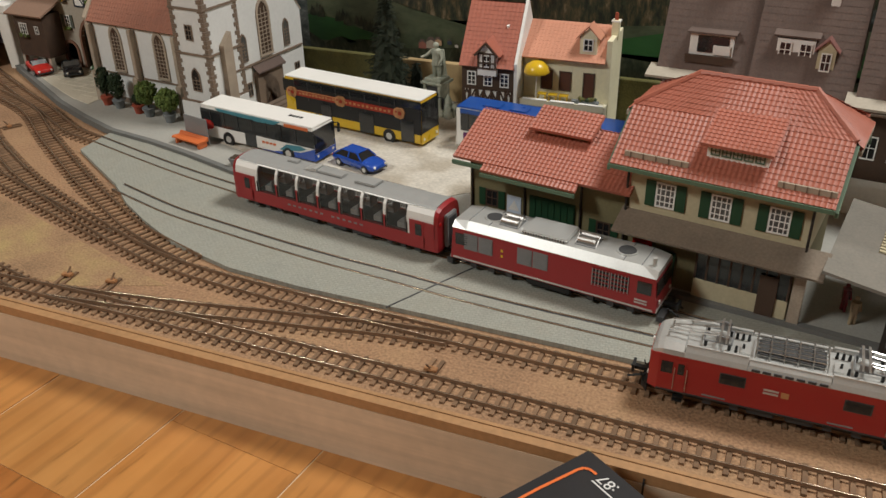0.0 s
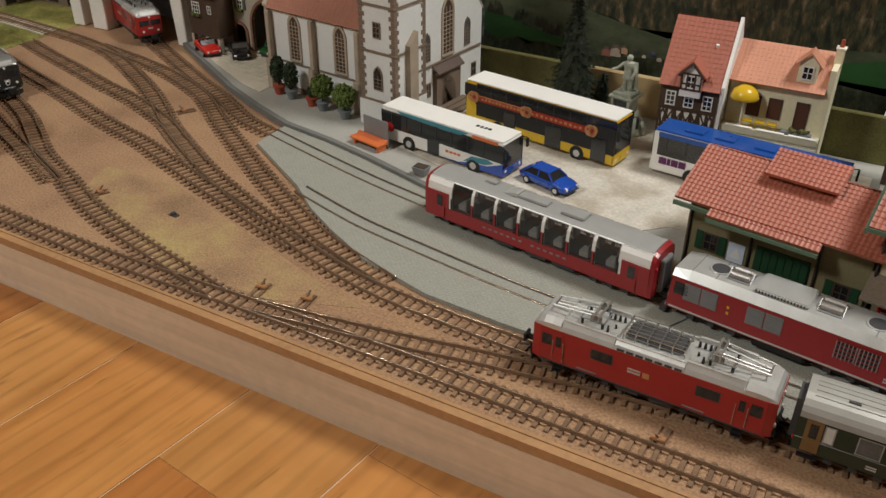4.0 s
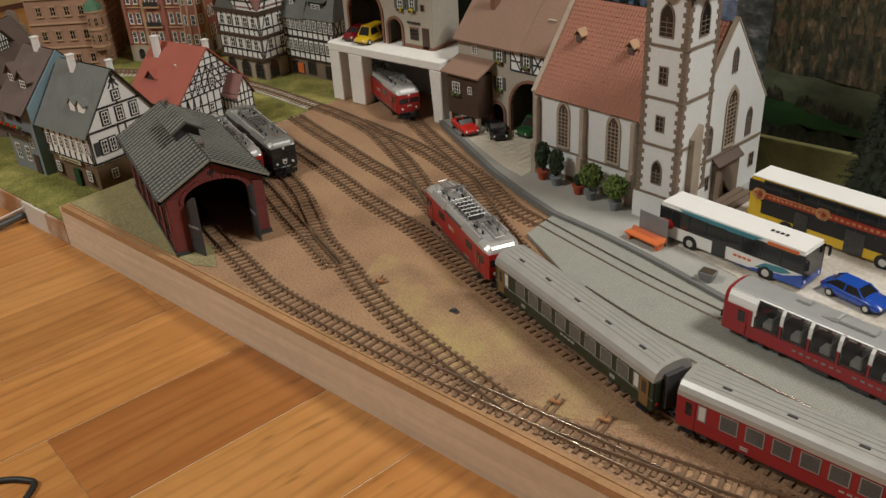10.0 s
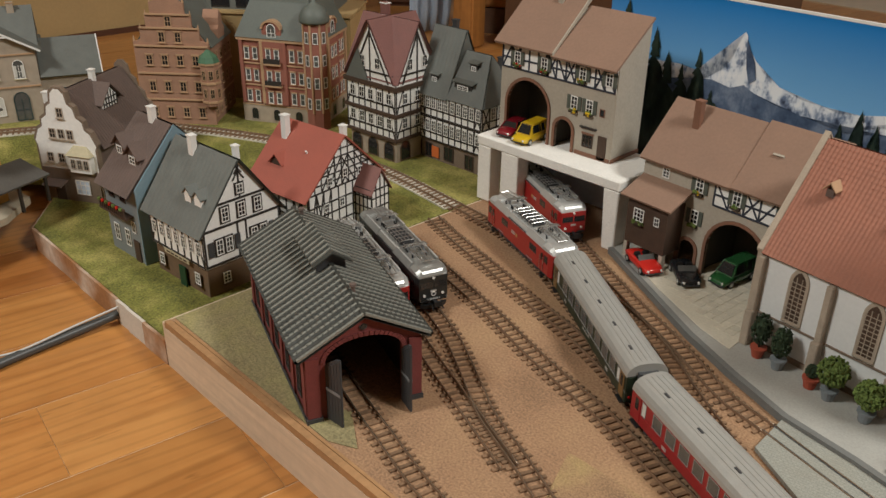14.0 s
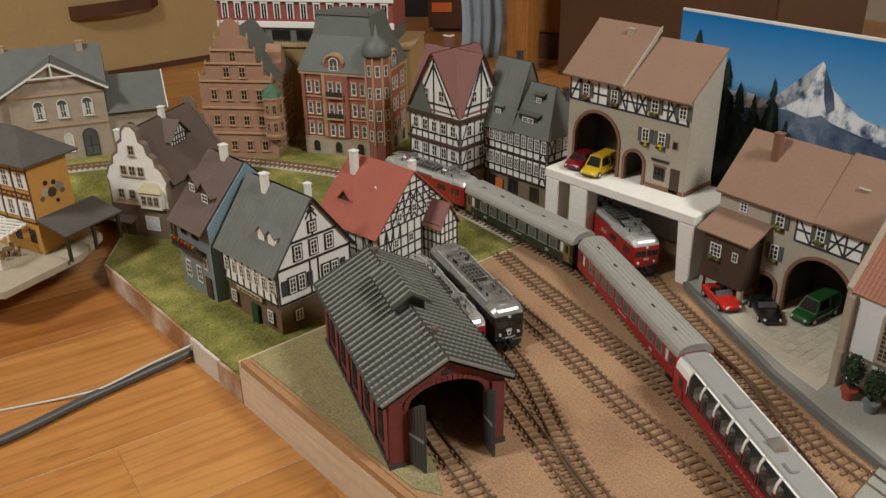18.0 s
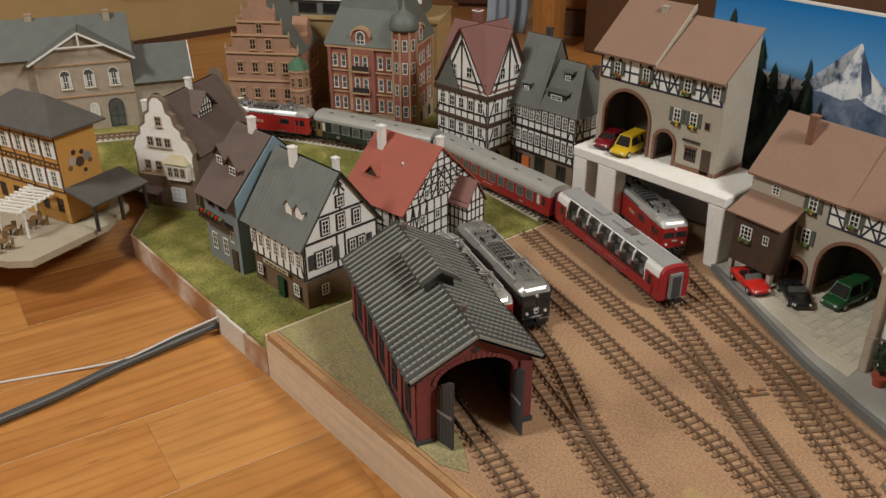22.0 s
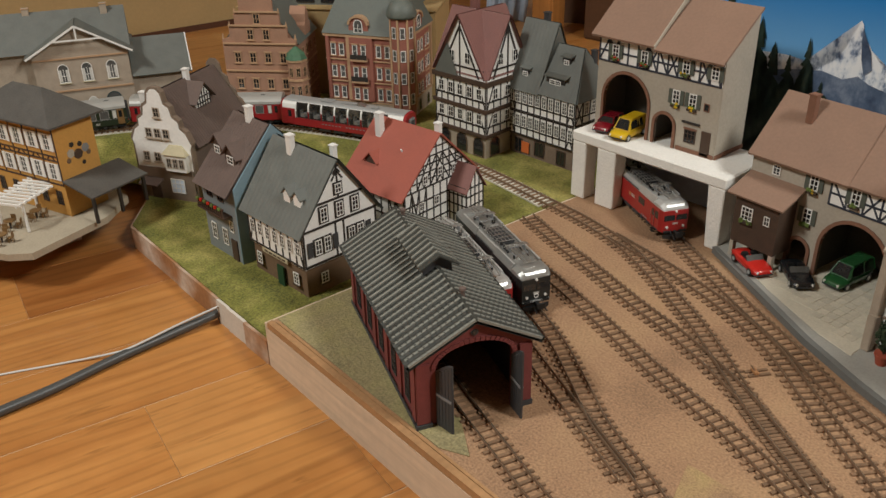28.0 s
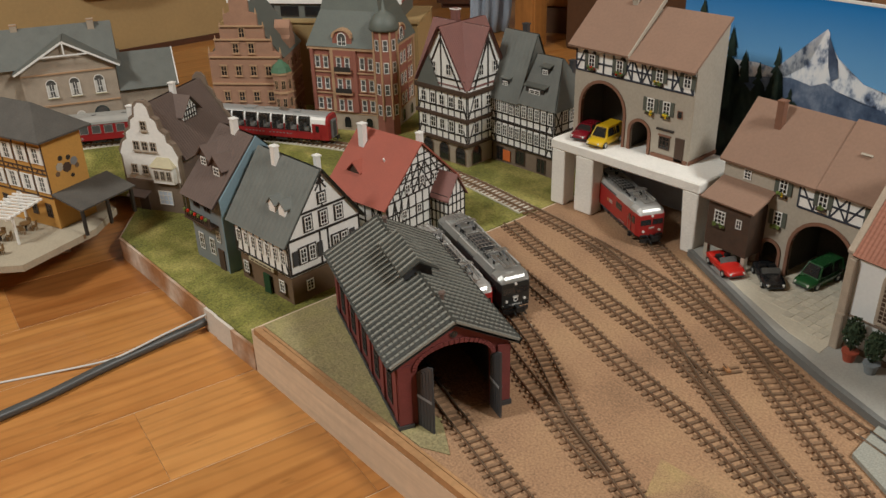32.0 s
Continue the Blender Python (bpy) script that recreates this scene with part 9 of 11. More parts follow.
def pantograph(parent, x, z, d):
    """Folded pantograph: contact strips at the inner end, arms reaching out over the cab in direction d."""
    b = bmesh.new()
    for sy in (-1, 1):
        bm_cyl(b, (x - 0.007, sy * 0.0065, z), (x + 0.007, sy * 0.0065, z), 0.0005, n=5)
    for sx in (-0.007, 0.007):
        bm_cyl(b, (x + sx, -0.0065, z), (x + sx, 0.0065, z), 0.0005, n=5)
    base = part("pantograph", b, mid_grey, parent)
    for sx in (-0.006, 0.006):
        for sy in (-1, 1):
            b = bmesh.new()
            bm_cyl(b, (x + sx, sy * 0.0065, z - 0.0035), (x + sx, sy * 0.0065, z), 0.0009, n=6)
            part("insulator", b, black_p, base)
    for sy in (-1, 1):
        b = bmesh.new()
        bm_cyl(b, (x - d * 0.001, sy * 0.0030, z + 0.0036), (x + d * 0.024, sy * 0.0012, z + 0.0008), 0.0005, n=5)
        bm_cyl(b, (x - d * 0.001, sy * 0.0068, z + 0.0042), (x + d * 0.025, sy * 0.0052, z + 0.0016), 0.0005, n=5)
        part("arm", b, steel, base)
    b = bmesh.new()
    bm_cyl(b, (x + d * 0.024, -0.0055, z + 0.0012), (x + d * 0.024, 0.0055, z + 0.0012), 0.0005, n=5)
    part("knuckle_rod", b, steel, base)
    for k in (0, 1):
        b = bmesh.new()
        xs = x - d * (0.001 + 0.0032 * k)
        bm_box(b, xs - 0.0006, xs + 0.0006, -0.0088, 0.0088, z + 0.0044, z + 0.0054)
        for sy in (-1, 1):
            bm_cyl(b, (xs, sy * 0.0088, z + 0.0049), (xs, sy * 0.0112, z + 0.0036), 0.0005, n=5)
        part("contact_strip", b, steel, base)
    for sy in (-1, 1):
        part("strip_holder", box_of(*sorted((x + d * 0.001, x - d * 0.0055)), sy * 0.0072 - 0.0004, sy * 0.0072 + 0.0004, z, z + 0.0046), mid_grey, base)




def locomotive(label, body_m, roof_m, length=0.138, name="electric_locomotive"):
    ob = thing(name, pose(0, 0, 0), label, "locomotive", "red electric locomotives" if body_m is red_paint else "")
    w, L = 0.0312, length / 2
    b = bmesh.new()
    rings = []
    for x, inset, zt in ((-L, 0.0022, 0.0300), (-L + 0.005, 0.0, 0.0312), (L - 0.005, 0.0, 0.0312), (L, 0.0022, 0.0300)):
        hw = w / 2 - inset
        rings.append([(x, -hw, 0.0078), (x, hw, 0.0078), (x, hw, zt), (x, -hw, zt)])
    bm_loft(b, rings)
    part("body", b, body_m, ob)
    b = bmesh.new()
    rings = []
    ends = ((0.0004, 0.0026, 0.0296, 0.0312), (0.0014, 0.0018, 0.0302, 0.0334), (0.0032, 0.0011, 0.0308, 0.0352), (0.0064, 0.0003, 0.0312, 0.0364), (0.0120, 0.0, 0.0312, 0.0368), (0.0170, 0.0, 0.0312, 0.0366), (0.0176, 0.0, 0.0312, 0.0352))
    for x, inset, z0, zt in [(-L + e, *q) for e, *q in ends] + [(L - e, *q) for e, *q in ends[::-1]]:
        hw = w / 2 - inset
        sh = min(0.0045, (zt - z0))
        rings.append([(x, -hw, z0), (x, hw, z0), (x, hw - 0.0006, zt - sh * 0.6), (x, hw - 0.0045, zt), (x, -hw + 0.0045, zt), (x, -hw + 0.0006, zt - sh * 0.6)])
    bm_loft(b, rings)
    part("roof", b, roof_m, ob, "silver grey roof with rounded cab ends", smooth=False)
    # side coamings with cooling slots, caged resistor, insulators
    for sy in (-1, 1):
        for x0, x1, zc in ((-L + 0.0180, -0.0200, 0.0372), (-0.0195, 0.0195, 0.0362), (0.0200, L - 0.0180, 0.0372)):
            b = bmesh.new()
            prof = [(w / 2 + 0.0002, 0.0316), (w / 2 - 0.0010, 0.0342), (0.0128, zc), (0.0114, zc), (0.0108, 0.0346)]
            bm_loft(b, [[(x, sy * y, z) for y, z in prof] for x in (x0, x1)])
            part("roof_coaming", b, roof_m, ob, "raised grey roof side")
            part("coaming_rail", box_of(x0, x1, *sorted((sy * 0.0114, sy * 0.0130)), zc + 0.0001, zc + 0.0006), silver, ob)
        for k in range(7):
            x = -0.0185 + k * 0.0054
            part("side_louvre", box_of(x, x + 0.0040, *sorted((sy * (w / 2 - 0.0001), sy * (w / 2 + 0.0005))), 0.0318, 0.0332), dark_grey, ob)
    part("resistor", box_of(-0.0165, 0.0165, -0.0072, 0.0072, 0.0352, 0.0388, bevel=0.0012), dark_grey, ob)
    for k in range(6):
        x = -0.0172 + k * 0.0069
        b = bmesh.new()
        for p, q in (((x, -0.0092, 0.0352), (x, -0.0084, 0.0402)), ((x, -0.0084, 0.0402), (x, 0.0084, 0.0402)), ((x, 0.0084, 0.0402), (x, 0.0092, 0.0352))):
            bm_cyl(b, p, q, 0.00042, n=5)
        part("cage_hoop", b, steel, ob)
    for y, z in ((-0.0088, 0.0376), (-0.0084, 0.0402), (-0.0052, 0.0403), (-0.0018, 0.0403), (0.0018, 0.0403), (0.0052, 0.0403), (0.0084, 0.0402), (0.0088, 0.0376)):
        part("cage_bar", box_of(-0.0174, 0.0174, y - 0.0002, y + 0.0002, z - 0.0002, z + 0.0002), steel, ob)
    for d in (-1, 1):
        for x, y in ((0.0215, -0.006), (0.0245, -0.006), (0.0275, -0.006), (0.0235, 0.004), (0.0270, 0.007)):
            b = bmesh.new()
            bm_cyl(b, (d * x, y, 0.0350), (d * x, y, 0.0392), 0.0009, 0.0006, 6)
            part("insulator", b, black_p, ob)
        part("bus_bar", box_of(*sorted((d * 0.0205, d * 0.0285)), -0.0064, -0.0056, 0.0392, 0.0397), steel, ob)
        part("roof_box", box_of(*sorted((d * 0.0200, d * 0.0250)), 0.0005, 0.0085, 0.0351, 0.0368, bevel=0.0004), silver, ob)
    pantograph(ob, -0.0365, 0.0388, -1)
    pantograph(ob, 0.0365, 0.0388, 1)
    for sy in (-1, 1):
        y0, y1 = sorted((sy * w / 2, sy * (w / 2 + 0.0003)))
        for x0, x1, z0, z1 in ((-0.040, -0.028, 0.0205, 0.0262), (0.020, 0.032, 0.0205, 0.0262)):
            wd = part("side_window", box_of(x0, x1, y0, y1, z0, z1), glass_dark, ob)
            part("window_frame", box_of(x0 - 0.0006, x1 + 0.0006, *sorted((sy * w / 2, sy * (w / 2 + 0.0002))), z0 - 0.0006, z1 + 0.0006), dark_grey, wd)
        for d in (-1, 1):
            xa, xb = sorted((d * (L - 0.0065), d * (L - 0.0125)))
            part("cab_window", box_of(xa, xb, y0, y1, 0.0195, 0.0268), glass_dark, ob)
            xa, xb = sorted((d * (L - 0.0142), d * (L - 0.0195)))
            dr = part("cab_door", box_of(xa, xb, y0, y1, 0.0085, 0.0290), body_m, ob)
            y2, y3 = sorted((sy * (w / 2 + 0.0003), sy * (w / 2 + 0.0006)))
            part("door_window", box_of(xa + 0.0010, xb - 0.0010, y2, y3, 0.0200, 0.0268), glass_dark, dr)
            b = bmesh.new()
            for xx in (xa - 0.0006, xb + 0.0006):
                bm_cyl(b, (xx, sy * (w / 2 + 0.0008), 0.0100), (xx, sy * (w / 2 + 0.0008), 0.0240), 0.00025, n=5)
            part("handrail", b, steel, ob)
            for k in range(2):
                part("step", box_of(xa, xb, *sorted((sy * (w / 2 - 0.002), sy * (w / 2 + 0.001))), 0.0022 + k * 0.0026, 0.0027 + k * 0.0026), black_p, ob)
        part("crest", box_of(-0.002, 0.0018, y0, y1, 0.0190, 0.0225), ad_tan, ob, "small painted crest")
        for k in range(2):
            part("lettering_bar", box_of(0.0030, 0.0105, y0, y1, 0.0195 + k * 0.0020, 0.0206 + k * 0.0020), silver, ob)
        for x in (-0.034, 0.028):
            part("lettering_bar", box_of(x, x + 0.012, y0, y1, 0.0098, 0.0106), mid_grey, ob)
        part("sill_line", box_of(-L + 0.005, L - 0.005, y0, y1, 0.0078, 0.0086), dark_grey, ob)
    for d in (-1, 1):
        x = d * L
        hw = w / 2 - 0.0022
        for sy in (-1, 1):
            ya, yb = sorted((sy * 0.0008, sy * (hw - 0.0012)))
            M = Matrix.Translation((x - d * 0.0002, 0, 0.0196)) @ pose(0, 0, 0, 0, -d * 5, 0)
            part("windscreen", box_of(*sorted((0, d * 0.0007)), ya, yb, 0, 0.0088), glass_dark, ob, m=M)
            b = bmesh.new()
            bm_cyl(b, (x, sy * 0.0088, 0.0128), (x + d * 0.0010, sy * 0.0088, 0.0128), 0.0013, n=10)
            part("headlamp", b, lamp_white, ob)
            part("buffer_plate", box_of(*sorted((x, x + d * 0.0016)), *sorted((sy * 0.006, sy * 0.012)), 0.0070, 0.0090), black_p, ob)
        b = bmesh.new()
        bm_cyl(b, (x, 0, 0.0290), (x + d * 0.0010, 0, 0.0290), 0.0012, n=10)
        part("headlamp", b, lamp_white, ob)
        part("number_bar", box_of(*sorted((x, x + d * 0.0004)), -0.0028, 0.0028, 0.0152, 0.0170), silver, ob)
        if body_m is not red_paint:
            b = bmesh.new()
            for j in range(10):
                a0, a1 = j * math.pi / 5, (j + 1) * math.pi / 5
                bm_cyl(b, (x + d * 0.0006, 0.0019 * math.cos(a0), 0.0135 + 0.0019 * math.sin(a0)), (x + d * 0.0006, 0.0019 * math.cos(a1), 0.0135 + 0.0019 * math.sin(a1)), 0.0004, n=5)
            part("emblem", b, white_paint, ob, "small white ring emblem")
            part("buffer_beam", box_of(*sorted((x + d * 0.0001, x + d * 0.0009)), -0.0125, 0.0125, 0.0078, 0.0090), silver, ob, "silver buffer beam")
        b = bmesh.new()
        vs = bm_box(b, *sorted((x + d * 0.0002, x + d * 0.004)), -0.0125, 0.0125, 0.0010, 0.0048)
        for v in vs:
            if abs(v.co.x) > L + 0.003:
                v.co.y *= 0.55
        part("snow_plough", b, black_p, ob)
        coupler(ob, x, d)
        for sy in (-1, 1):
            b = bmesh.new()
            pts = [(x + d * 0.0008, sy * 0.0045, 0.0095), (x + d * 0.004, sy * 0.0055, 0.0060), (x + d * 0.005, sy * 0.0060, 0.0085)]
            for p, q in zip(pts, pts[1:]):
                bm_cyl(b, p, q, 0.0004, n=5)
            part("brake_hose", b, black_p, ob)
    part("underframe", box_of(-L + 0.002, L - 0.002, -0.0110, 0.0110, 0.0048, 0.0077), black_p, ob)
    for k in (-0.14, 0.14):
        part("underfloor_box", box_of(L * k - 0.007, L * k + 0.007, -0.0135, 0.0135, 0.0026, 0.0076, bevel=0.0006), dark_grey, ob)
    for x in (-L + 0.032, L - 0.032):
        bogie(ob, x, 0.028, 0.0056)
    return ob


def dual_locomotive():
    ob = thing("dual_mode_locomotive", pose(0, 0, 0), "red and silver-grey box locomotive parked at the platform", "locomotive")
    w, L = 0.0312, 0.0725
    b = bmesh.new()
    rings = []
    for x, inset in ((-L, 0.0), (-L + 0.004, 0.0), (L - 0.004, 0.0), (L, 0.0)):
        hw = w / 2 - inset
        rings.append([(x, -hw, 0.0078), (x, hw, 0.0078), (x + (0.002 if x == -L else -0.002 if x == L else 0), hw, 0.0318), (x + (0.002 if x == -L else -0.002 if x == L else 0), -hw, 0.0318)])
    bm_loft(b, rings)
    part("body", b, dark_red, ob)
    b = bmesh.new()
    rings = []
    for x, zt in ((-L + 0.0015, 0.0355), (-L + 0.012, 0.0372), (L - 0.012, 0.0372), (L - 0.0015, 0.0355)):
        rings.append([(x, -w / 2 - 0.0002, 0.0316), (x, w / 2 + 0.0002, 0.0316), (x, w / 2 - 0.0035, zt), (x, -w / 2 + 0.0035, zt)])
    bm_loft(b, rings)
    part("roof", b, silver, ob, "silver grey panelled roof")
    for x in (-L + 0.026, L - 0.026):
        b = bmesh.new()
        bm_cyl(b, (x, 0, 0.0370), (x, 0, 0.0380), 0.0068, n=20)
        fan = part("roof_fan", b, silver, ob)
        b = bmesh.new()
        bm_cyl(b, (x, 0, 0.0380), (x, 0, 0.0383), 0.0056, n=20)
        part("fan_grille", b, dark_grey, fan)
    for x in (-0.033, 0.021):
        for sy in (-0.0035, 0.0035):
            b = bmesh.new()
            bm_cyl(b, (x - 0.006, sy, 0.0392), (x + 0.006, sy, 0.0392), 0.0024, n=12)
            part("silencer", b, steel, ob, "bright metal roof cylinder")
        part("silencer_frame", box_of(x - 0.007, x + 0.007, -0.0075, 0.0075, 0.0370, 0.0378), mid_grey, ob)
        for sx in (-0.007, 0.007):
            b = bmesh.new()
            bm_cyl(b, (x + sx, -0.007, 0.0375), (x + sx, 0.0, 0.0418), 0.0004, n=5)
            bm_cyl(b, (x + sx, 0.007, 0.0375), (x + sx, 0.0, 0.0418), 0.0004, n=5)
            part("guard_bow", b, steel, ob)
    part("roof_hood", box_of(-0.022, 0.010, -0.011, 0.011, 0.0370, 0.0398, bevel=0.0008), silver, ob)
    for k in range(16):
        part("hood_slot", box_of(-0.021 + k * 0.0019, -0.0202 + k * 0.0019, -0.0113, -0.0109, 0.0376, 0.0392), dark_grey, ob)
    for x in (-0.060, 0.060, -0.045, 0.048):
        part("roof_seam", box_of(x - 0.0003, x + 0.0003, -0.0122, 0.0122, 0.0371, 0.0375), mid_grey, ob)
    b = bmesh.new()
    bm_cyl(b, (L - 0.006, -0.008, 0.0355), (L - 0.006, -0.008, 0.0420), 0.0014, n=10)
    part("horn", b, silver, ob)
    for sy in (-1, 1):
        y0, y1 = sorted((sy * w / 2, sy * (w / 2 + 0.0004)))
        y2, y3 = sorted((sy * (w / 2 + 0.0004), sy * (w / 2 + 0.0007)))
        for x0 in (-0.062, -0.0508, -0.022, -0.0108):
            gr = part("louvre_panel", box_of(x0, x0 + 0.0105, y0, y1, 0.0170, 0.0290), mid_grey, ob, "grey louvre panel")
            for k in range(7):
                part("slat", box_of(x0 + 0.0005, x0 + 0.010, y2, y3, 0.0178 + k * 0.0016, 0.0186 + k * 0.0016), mid_grey, gr)
        for x0 in (0.030, 0.0425):
            gr = part("barred_window", box_of(x0, x0 + 0.0115, y0, y1, 0.0165, 0.0290), black_p, ob)
            for k in range(5):
                part("bar", box_of(x0, x0 + 0.0115, y2, y3, 0.0168 + k * 0.0029, 0.0175 + k * 0.0029), dark_red, gr)
            for k in range(6):
                part("bar", box_of(x0 + k * 0.0022, x0 + 0.0006 + k * 0.0022, y2, y3, 0.0165, 0.0290), silver_dull, gr)
        for x0 in (-L + 0.004, L - 0.013):
            part("cab_window", box_of(x0, x0 + 0.009, y0, y1, 0.0195, 0.0280), glass_dark, ob)
        part("sill_line", box_of(-L + 0.002, L - 0.002, y0, y1, 0.0085, 0.0096), silver, ob)
        for k in range(2):
            part("lettering_bar", box_of(L - 0.014, L - 0.006, y0, y1, 0.0120 + k * 0.0020, 0.0130 + k * 0.0020), silver, ob)
        for z in (0.018, 0.022):
            part("yellow_mark", box_of(-0.034, -0.0325, y0, y1, z, z + 0.0018), yellow_paint, ob)
    for d in (-1, 1):
        x = d * L
        for sy in (-1, 1):
            M = Matrix.Translation((x - d * 0.0008, 0, 0.0195)) @ pose(0, 0, 0, 0, -d * 5, 0)
            part("windscreen", box_of(*sorted((0, d * 0.0006)), *sorted((sy * 0.001, sy * 0.0140)), 0, 0.0090), glass_dark, ob, m=M)
            b = bmesh.new()
            bm_cyl(b, (x, sy * 0.0105, 0.0135), (x + d * 0.0008, sy * 0.0105, 0.0135), 0.0014, n=10)
            part("headlamp", b, lamp_white, ob)
        part("front_stripe", box_of(*sorted((x, x + d * 0.0004)), -0.0155, 0.0155, 0.0080, 0.0098), silver, ob)
        b = bmesh.new()
        bm_box(b, *sorted((x + d * 0.0002, x + d * 0.0045)), -0.013, 0.013, 0.0008, 0.0045)
        part("snow_plough", b, dark_grey, ob)
        coupler(ob, x, d)
    part("underframe", box_of(-L + 0.002, L - 0.002, -0.0115, 0.0115, 0.0045, 0.0077), black_p, ob)
    part("fuel_tank", box_of(-0.016, 0.016, -0.0145, 0.0145, 0.0020, 0.0076, bevel=0.001), black_p, ob)
    for x in (-L + 0.030, L - 0.030):
        bogie(ob, x, 0.027, 0.005)
    return ob


# moving train
LOCO_L, GREEN_L, RED_L, PAN_L = 0.138, 0.178, 0.206, 0.183
loco = locomotive("bright red electric locomotive with silver roof gear hauling the train", red_paint, silver, LOCO_L)
gw = [(-0.066 + k * 0.0165, -0.0555 + k * 0.0165, glass_mid) for k in range(9)]
gw = [(-0.0755, -0.0715, curtain)] + gw[:-1] + [(0.0715, 0.0755, curtain)]
green = coach("green_coach", "dark green passenger coach with a light grey ribbed roof", GREEN_L, green_paint, warm_grey_roof, gw)
rw = [(-0.0775 + k * 0.0158, -0.0675 + k * 0.0158, glass_mid) for k in range(10)]
rw = [(-0.0885, -0.0845, curtain)] + rw + [(0.0845, 0.0885, curtain)]
redc = coach("red_coach", "red passenger coach with a light grey ribbed roof", RED_L, dark_red, warm_grey_roof, rw, doors=dark_red)
pan2 = panorama("red panorama coach with a bright metal flap on its roof", PAN_L, True)
GAP = 0.0105
TRAIN_CARS = [(loco, -LOCO_L / 2 + LOCO_L / 2, LOCO_L, 0.074), (green, GAP + GREEN_L, GREEN_L, 0.118), (redc, 2 * GAP + GREEN_L + RED_L, RED_L, 0.146), (pan2, 3 * GAP + GREEN_L + RED_L + PAN_L, PAN_L, 0.127)]

# parked vehicles
PARK = [(-0.598, 0.573), (-0.546, 0.5585), (-0.473, 0.5395), (-0.411, 0.5265), (-0.34, 0.5125), (-0.28, 0.5005), (-0.20, 0.488), (-0.10, 0.474), (0.0, 0.460), (0.3, 0.42)]
railway(PARK, "rails embedded in the cobbled sheet at the platform", sleepers=False)
railway([(-0.505, 0.495), (-0.46, 0.4815), (-0.425, 0.4725), (-0.371, 0.4635), (-0.322, 0.456), (-0.276, 0.4505), (-0.234, 0.447), (-0.1, 0.436), (0.3, 0.425)], "rails embedded in the cobbled sheet", sleepers=False)
pan1 = panorama("red panorama coach with tall curved windows parked at the platform", PAN_L)
pan1.matrix_basis = pose(-0.296, 0.5035, RAIL_Z, 0, 0, -8.6)
gem = dual_locomotive()
gem.matrix_basis = pose(-0.1205, 0.477, RAIL_Z, 0, 0, -8.2)
l2 = locomotive("red electric locomotive standing under the white portal", red_paint, silver, 0.138)
l2.matrix_basis = pose(-0.946, 0.7345, RAIL_Z, 0, 0, -25.5)
l3 = locomotive("black electric locomotive with silver roof parked in the yard", mat("black_loco_paint", (0.020, 0.022, 0.021), 0.4, var=0.15, scale=70), mat("dark_loco_roof", (0.36, 0.36, 0.34), 0.32, metal=0.55, var=0.15, scale=90), 0.145, "black_locomotive")
l3.matrix_basis = pose(-0.949, 0.5305, RAIL_Z, 0, 0, -17.9)
l4 = locomotive("red electric locomotive with grey roof parked beside the shed", red_paint, silver, 0.138)
l4.matrix_basis = pose(-0.951, 0.4905, RAIL_Z, 0, 0, -18.3)


# ---- road vehicles ----
def wheel_pair(parent, x, y, r=0.0055, w=0.0028):
    for sy in (-1, 1):
        b = bmesh.new()
        bm_cyl(b, (x, sy * y, r), (x, sy * (y - w), r), r, n=16)
        wh = part("wheel", b, black_p, parent)
        b = bmesh.new()
        bm_cyl(b, (x, sy * (y + 0.0002), r), (x, sy * (y - 0.0006), r), r * 0.58, n=12)
        part("rim", b, silver, wh)


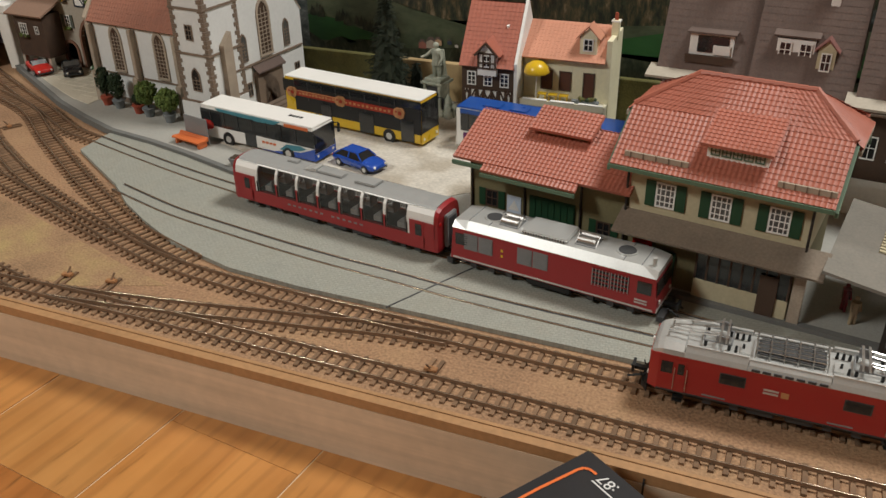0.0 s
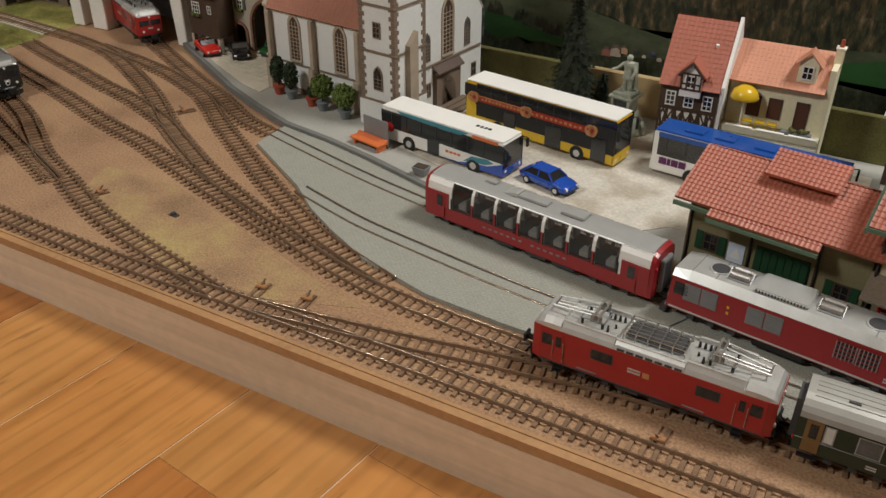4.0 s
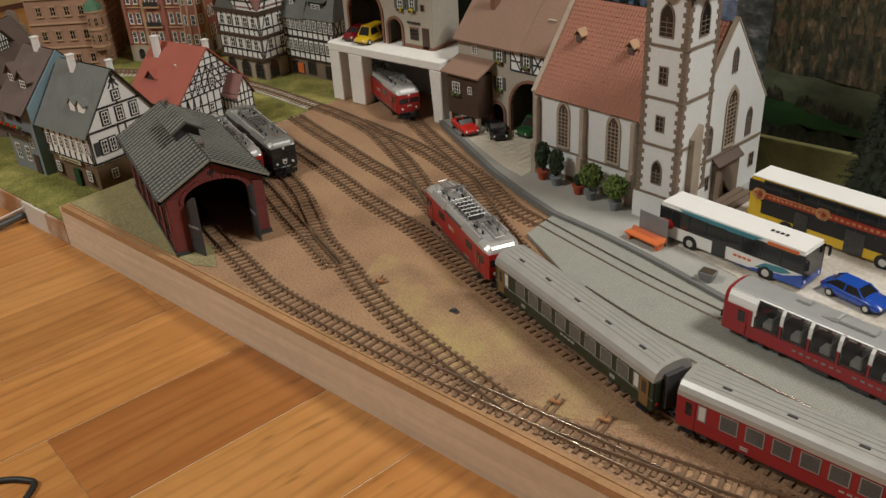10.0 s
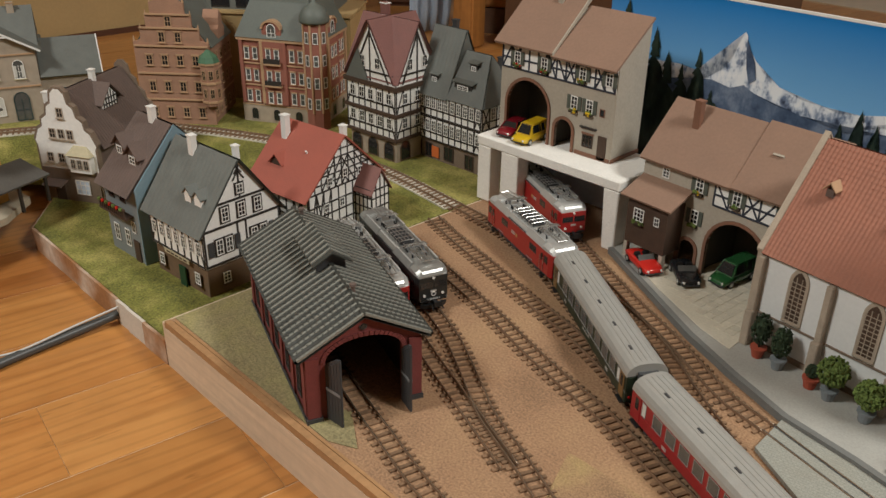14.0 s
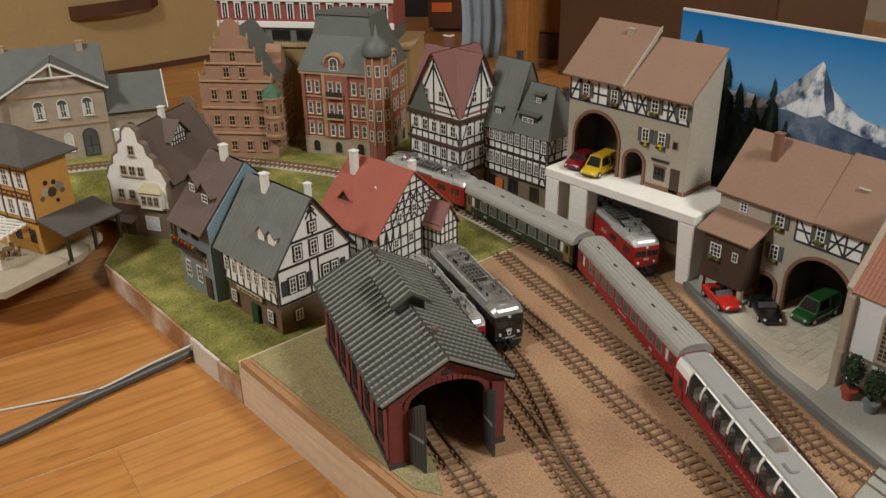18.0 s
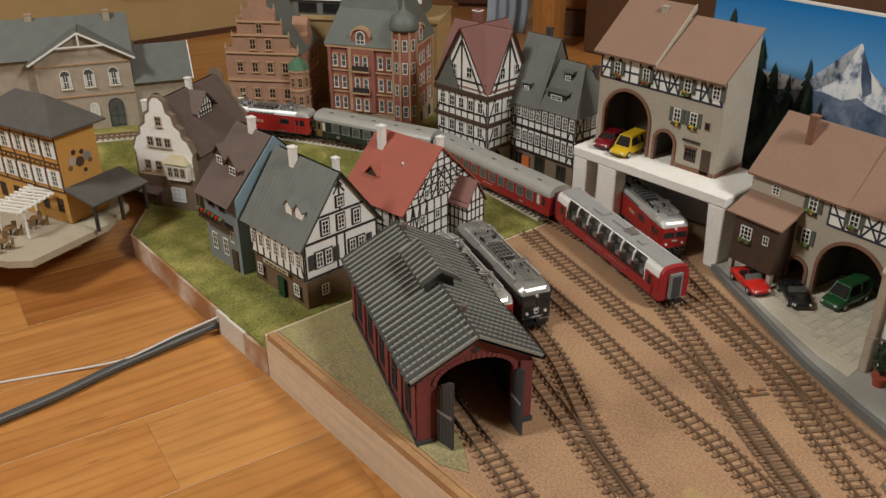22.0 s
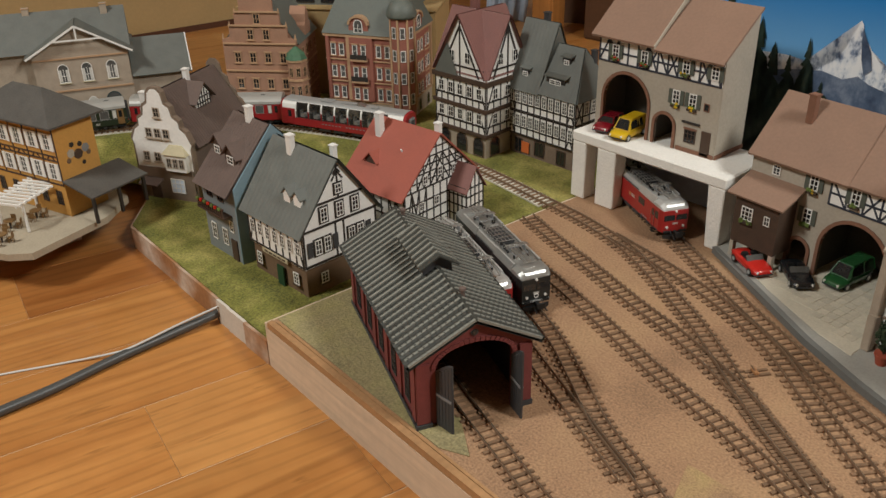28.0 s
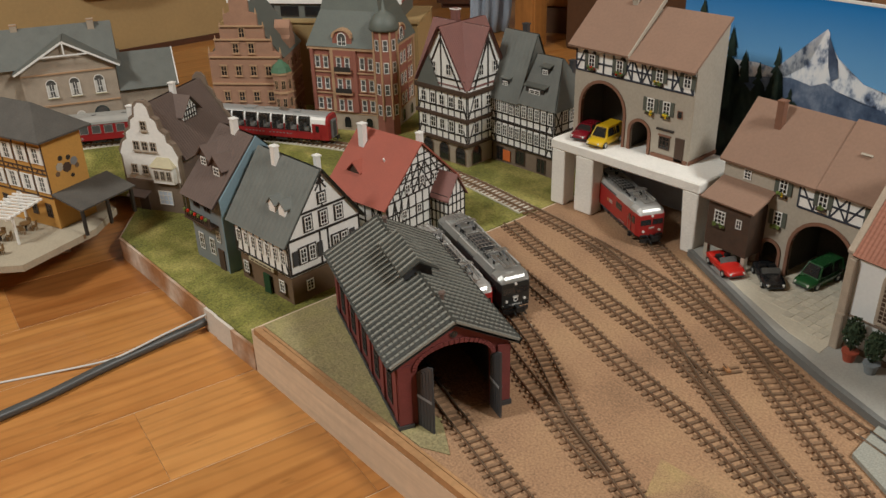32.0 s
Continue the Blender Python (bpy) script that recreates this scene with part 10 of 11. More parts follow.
def bus(name, label, m, length, height, skin, roof, panels, front_m, double=False):
    """panels: (x0, x1, z0, z1, material) on both sides."""
    ob = thing(name, m, label, "bus")
    w, L = 0.0290, length / 2
    part("body", box_of(-L, L, -w / 2, w / 2, 0.0032, height - 0.0012, bevel=0.0012), skin, ob)
    part("roof", box_of(-L + 0.0005, L - 0.0005, -w / 2 + 0.0005, w / 2 - 0.0005, height - 0.0012, height, bevel=0.0005), roof, ob)
    for sy in (-1, 1):
        y0, y1 = sorted((sy * w / 2, sy * (w / 2 + 0.0003)))
        for i, (x0, x1, z0, z1, mm) in enumerate(panels):
            ya, yb = sorted((sy * w / 2, sy * (w / 2 + 0.0003 + 0.0001 * i)))
            part("side_panel" if mm not in (glass_dark, glass_mid) else "side_window", box_of(x0, x1, ya, yb, z0, z1), mm, ob)
        k = 0
        x = -L + 0.012
        while x < L - 0.012:
            part("window_bar", box_of(x, x + 0.0005, *sorted((sy * w / 2, sy * (w / 2 + 0.0008))), height * 0.52, height - 0.004), dark_grey, ob)
            x += 0.0165
    for x, mm in ((L, front_m), (-L, skin)):
        d = 1 if x > 0 else -1
        part("windscreen" if d > 0 else "rear_window", box_of(*sorted((x, x + d * 0.0004)), -w / 2 + 0.001, w / 2 - 0.001, height * (0.30 if d > 0 else 0.5), height - 0.003), glass_dark, ob)
        part("front_panel" if d > 0 else "rear_panel", box_of(*sorted((x, x + d * 0.0005)), -w / 2 + 0.0005, w / 2 - 0.0005, 0.0035, height * 0.28), mm, ob)
        for sy in (-1, 1):
            b = bmesh.new()
            bm_cyl(b, (x + d * 0.0004, sy * 0.0105, 0.0075), (x + d * 0.0009, sy * 0.0105, 0.0075), 0.0014, n=8)
            part("headlamp" if d > 0 else "tail_lamp", b, lamp_white if d > 0 else lamp_red, ob)
    for sy in (-1, 1):
        b = bmesh.new()
        bm_cyl(b, (L - 0.001, sy * w / 2, height * 0.86), (L + 0.004, sy * (w / 2 + 0.002), height * 0.86), 0.0005, n=5)
        bm_box(b, L + 0.003, L + 0.0045, *sorted((sy * (w / 2 + 0.001), sy * (w / 2 + 0.0032))), height * 0.62, height * 0.84)
        part("mirror", b, black_p, ob)
    for x in (-L * 0.52, L * 0.55):
        wheel_pair(ob, x, w / 2 + 0.0006)
        for sy in (-1, 1):
            b = bmesh.new()
            bm_cyl(b, (x, sy * (w / 2 + 0.0001), 0.0055), (x, sy * (w / 2 + 0.0005), 0.0055), 0.0068, n=18)
            part("wheel_arch", b, black_p, ob)
    return ob


B0 = 0.0062
hb = 0.0345
wb = bus("city_bus", "white city bus with dark windows and a blue nose", pose(-0.4285, 0.608, B0, 0, 0, -8), 0.130, hb, white_paint, white_paint,
         [(-0.065, 0.0655, 0.0155, hb - 0.0035, glass_dark), (0.034, 0.0600, hb - 0.0042, hb - 0.0014, orange_paint), (-0.013, -0.0005, 0.0040, 0.030, glass_dark)], blue_paint)


def side_print(name, outline, sy, y0, y1, mm, parent, label=""):
    b = bmesh.new()
    bm_loft(b, [[(x, sy * y, z) for x, z in outline] for y in (y0, y1)])
    part(name, b, mm, parent, label)


for sy in (-1, 1):
    side_print("roof_edge_print", [(-0.046, hb - 0.0012), (-0.042, hb - 0.0034), (0.000, hb - 0.0052), (0.022, hb - 0.0048), (0.030, hb - 0.0012)], sy, 0.0145, 0.0150, cyan_paint, wb, "teal arc along the roof edge")
    side_print("white_panel", [(0.001, 0.0062), (0.001, 0.0158), (0.034, 0.0150), (0.030, 0.0080), (0.020, 0.0045)], sy, 0.0145, 0.0150, white_paint, wb)
    side_print("blue_wave", [(0.004, 0.0036), (0.020, 0.0046), (0.034, 0.0075), (0.050, 0.0090), (0.0655, 0.0150), (0.0655, 0.0036)], sy, 0.0145, 0.0149, blue_paint, wb, "deep blue wave towards the nose")
    side_print("teal_wave", [(0.026, 0.0075), (0.034, 0.0135), (0.050, 0.0150), (0.056, 0.0130), (0.048, 0.0100), (0.036, 0.0090)], sy, 0.0145, 0.0151, cyan_paint, wb, "teal arc over the front wheel")
    b = bmesh.new()
    for dx, dz, rr in ((-0.0022, 0, 0.0052), (0.0026, 0.0006, 0.0044)):
        bm_cyl(b, (-0.0575 + dx, sy * 0.0145, 0.0155 + dz), (-0.0575 + dx, sy * 0.0152, 0.0155 + dz), rr, n=16)
    part("apple_print", b, car_red, wb, "round red apple print")
    for k in range(4):
        part("lettering_bar", box_of(0.007 + k * 0.0042, 0.0100 + k * 0.0042, *sorted((sy * 0.0145, sy * 0.0153)), 0.0102, 0.0122), orange_paint, wb)
for k in range(4):
    part("roof_hatch", box_of(0.028 + k * 0.004, 0.0305 + k * 0.004, -0.001, 0.002, hb, hb + 0.0005), black_p, wb)
hy = 0.0448
yb = bus("double_deck_bus", "yellow double-deck bus with black sides and a sausage advert", pose(-0.369, 0.676, B0, 0, 0, -8.5), 0.155, hy, yellow_paint, white_paint,
         [(-0.0650, 0.0778, 0.0125, hy - 0.0015, black_p), (-0.0785, -0.0655, 0.0300, hy - 0.0035, black_p), (-0.0640, 0.0780, 0.0365, hy - 0.0030, glass_dark), (0.010, 0.026, 0.0040, 0.0240, glass_dark), (0.056, 0.070, 0.0040, 0.0250, glass_dark), (-0.034, -0.022, 0.0040, 0.0240, glass_dark)], yellow_paint)
for sy in (-1, 1):
    for x0, x1, mm in ((-0.064, -0.011, ad_tan), (-0.010, 0.053, ad_red)):
        part("advert_sausage", box_of(x0, x1, *sorted((sy * 0.0145, sy * 0.0156)), 0.0268, 0.0328, bevel=0.0005), ad_red, yb, "brown-red sausage advert")
        for k in range(11):
            xx = x0 + 0.005 + (x1 - x0 - 0.010) * k / 11
            part("advert_bar", box_of(xx, xx + 0.0026, *sorted((sy * 0.0145, sy * 0.0158)), 0.0288, 0.0288 + (0.0024 if k % 3 else 0.0017)), ad_tan, yb)
        if mm is ad_tan:
            part("advert_glaze", box_of(x0 + 0.002, x1 - 0.002, *sorted((sy * 0.0145, sy * 0.0157)), 0.0318, 0.0325), ad_tan, yb)
    for x in (-0.068, -0.0105, 0.055):
        b = bmesh.new()
        for dx, dz, rr in ((-0.0012, 0.0, 0.0050), (0.0022, 0.0010, 0.0040), (0.0016, -0.0016, 0.0036)):
            bm_cyl(b, (x + dx, sy * 0.0145, 0.0300 + dz), (x + dx, sy * 0.0160, 0.0300 + dz), rr, n=14)
        roll = part("advert_roll", b, ad_tan, yb, "tan bread roll print")
        b = bmesh.new()
        bm_cyl(b, (x + 0.001, sy * 0.0145, 0.0300), (x + 0.001, sy * 0.0163, 0.0300), 0.0019, n=9)
        bm_cyl(b, (x - 0.003, sy * 0.0145, 0.0310), (x - 0.003, sy * 0.0163, 0.0310), 0.0010, n=8)
        part("advert_dot", b, ad_red, roll)
hc = 0.040
cb = bus("touring_coach", "blue and white touring coach behind the goods shed", pose(-0.190, 0.669, B0, 0, 0, -5.5), 0.150, hc, white_paint, coach_blue,
         [(-0.0702, 0.0705, 0.0185, hc - 0.0035, glass_dark), (-0.0705, 0.0708, hc - 0.0055, hc - 0.0015, coach_blue), (0.010, 0.0705, 0.0036, 0.0185, coach_blue)], coach_blue)
for sy in (-1, 1):
    x = -0.0675
    for wd in (0.0062, 0.0026, 0.0056, 0.0058):
        part("lettering_bar", box_of(x, x + wd, *sorted((sy * 0.0145, sy * 0.0152)), 0.0112, 0.0168), purple, cb)
        x += wd + 0.0009
for x in (-0.045, -0.02, 0.012, 0.040):
    part("roof_hatch", box_of(x - 0.008, x + 0.008, -0.006, 0.006, hc, hc + 0.0012, bevel=0.0004), coach_blue, cb)


def car(name, label, m, paint, length=0.049, open_top=False, van=False, stripe=None):
    ob = thing(name, m, label, "car")
    w, L = 0.0205, length / 2
    hh = 0.0150 if not van else 0.021
    shape = [(-1.0, 0.0048, 0.0084), (-0.93, 0.0032, 0.0096), (-0.80, 0.0028, 0.0102), (-0.60, 0.0026, 0.0104), (-0.30, 0.0026, 0.0101), (0.0, 0.0026, 0.0099), (0.30, 0.0026, 0.0099), (0.55, 0.0026, 0.0096), (0.75, 0.0027, 0.0090), (0.90, 0.0030, 0.0081), (0.97, 0.0036, 0.0072), (1.0, 0.0044, 0.0062)]
    b = bmesh.new()
    rings = []
    for f, z0, z1 in shape:
        hw = w / 2 * (1 - 0.20 * abs(f) ** 7)
        zm = z0 + (z1 - z0) * 0.55
        half = [(hw * 0.90, z0), (hw * 0.985, z0 + (zm - z0) * 0.5), (hw, zm), (hw * 0.975, z1 - 0.0014), (hw * 0.90, z1 - 0.0005), (hw * 0.55, z1 + 0.0001)]
        rings.append([(f * L, y, z) for y, z in half] + [(f * L, 0.0, z1 + 0.0003)] + [(f * L, -y, z) for y, z in half[::-1]])
    bm_loft(b, rings)
    part("body", b, paint, ob, smooth=True)
    if not open_top:
        x0, x1, x2, x3 = (-L * 0.88, -L * 0.55, L * 0.18, L * 0.46) if not van else (-L * 0.97, -L * 0.90, L * 0.25, L * 0.55)
        b = bmesh.new()
        bm_loft(b, [[(x, -wk, z), (x, wk, z)] [::1] + [] for x, z, wk in ((x0, 0.0096, w / 2 - 0.001), (x1, hh - 0.0006, w / 2 - 0.0035), (x2, hh - 0.0006, w / 2 - 0.0035), (x3, 0.0094, w / 2 - 0.001))], closed=False)
        part("glasshouse_top", b, paint if van else glass_dark, ob)
        b = bmesh.new()
        for sy in (-1, 1):
            b.faces.new([b.verts.new((x, sy * wk, z)) for x, z, wk in ((x0, 0.0096, w / 2 - 0.001), (x1, hh - 0.0006, w / 2 - 0.0035), (x2, hh - 0.0006, w / 2 - 0.0035), (x3, 0.0094, w / 2 - 0.001))])
        part("side_glass", b, paint if van else glass_dark, ob)
        if van:
            b = bmesh.new()
            b.faces.new([b.verts.new(q) for q in ((x3 - 0.0008, -w / 2 + 0.0024, 0.0106), (x3 - 0.0008, w / 2 - 0.0024, 0.0106), (x2 + 0.0014, w / 2 - 0.0044, hh - 0.0012), (x2 + 0.0014, -w / 2 + 0.0044, hh - 0.0012))])
            for v in b.verts:
                v.co += Vector((0.0006, 0, 0.0004))
            part("windscreen", b, glass_dark, ob)
            for sy in (-1, 1):
                for xa, xb in ((x2 - L * 0.42, x2 + L * 0.05), (x2 - L * 0.85, x2 - L * 0.48)):
                    b = bmesh.new()
                    b.faces.new([b.verts.new(q) for q in ((xa, sy * (w / 2 - 0.0008), 0.0112), (xb + 0.001, sy * (w / 2 - 0.0008), 0.0112), (xb, sy * (w / 2 - 0.0029), hh - 0.002), (xa, sy * (w / 2 - 0.0029), hh - 0.002))])
                    part("side_window", b, glass_dark, ob)
        part("roof", box_of(x1 - 0.0006, x2 + 0.0006, -w / 2 + 0.0033, w / 2 - 0.0033, hh - 0.0008, hh, bevel=0.0003), paint, ob)
        for sy in (-1, 1):
            for (xa, za, ya), (xb, zb, ybb) in (((x0, 0.0096, w / 2 - 0.001), (x1, hh - 0.0004, w / 2 - 0.0034)), ((x3, 0.0094, w / 2 - 0.001), (x2, hh - 0.0004, w / 2 - 0.0034)), (((x1 + x2) / 2, 0.0098, w / 2 - 0.001), ((x1 + x2) / 2, hh - 0.0004, w / 2 - 0.0034))):
                b = bmesh.new()
                bm_cyl(b, (xa, sy * ya, za), (xb, sy * ybb, zb), 0.0007, n=5)
                part("pillar", b, paint, ob)
    else:
        part("cockpit", box_of(-L * 0.42, L * 0.16, -w / 2 + 0.003, w / 2 - 0.003, 0.0090, 0.0102), black_p, ob)
        for sy in (-1, 1):
            part("seat", box_of(-L * 0.36, -L * 0.16, sy * 0.0045 - 0.003, sy * 0.0045 + 0.003, 0.0100, 0.0135, bevel=0.0006), black_p, ob)
        part("windscreen", box_of(0, 0.0006, -w / 2 + 0.002, w / 2 - 0.002, 0, 0.0055), glass_mid, ob, m=Matrix.Translation((L * 0.22, 0, 0.0096)) @ pose(0, 0, 0, 0, -32, 0))
    if stripe:
        for sy in (-1, 1):
            part("side_stripe", box_of(-L * 0.9, L * 0.8, *sorted((sy * w / 2, sy * (w / 2 + 0.0003))), 0.0045, 0.0068), stripe, ob)
    for sy in (-1, 1):
        b = bmesh.new()
        bm_cyl(b, (L - 0.0012, sy * 0.0068, 0.0062), (L + 0.0001, sy * 0.0062, 0.0060), 0.0013, n=8)
        part("headlamp", b, lamp_white, ob)
        part("tail_lamp", box_of(-L - 0.0002, -L + 0.0006, *sorted((sy * 0.005, sy * 0.0085)), 0.0068, 0.0082), lamp_red, ob)
    part("bumper", box_of(L - 0.0022, L + 0.0004, -0.0085, 0.0085, 0.0030, 0.0044, bevel=0.0004), dark_grey if stripe is None else white_paint, ob)
    for x in (-L * 0.62, L * 0.60):
        wheel_pair(ob, x, w / 2 + 0.0002, 0.0036, 0.0022)
    return ob


car("blue_car", "bright blue saloon car parked on the plaza", pose(-0.330, 0.5975, B0, 0, 0, -16), blue_paint)
car("red_cabriolet", "bright red open sports car in front of the garages", pose(-0.798, 0.706, B0, 0, 0, -28), car_red, 0.045, True)
car("black_roadster", "black open roadster in front of the garages", pose(-0.759, 0.716, B0, 0, 0, -42), car_black, 0.044, True)
car("green_car", "dark green old car standing under the garage arch", pose(-0.727, 0.746, B0, 0, 0, -97), car_green, 0.050, False, True)
car("yellow_van", "yellow delivery van under the gate arch", pose(-0.979, 0.741, 0.076, 0, 0, -84), yellow_paint, 0.046, False, True)
car("maroon_car", "maroon car under the gate arch", pose(-1.007, 0.745, 0.076, 0, 0, -78), maroon, 0.046)
car("ambulance_car", "white estate car with a red stripe beside the station", pose(0.105, 0.560, B0, 0, 0, -105), white_paint, 0.052, False, True, car_red)


# ---- platform furniture and plants ----
def bench():
    ob = thing("bench", pose(-0.519, 0.5855, 0.0056, 0, 0, -12), "orange bench with a grey wind screen behind it", "bench")
    b = bmesh.new()
    bm_loft(b, [[(x, y, z) for y, z in ((0.0, 0.0052), (0.0, 0.0066), (0.0012, 0.0071), (0.0085, 0.0064), (0.0112, 0.0088), (0.0122, 0.0088), (0.0118, 0.0052))] for x in (0.0005, 0.0365)])
    part("seat", b, orange_paint, ob, "moulded orange seat with a raised rear edge")
    for x in (0.003, 0.0325):
        part("leg", box_of(x, x + 0.0030, 0.0012, 0.0110, 0.0, 0.0053, bevel=0.0004), orange_paint, ob)
    part("wind_screen", box_of(0.0055, 0.0355, 0.0130, 0.0140, 0.0, 0.0250), mid_grey, ob, "plain grey metal screen")


bench()


def clump_crown(b, r, n, seed, zc, squash=1.0):
    rr = random.Random(seed)
    for _ in range(n):
        u, v = rr.uniform(-1, 1), rr.uniform(0, 2 * math.pi)
        k = r * rr.uniform(0.78, 1.0)
        s = math.sqrt(1 - u * u)
        c = Vector((k * s * math.cos(v), k * s * math.sin(v), zc + k * u * squash))
        e = r * rr.uniform(0.10, 0.19)
        m = Matrix.Translation(c) @ Euler((rr.uniform(0, 6), rr.uniform(0, 6), rr.uniform(0, 6))).to_matrix().to_4x4() @ Matrix.Diagonal((e, e * 0.8, e * 0.35, 1))
        bmesh.ops.create_icosphere(b, subdivisions=1, radius=1.0, matrix=m)


def potted(x, y, r, h, pot_m, leaf_m, tall=False, seed=1):
    ob = thing("potted_shrub", pose(x, y, 0.0056), ("tall narrow" if tall else "round") + " green shrub in a " + ("terracotta red" if pot_m is terracotta else "grey") + " pot", "potted plant", "church plants")
    b = bmesh.new()
    bm_cyl(b, (0, 0, 0), (0, 0, 0.0085), 0.0042, 0.0060, 14)
    pot = part("pot", b, pot_m, ob)
    b = bmesh.new()
    bm_cyl(b, (0, 0, 0.0076), (0, 0, 0.0092), 0.0066, 0.0066, 14)
    part("pot_rim", b, pot_m, pot)
    b = bmesh.new()
    bm_cyl(b, (0, 0, 0.0085), (0, 0, h - r), 0.0009, 0.0007, 6)
    part("stem", b, bark, ob)
    b = bmesh.new()
    if tall:
        clump_crown(b, r, 380, seed, h - r * 1.5, 1.7)
        bmesh.ops.create_icosphere(b, subdivisions=2, radius=1.0, matrix=Matrix.Translation((0, 0, h - r * 1.5)) @ Matrix.Diagonal((r * 0.72, r * 0.72, r * 1.2, 1)))
    else:
        clump_crown(b, r, 420, seed, h - r, 1.0)
        bmesh.ops.create_icosphere(b, subdivisions=2, radius=r * 0.72, matrix=Matrix.Translation((0, 0, h - r)))
    part("foliage", b, leaf_m, ob)


potted(-0.648, 0.6475, 0.0082, 0.038, terracotta, leaf_dark, True, 1)
potted(-0.629, 0.6435, 0.0080, 0.036, pot_grey, leaf_dark, True, 2)
potted(-0.600, 0.6385, 0.0055, 0.020, terracotta, leaf_dark, False, 3)
potted(-0.584, 0.6345, 0.0115, 0.036, pot_grey, leaf, False, 4)
potted(-0.554, 0.6285, 0.0112, 0.034, pot_grey, leaf, False, 5)


def stone_planter():
    ob = thing("stone_planter", pose(-0.430, 0.562, 0.0062), "small grey stone planter on the pavement", "planter")
    b = bmesh.new()
    bm_loft(b, [[(-0.0045, -0.0035, 0), (0.0045, -0.0035, 0), (0.0045, 0.0035, 0), (-0.0045, 0.0035, 0)], [(-0.0065, -0.0052, 0.0075), (0.0065, -0.0052, 0.0075), (0.0065, 0.0052, 0.0075), (-0.0065, 0.0052, 0.0075)]])
    part("bowl", b, mid_grey, ob)
    part("soil", box_of(-0.0055, 0.0055, -0.0043, 0.0043, 0.0072, 0.0080), bark, ob)


stone_planter()


def fir(x, y, h, label, seed):
    ob = thing("fir_tree", pose(x, y, 0.0056), label, "tree")
    b = bmesh.new()
    bm_cyl(b, (0, 0, 0), (0, 0, h * 0.97), 0.0028, 0.0005, 8)
    part("trunk", b, bark, ob)
    rr = random.Random(seed)
    b = bmesh.new()
    layers = max(14, int(h * 270))
    for k in range(layers):
        f = k / (layers - 1)
        z = h * (0.06 + 0.91 * f)
        rad = h * 0.25 * (1 - f) ** 0.92 + 0.0012
        n = int(15 - 8 * f)
        for i in range(n):
            a = 2 * math.pi * (i + rr.random()) / n
            L = rad * rr.uniform(0.62, 1.12)
            d = Vector((math.cos(a), math.sin(a), 0))
            side = Vector((-d.y, d.x, 0))
            sag = -L * rr.uniform(0.10, 0.38)
            root = Vector((0, 0, z))
            tip = root + d * L + Vector((0, 0, sag))
            m = max(4, int(L / 0.0019))
            for q in range(m):
                g = (q + 0.6) / m
                c = root.lerp(tip, g) + Vector((0, 0, rr.uniform(-0.0006, 0.0006)))
                ln = 0.0042 * (1.15 - 0.6 * g) + 0.0006
                for sg in (-1, 1):
                    e = c + side * sg * ln + d * ln * 0.75 + Vector((0, 0, rr.uniform(-0.0022, 0.0014)))
                    wv = d * 0.0008 + Vector((0, 0, 0.0005))
                    b.faces.new([b.verts.new(pt) for pt in (c - wv, e, c + wv)])
                e = c + d * 0.002 + Vector((0, 0, rr.uniform(0.001, 0.0026)))
                b.faces.new([b.verts.new(pt) for pt in (c - side * 0.0006, e, c + side * 0.0006)])
    bm_cyl(b, (0, 0, h * 0.07), (0, 0, h * 0.9), h * 0.165, 0.001, 14)
    part("crown", b, fir_m, ob)


fir(-0.371, 0.744, 0.124, "tall dark green model fir tree", 3)
fir(-0.344, 0.752, 0.044, "small dark green model fir tree", 5)


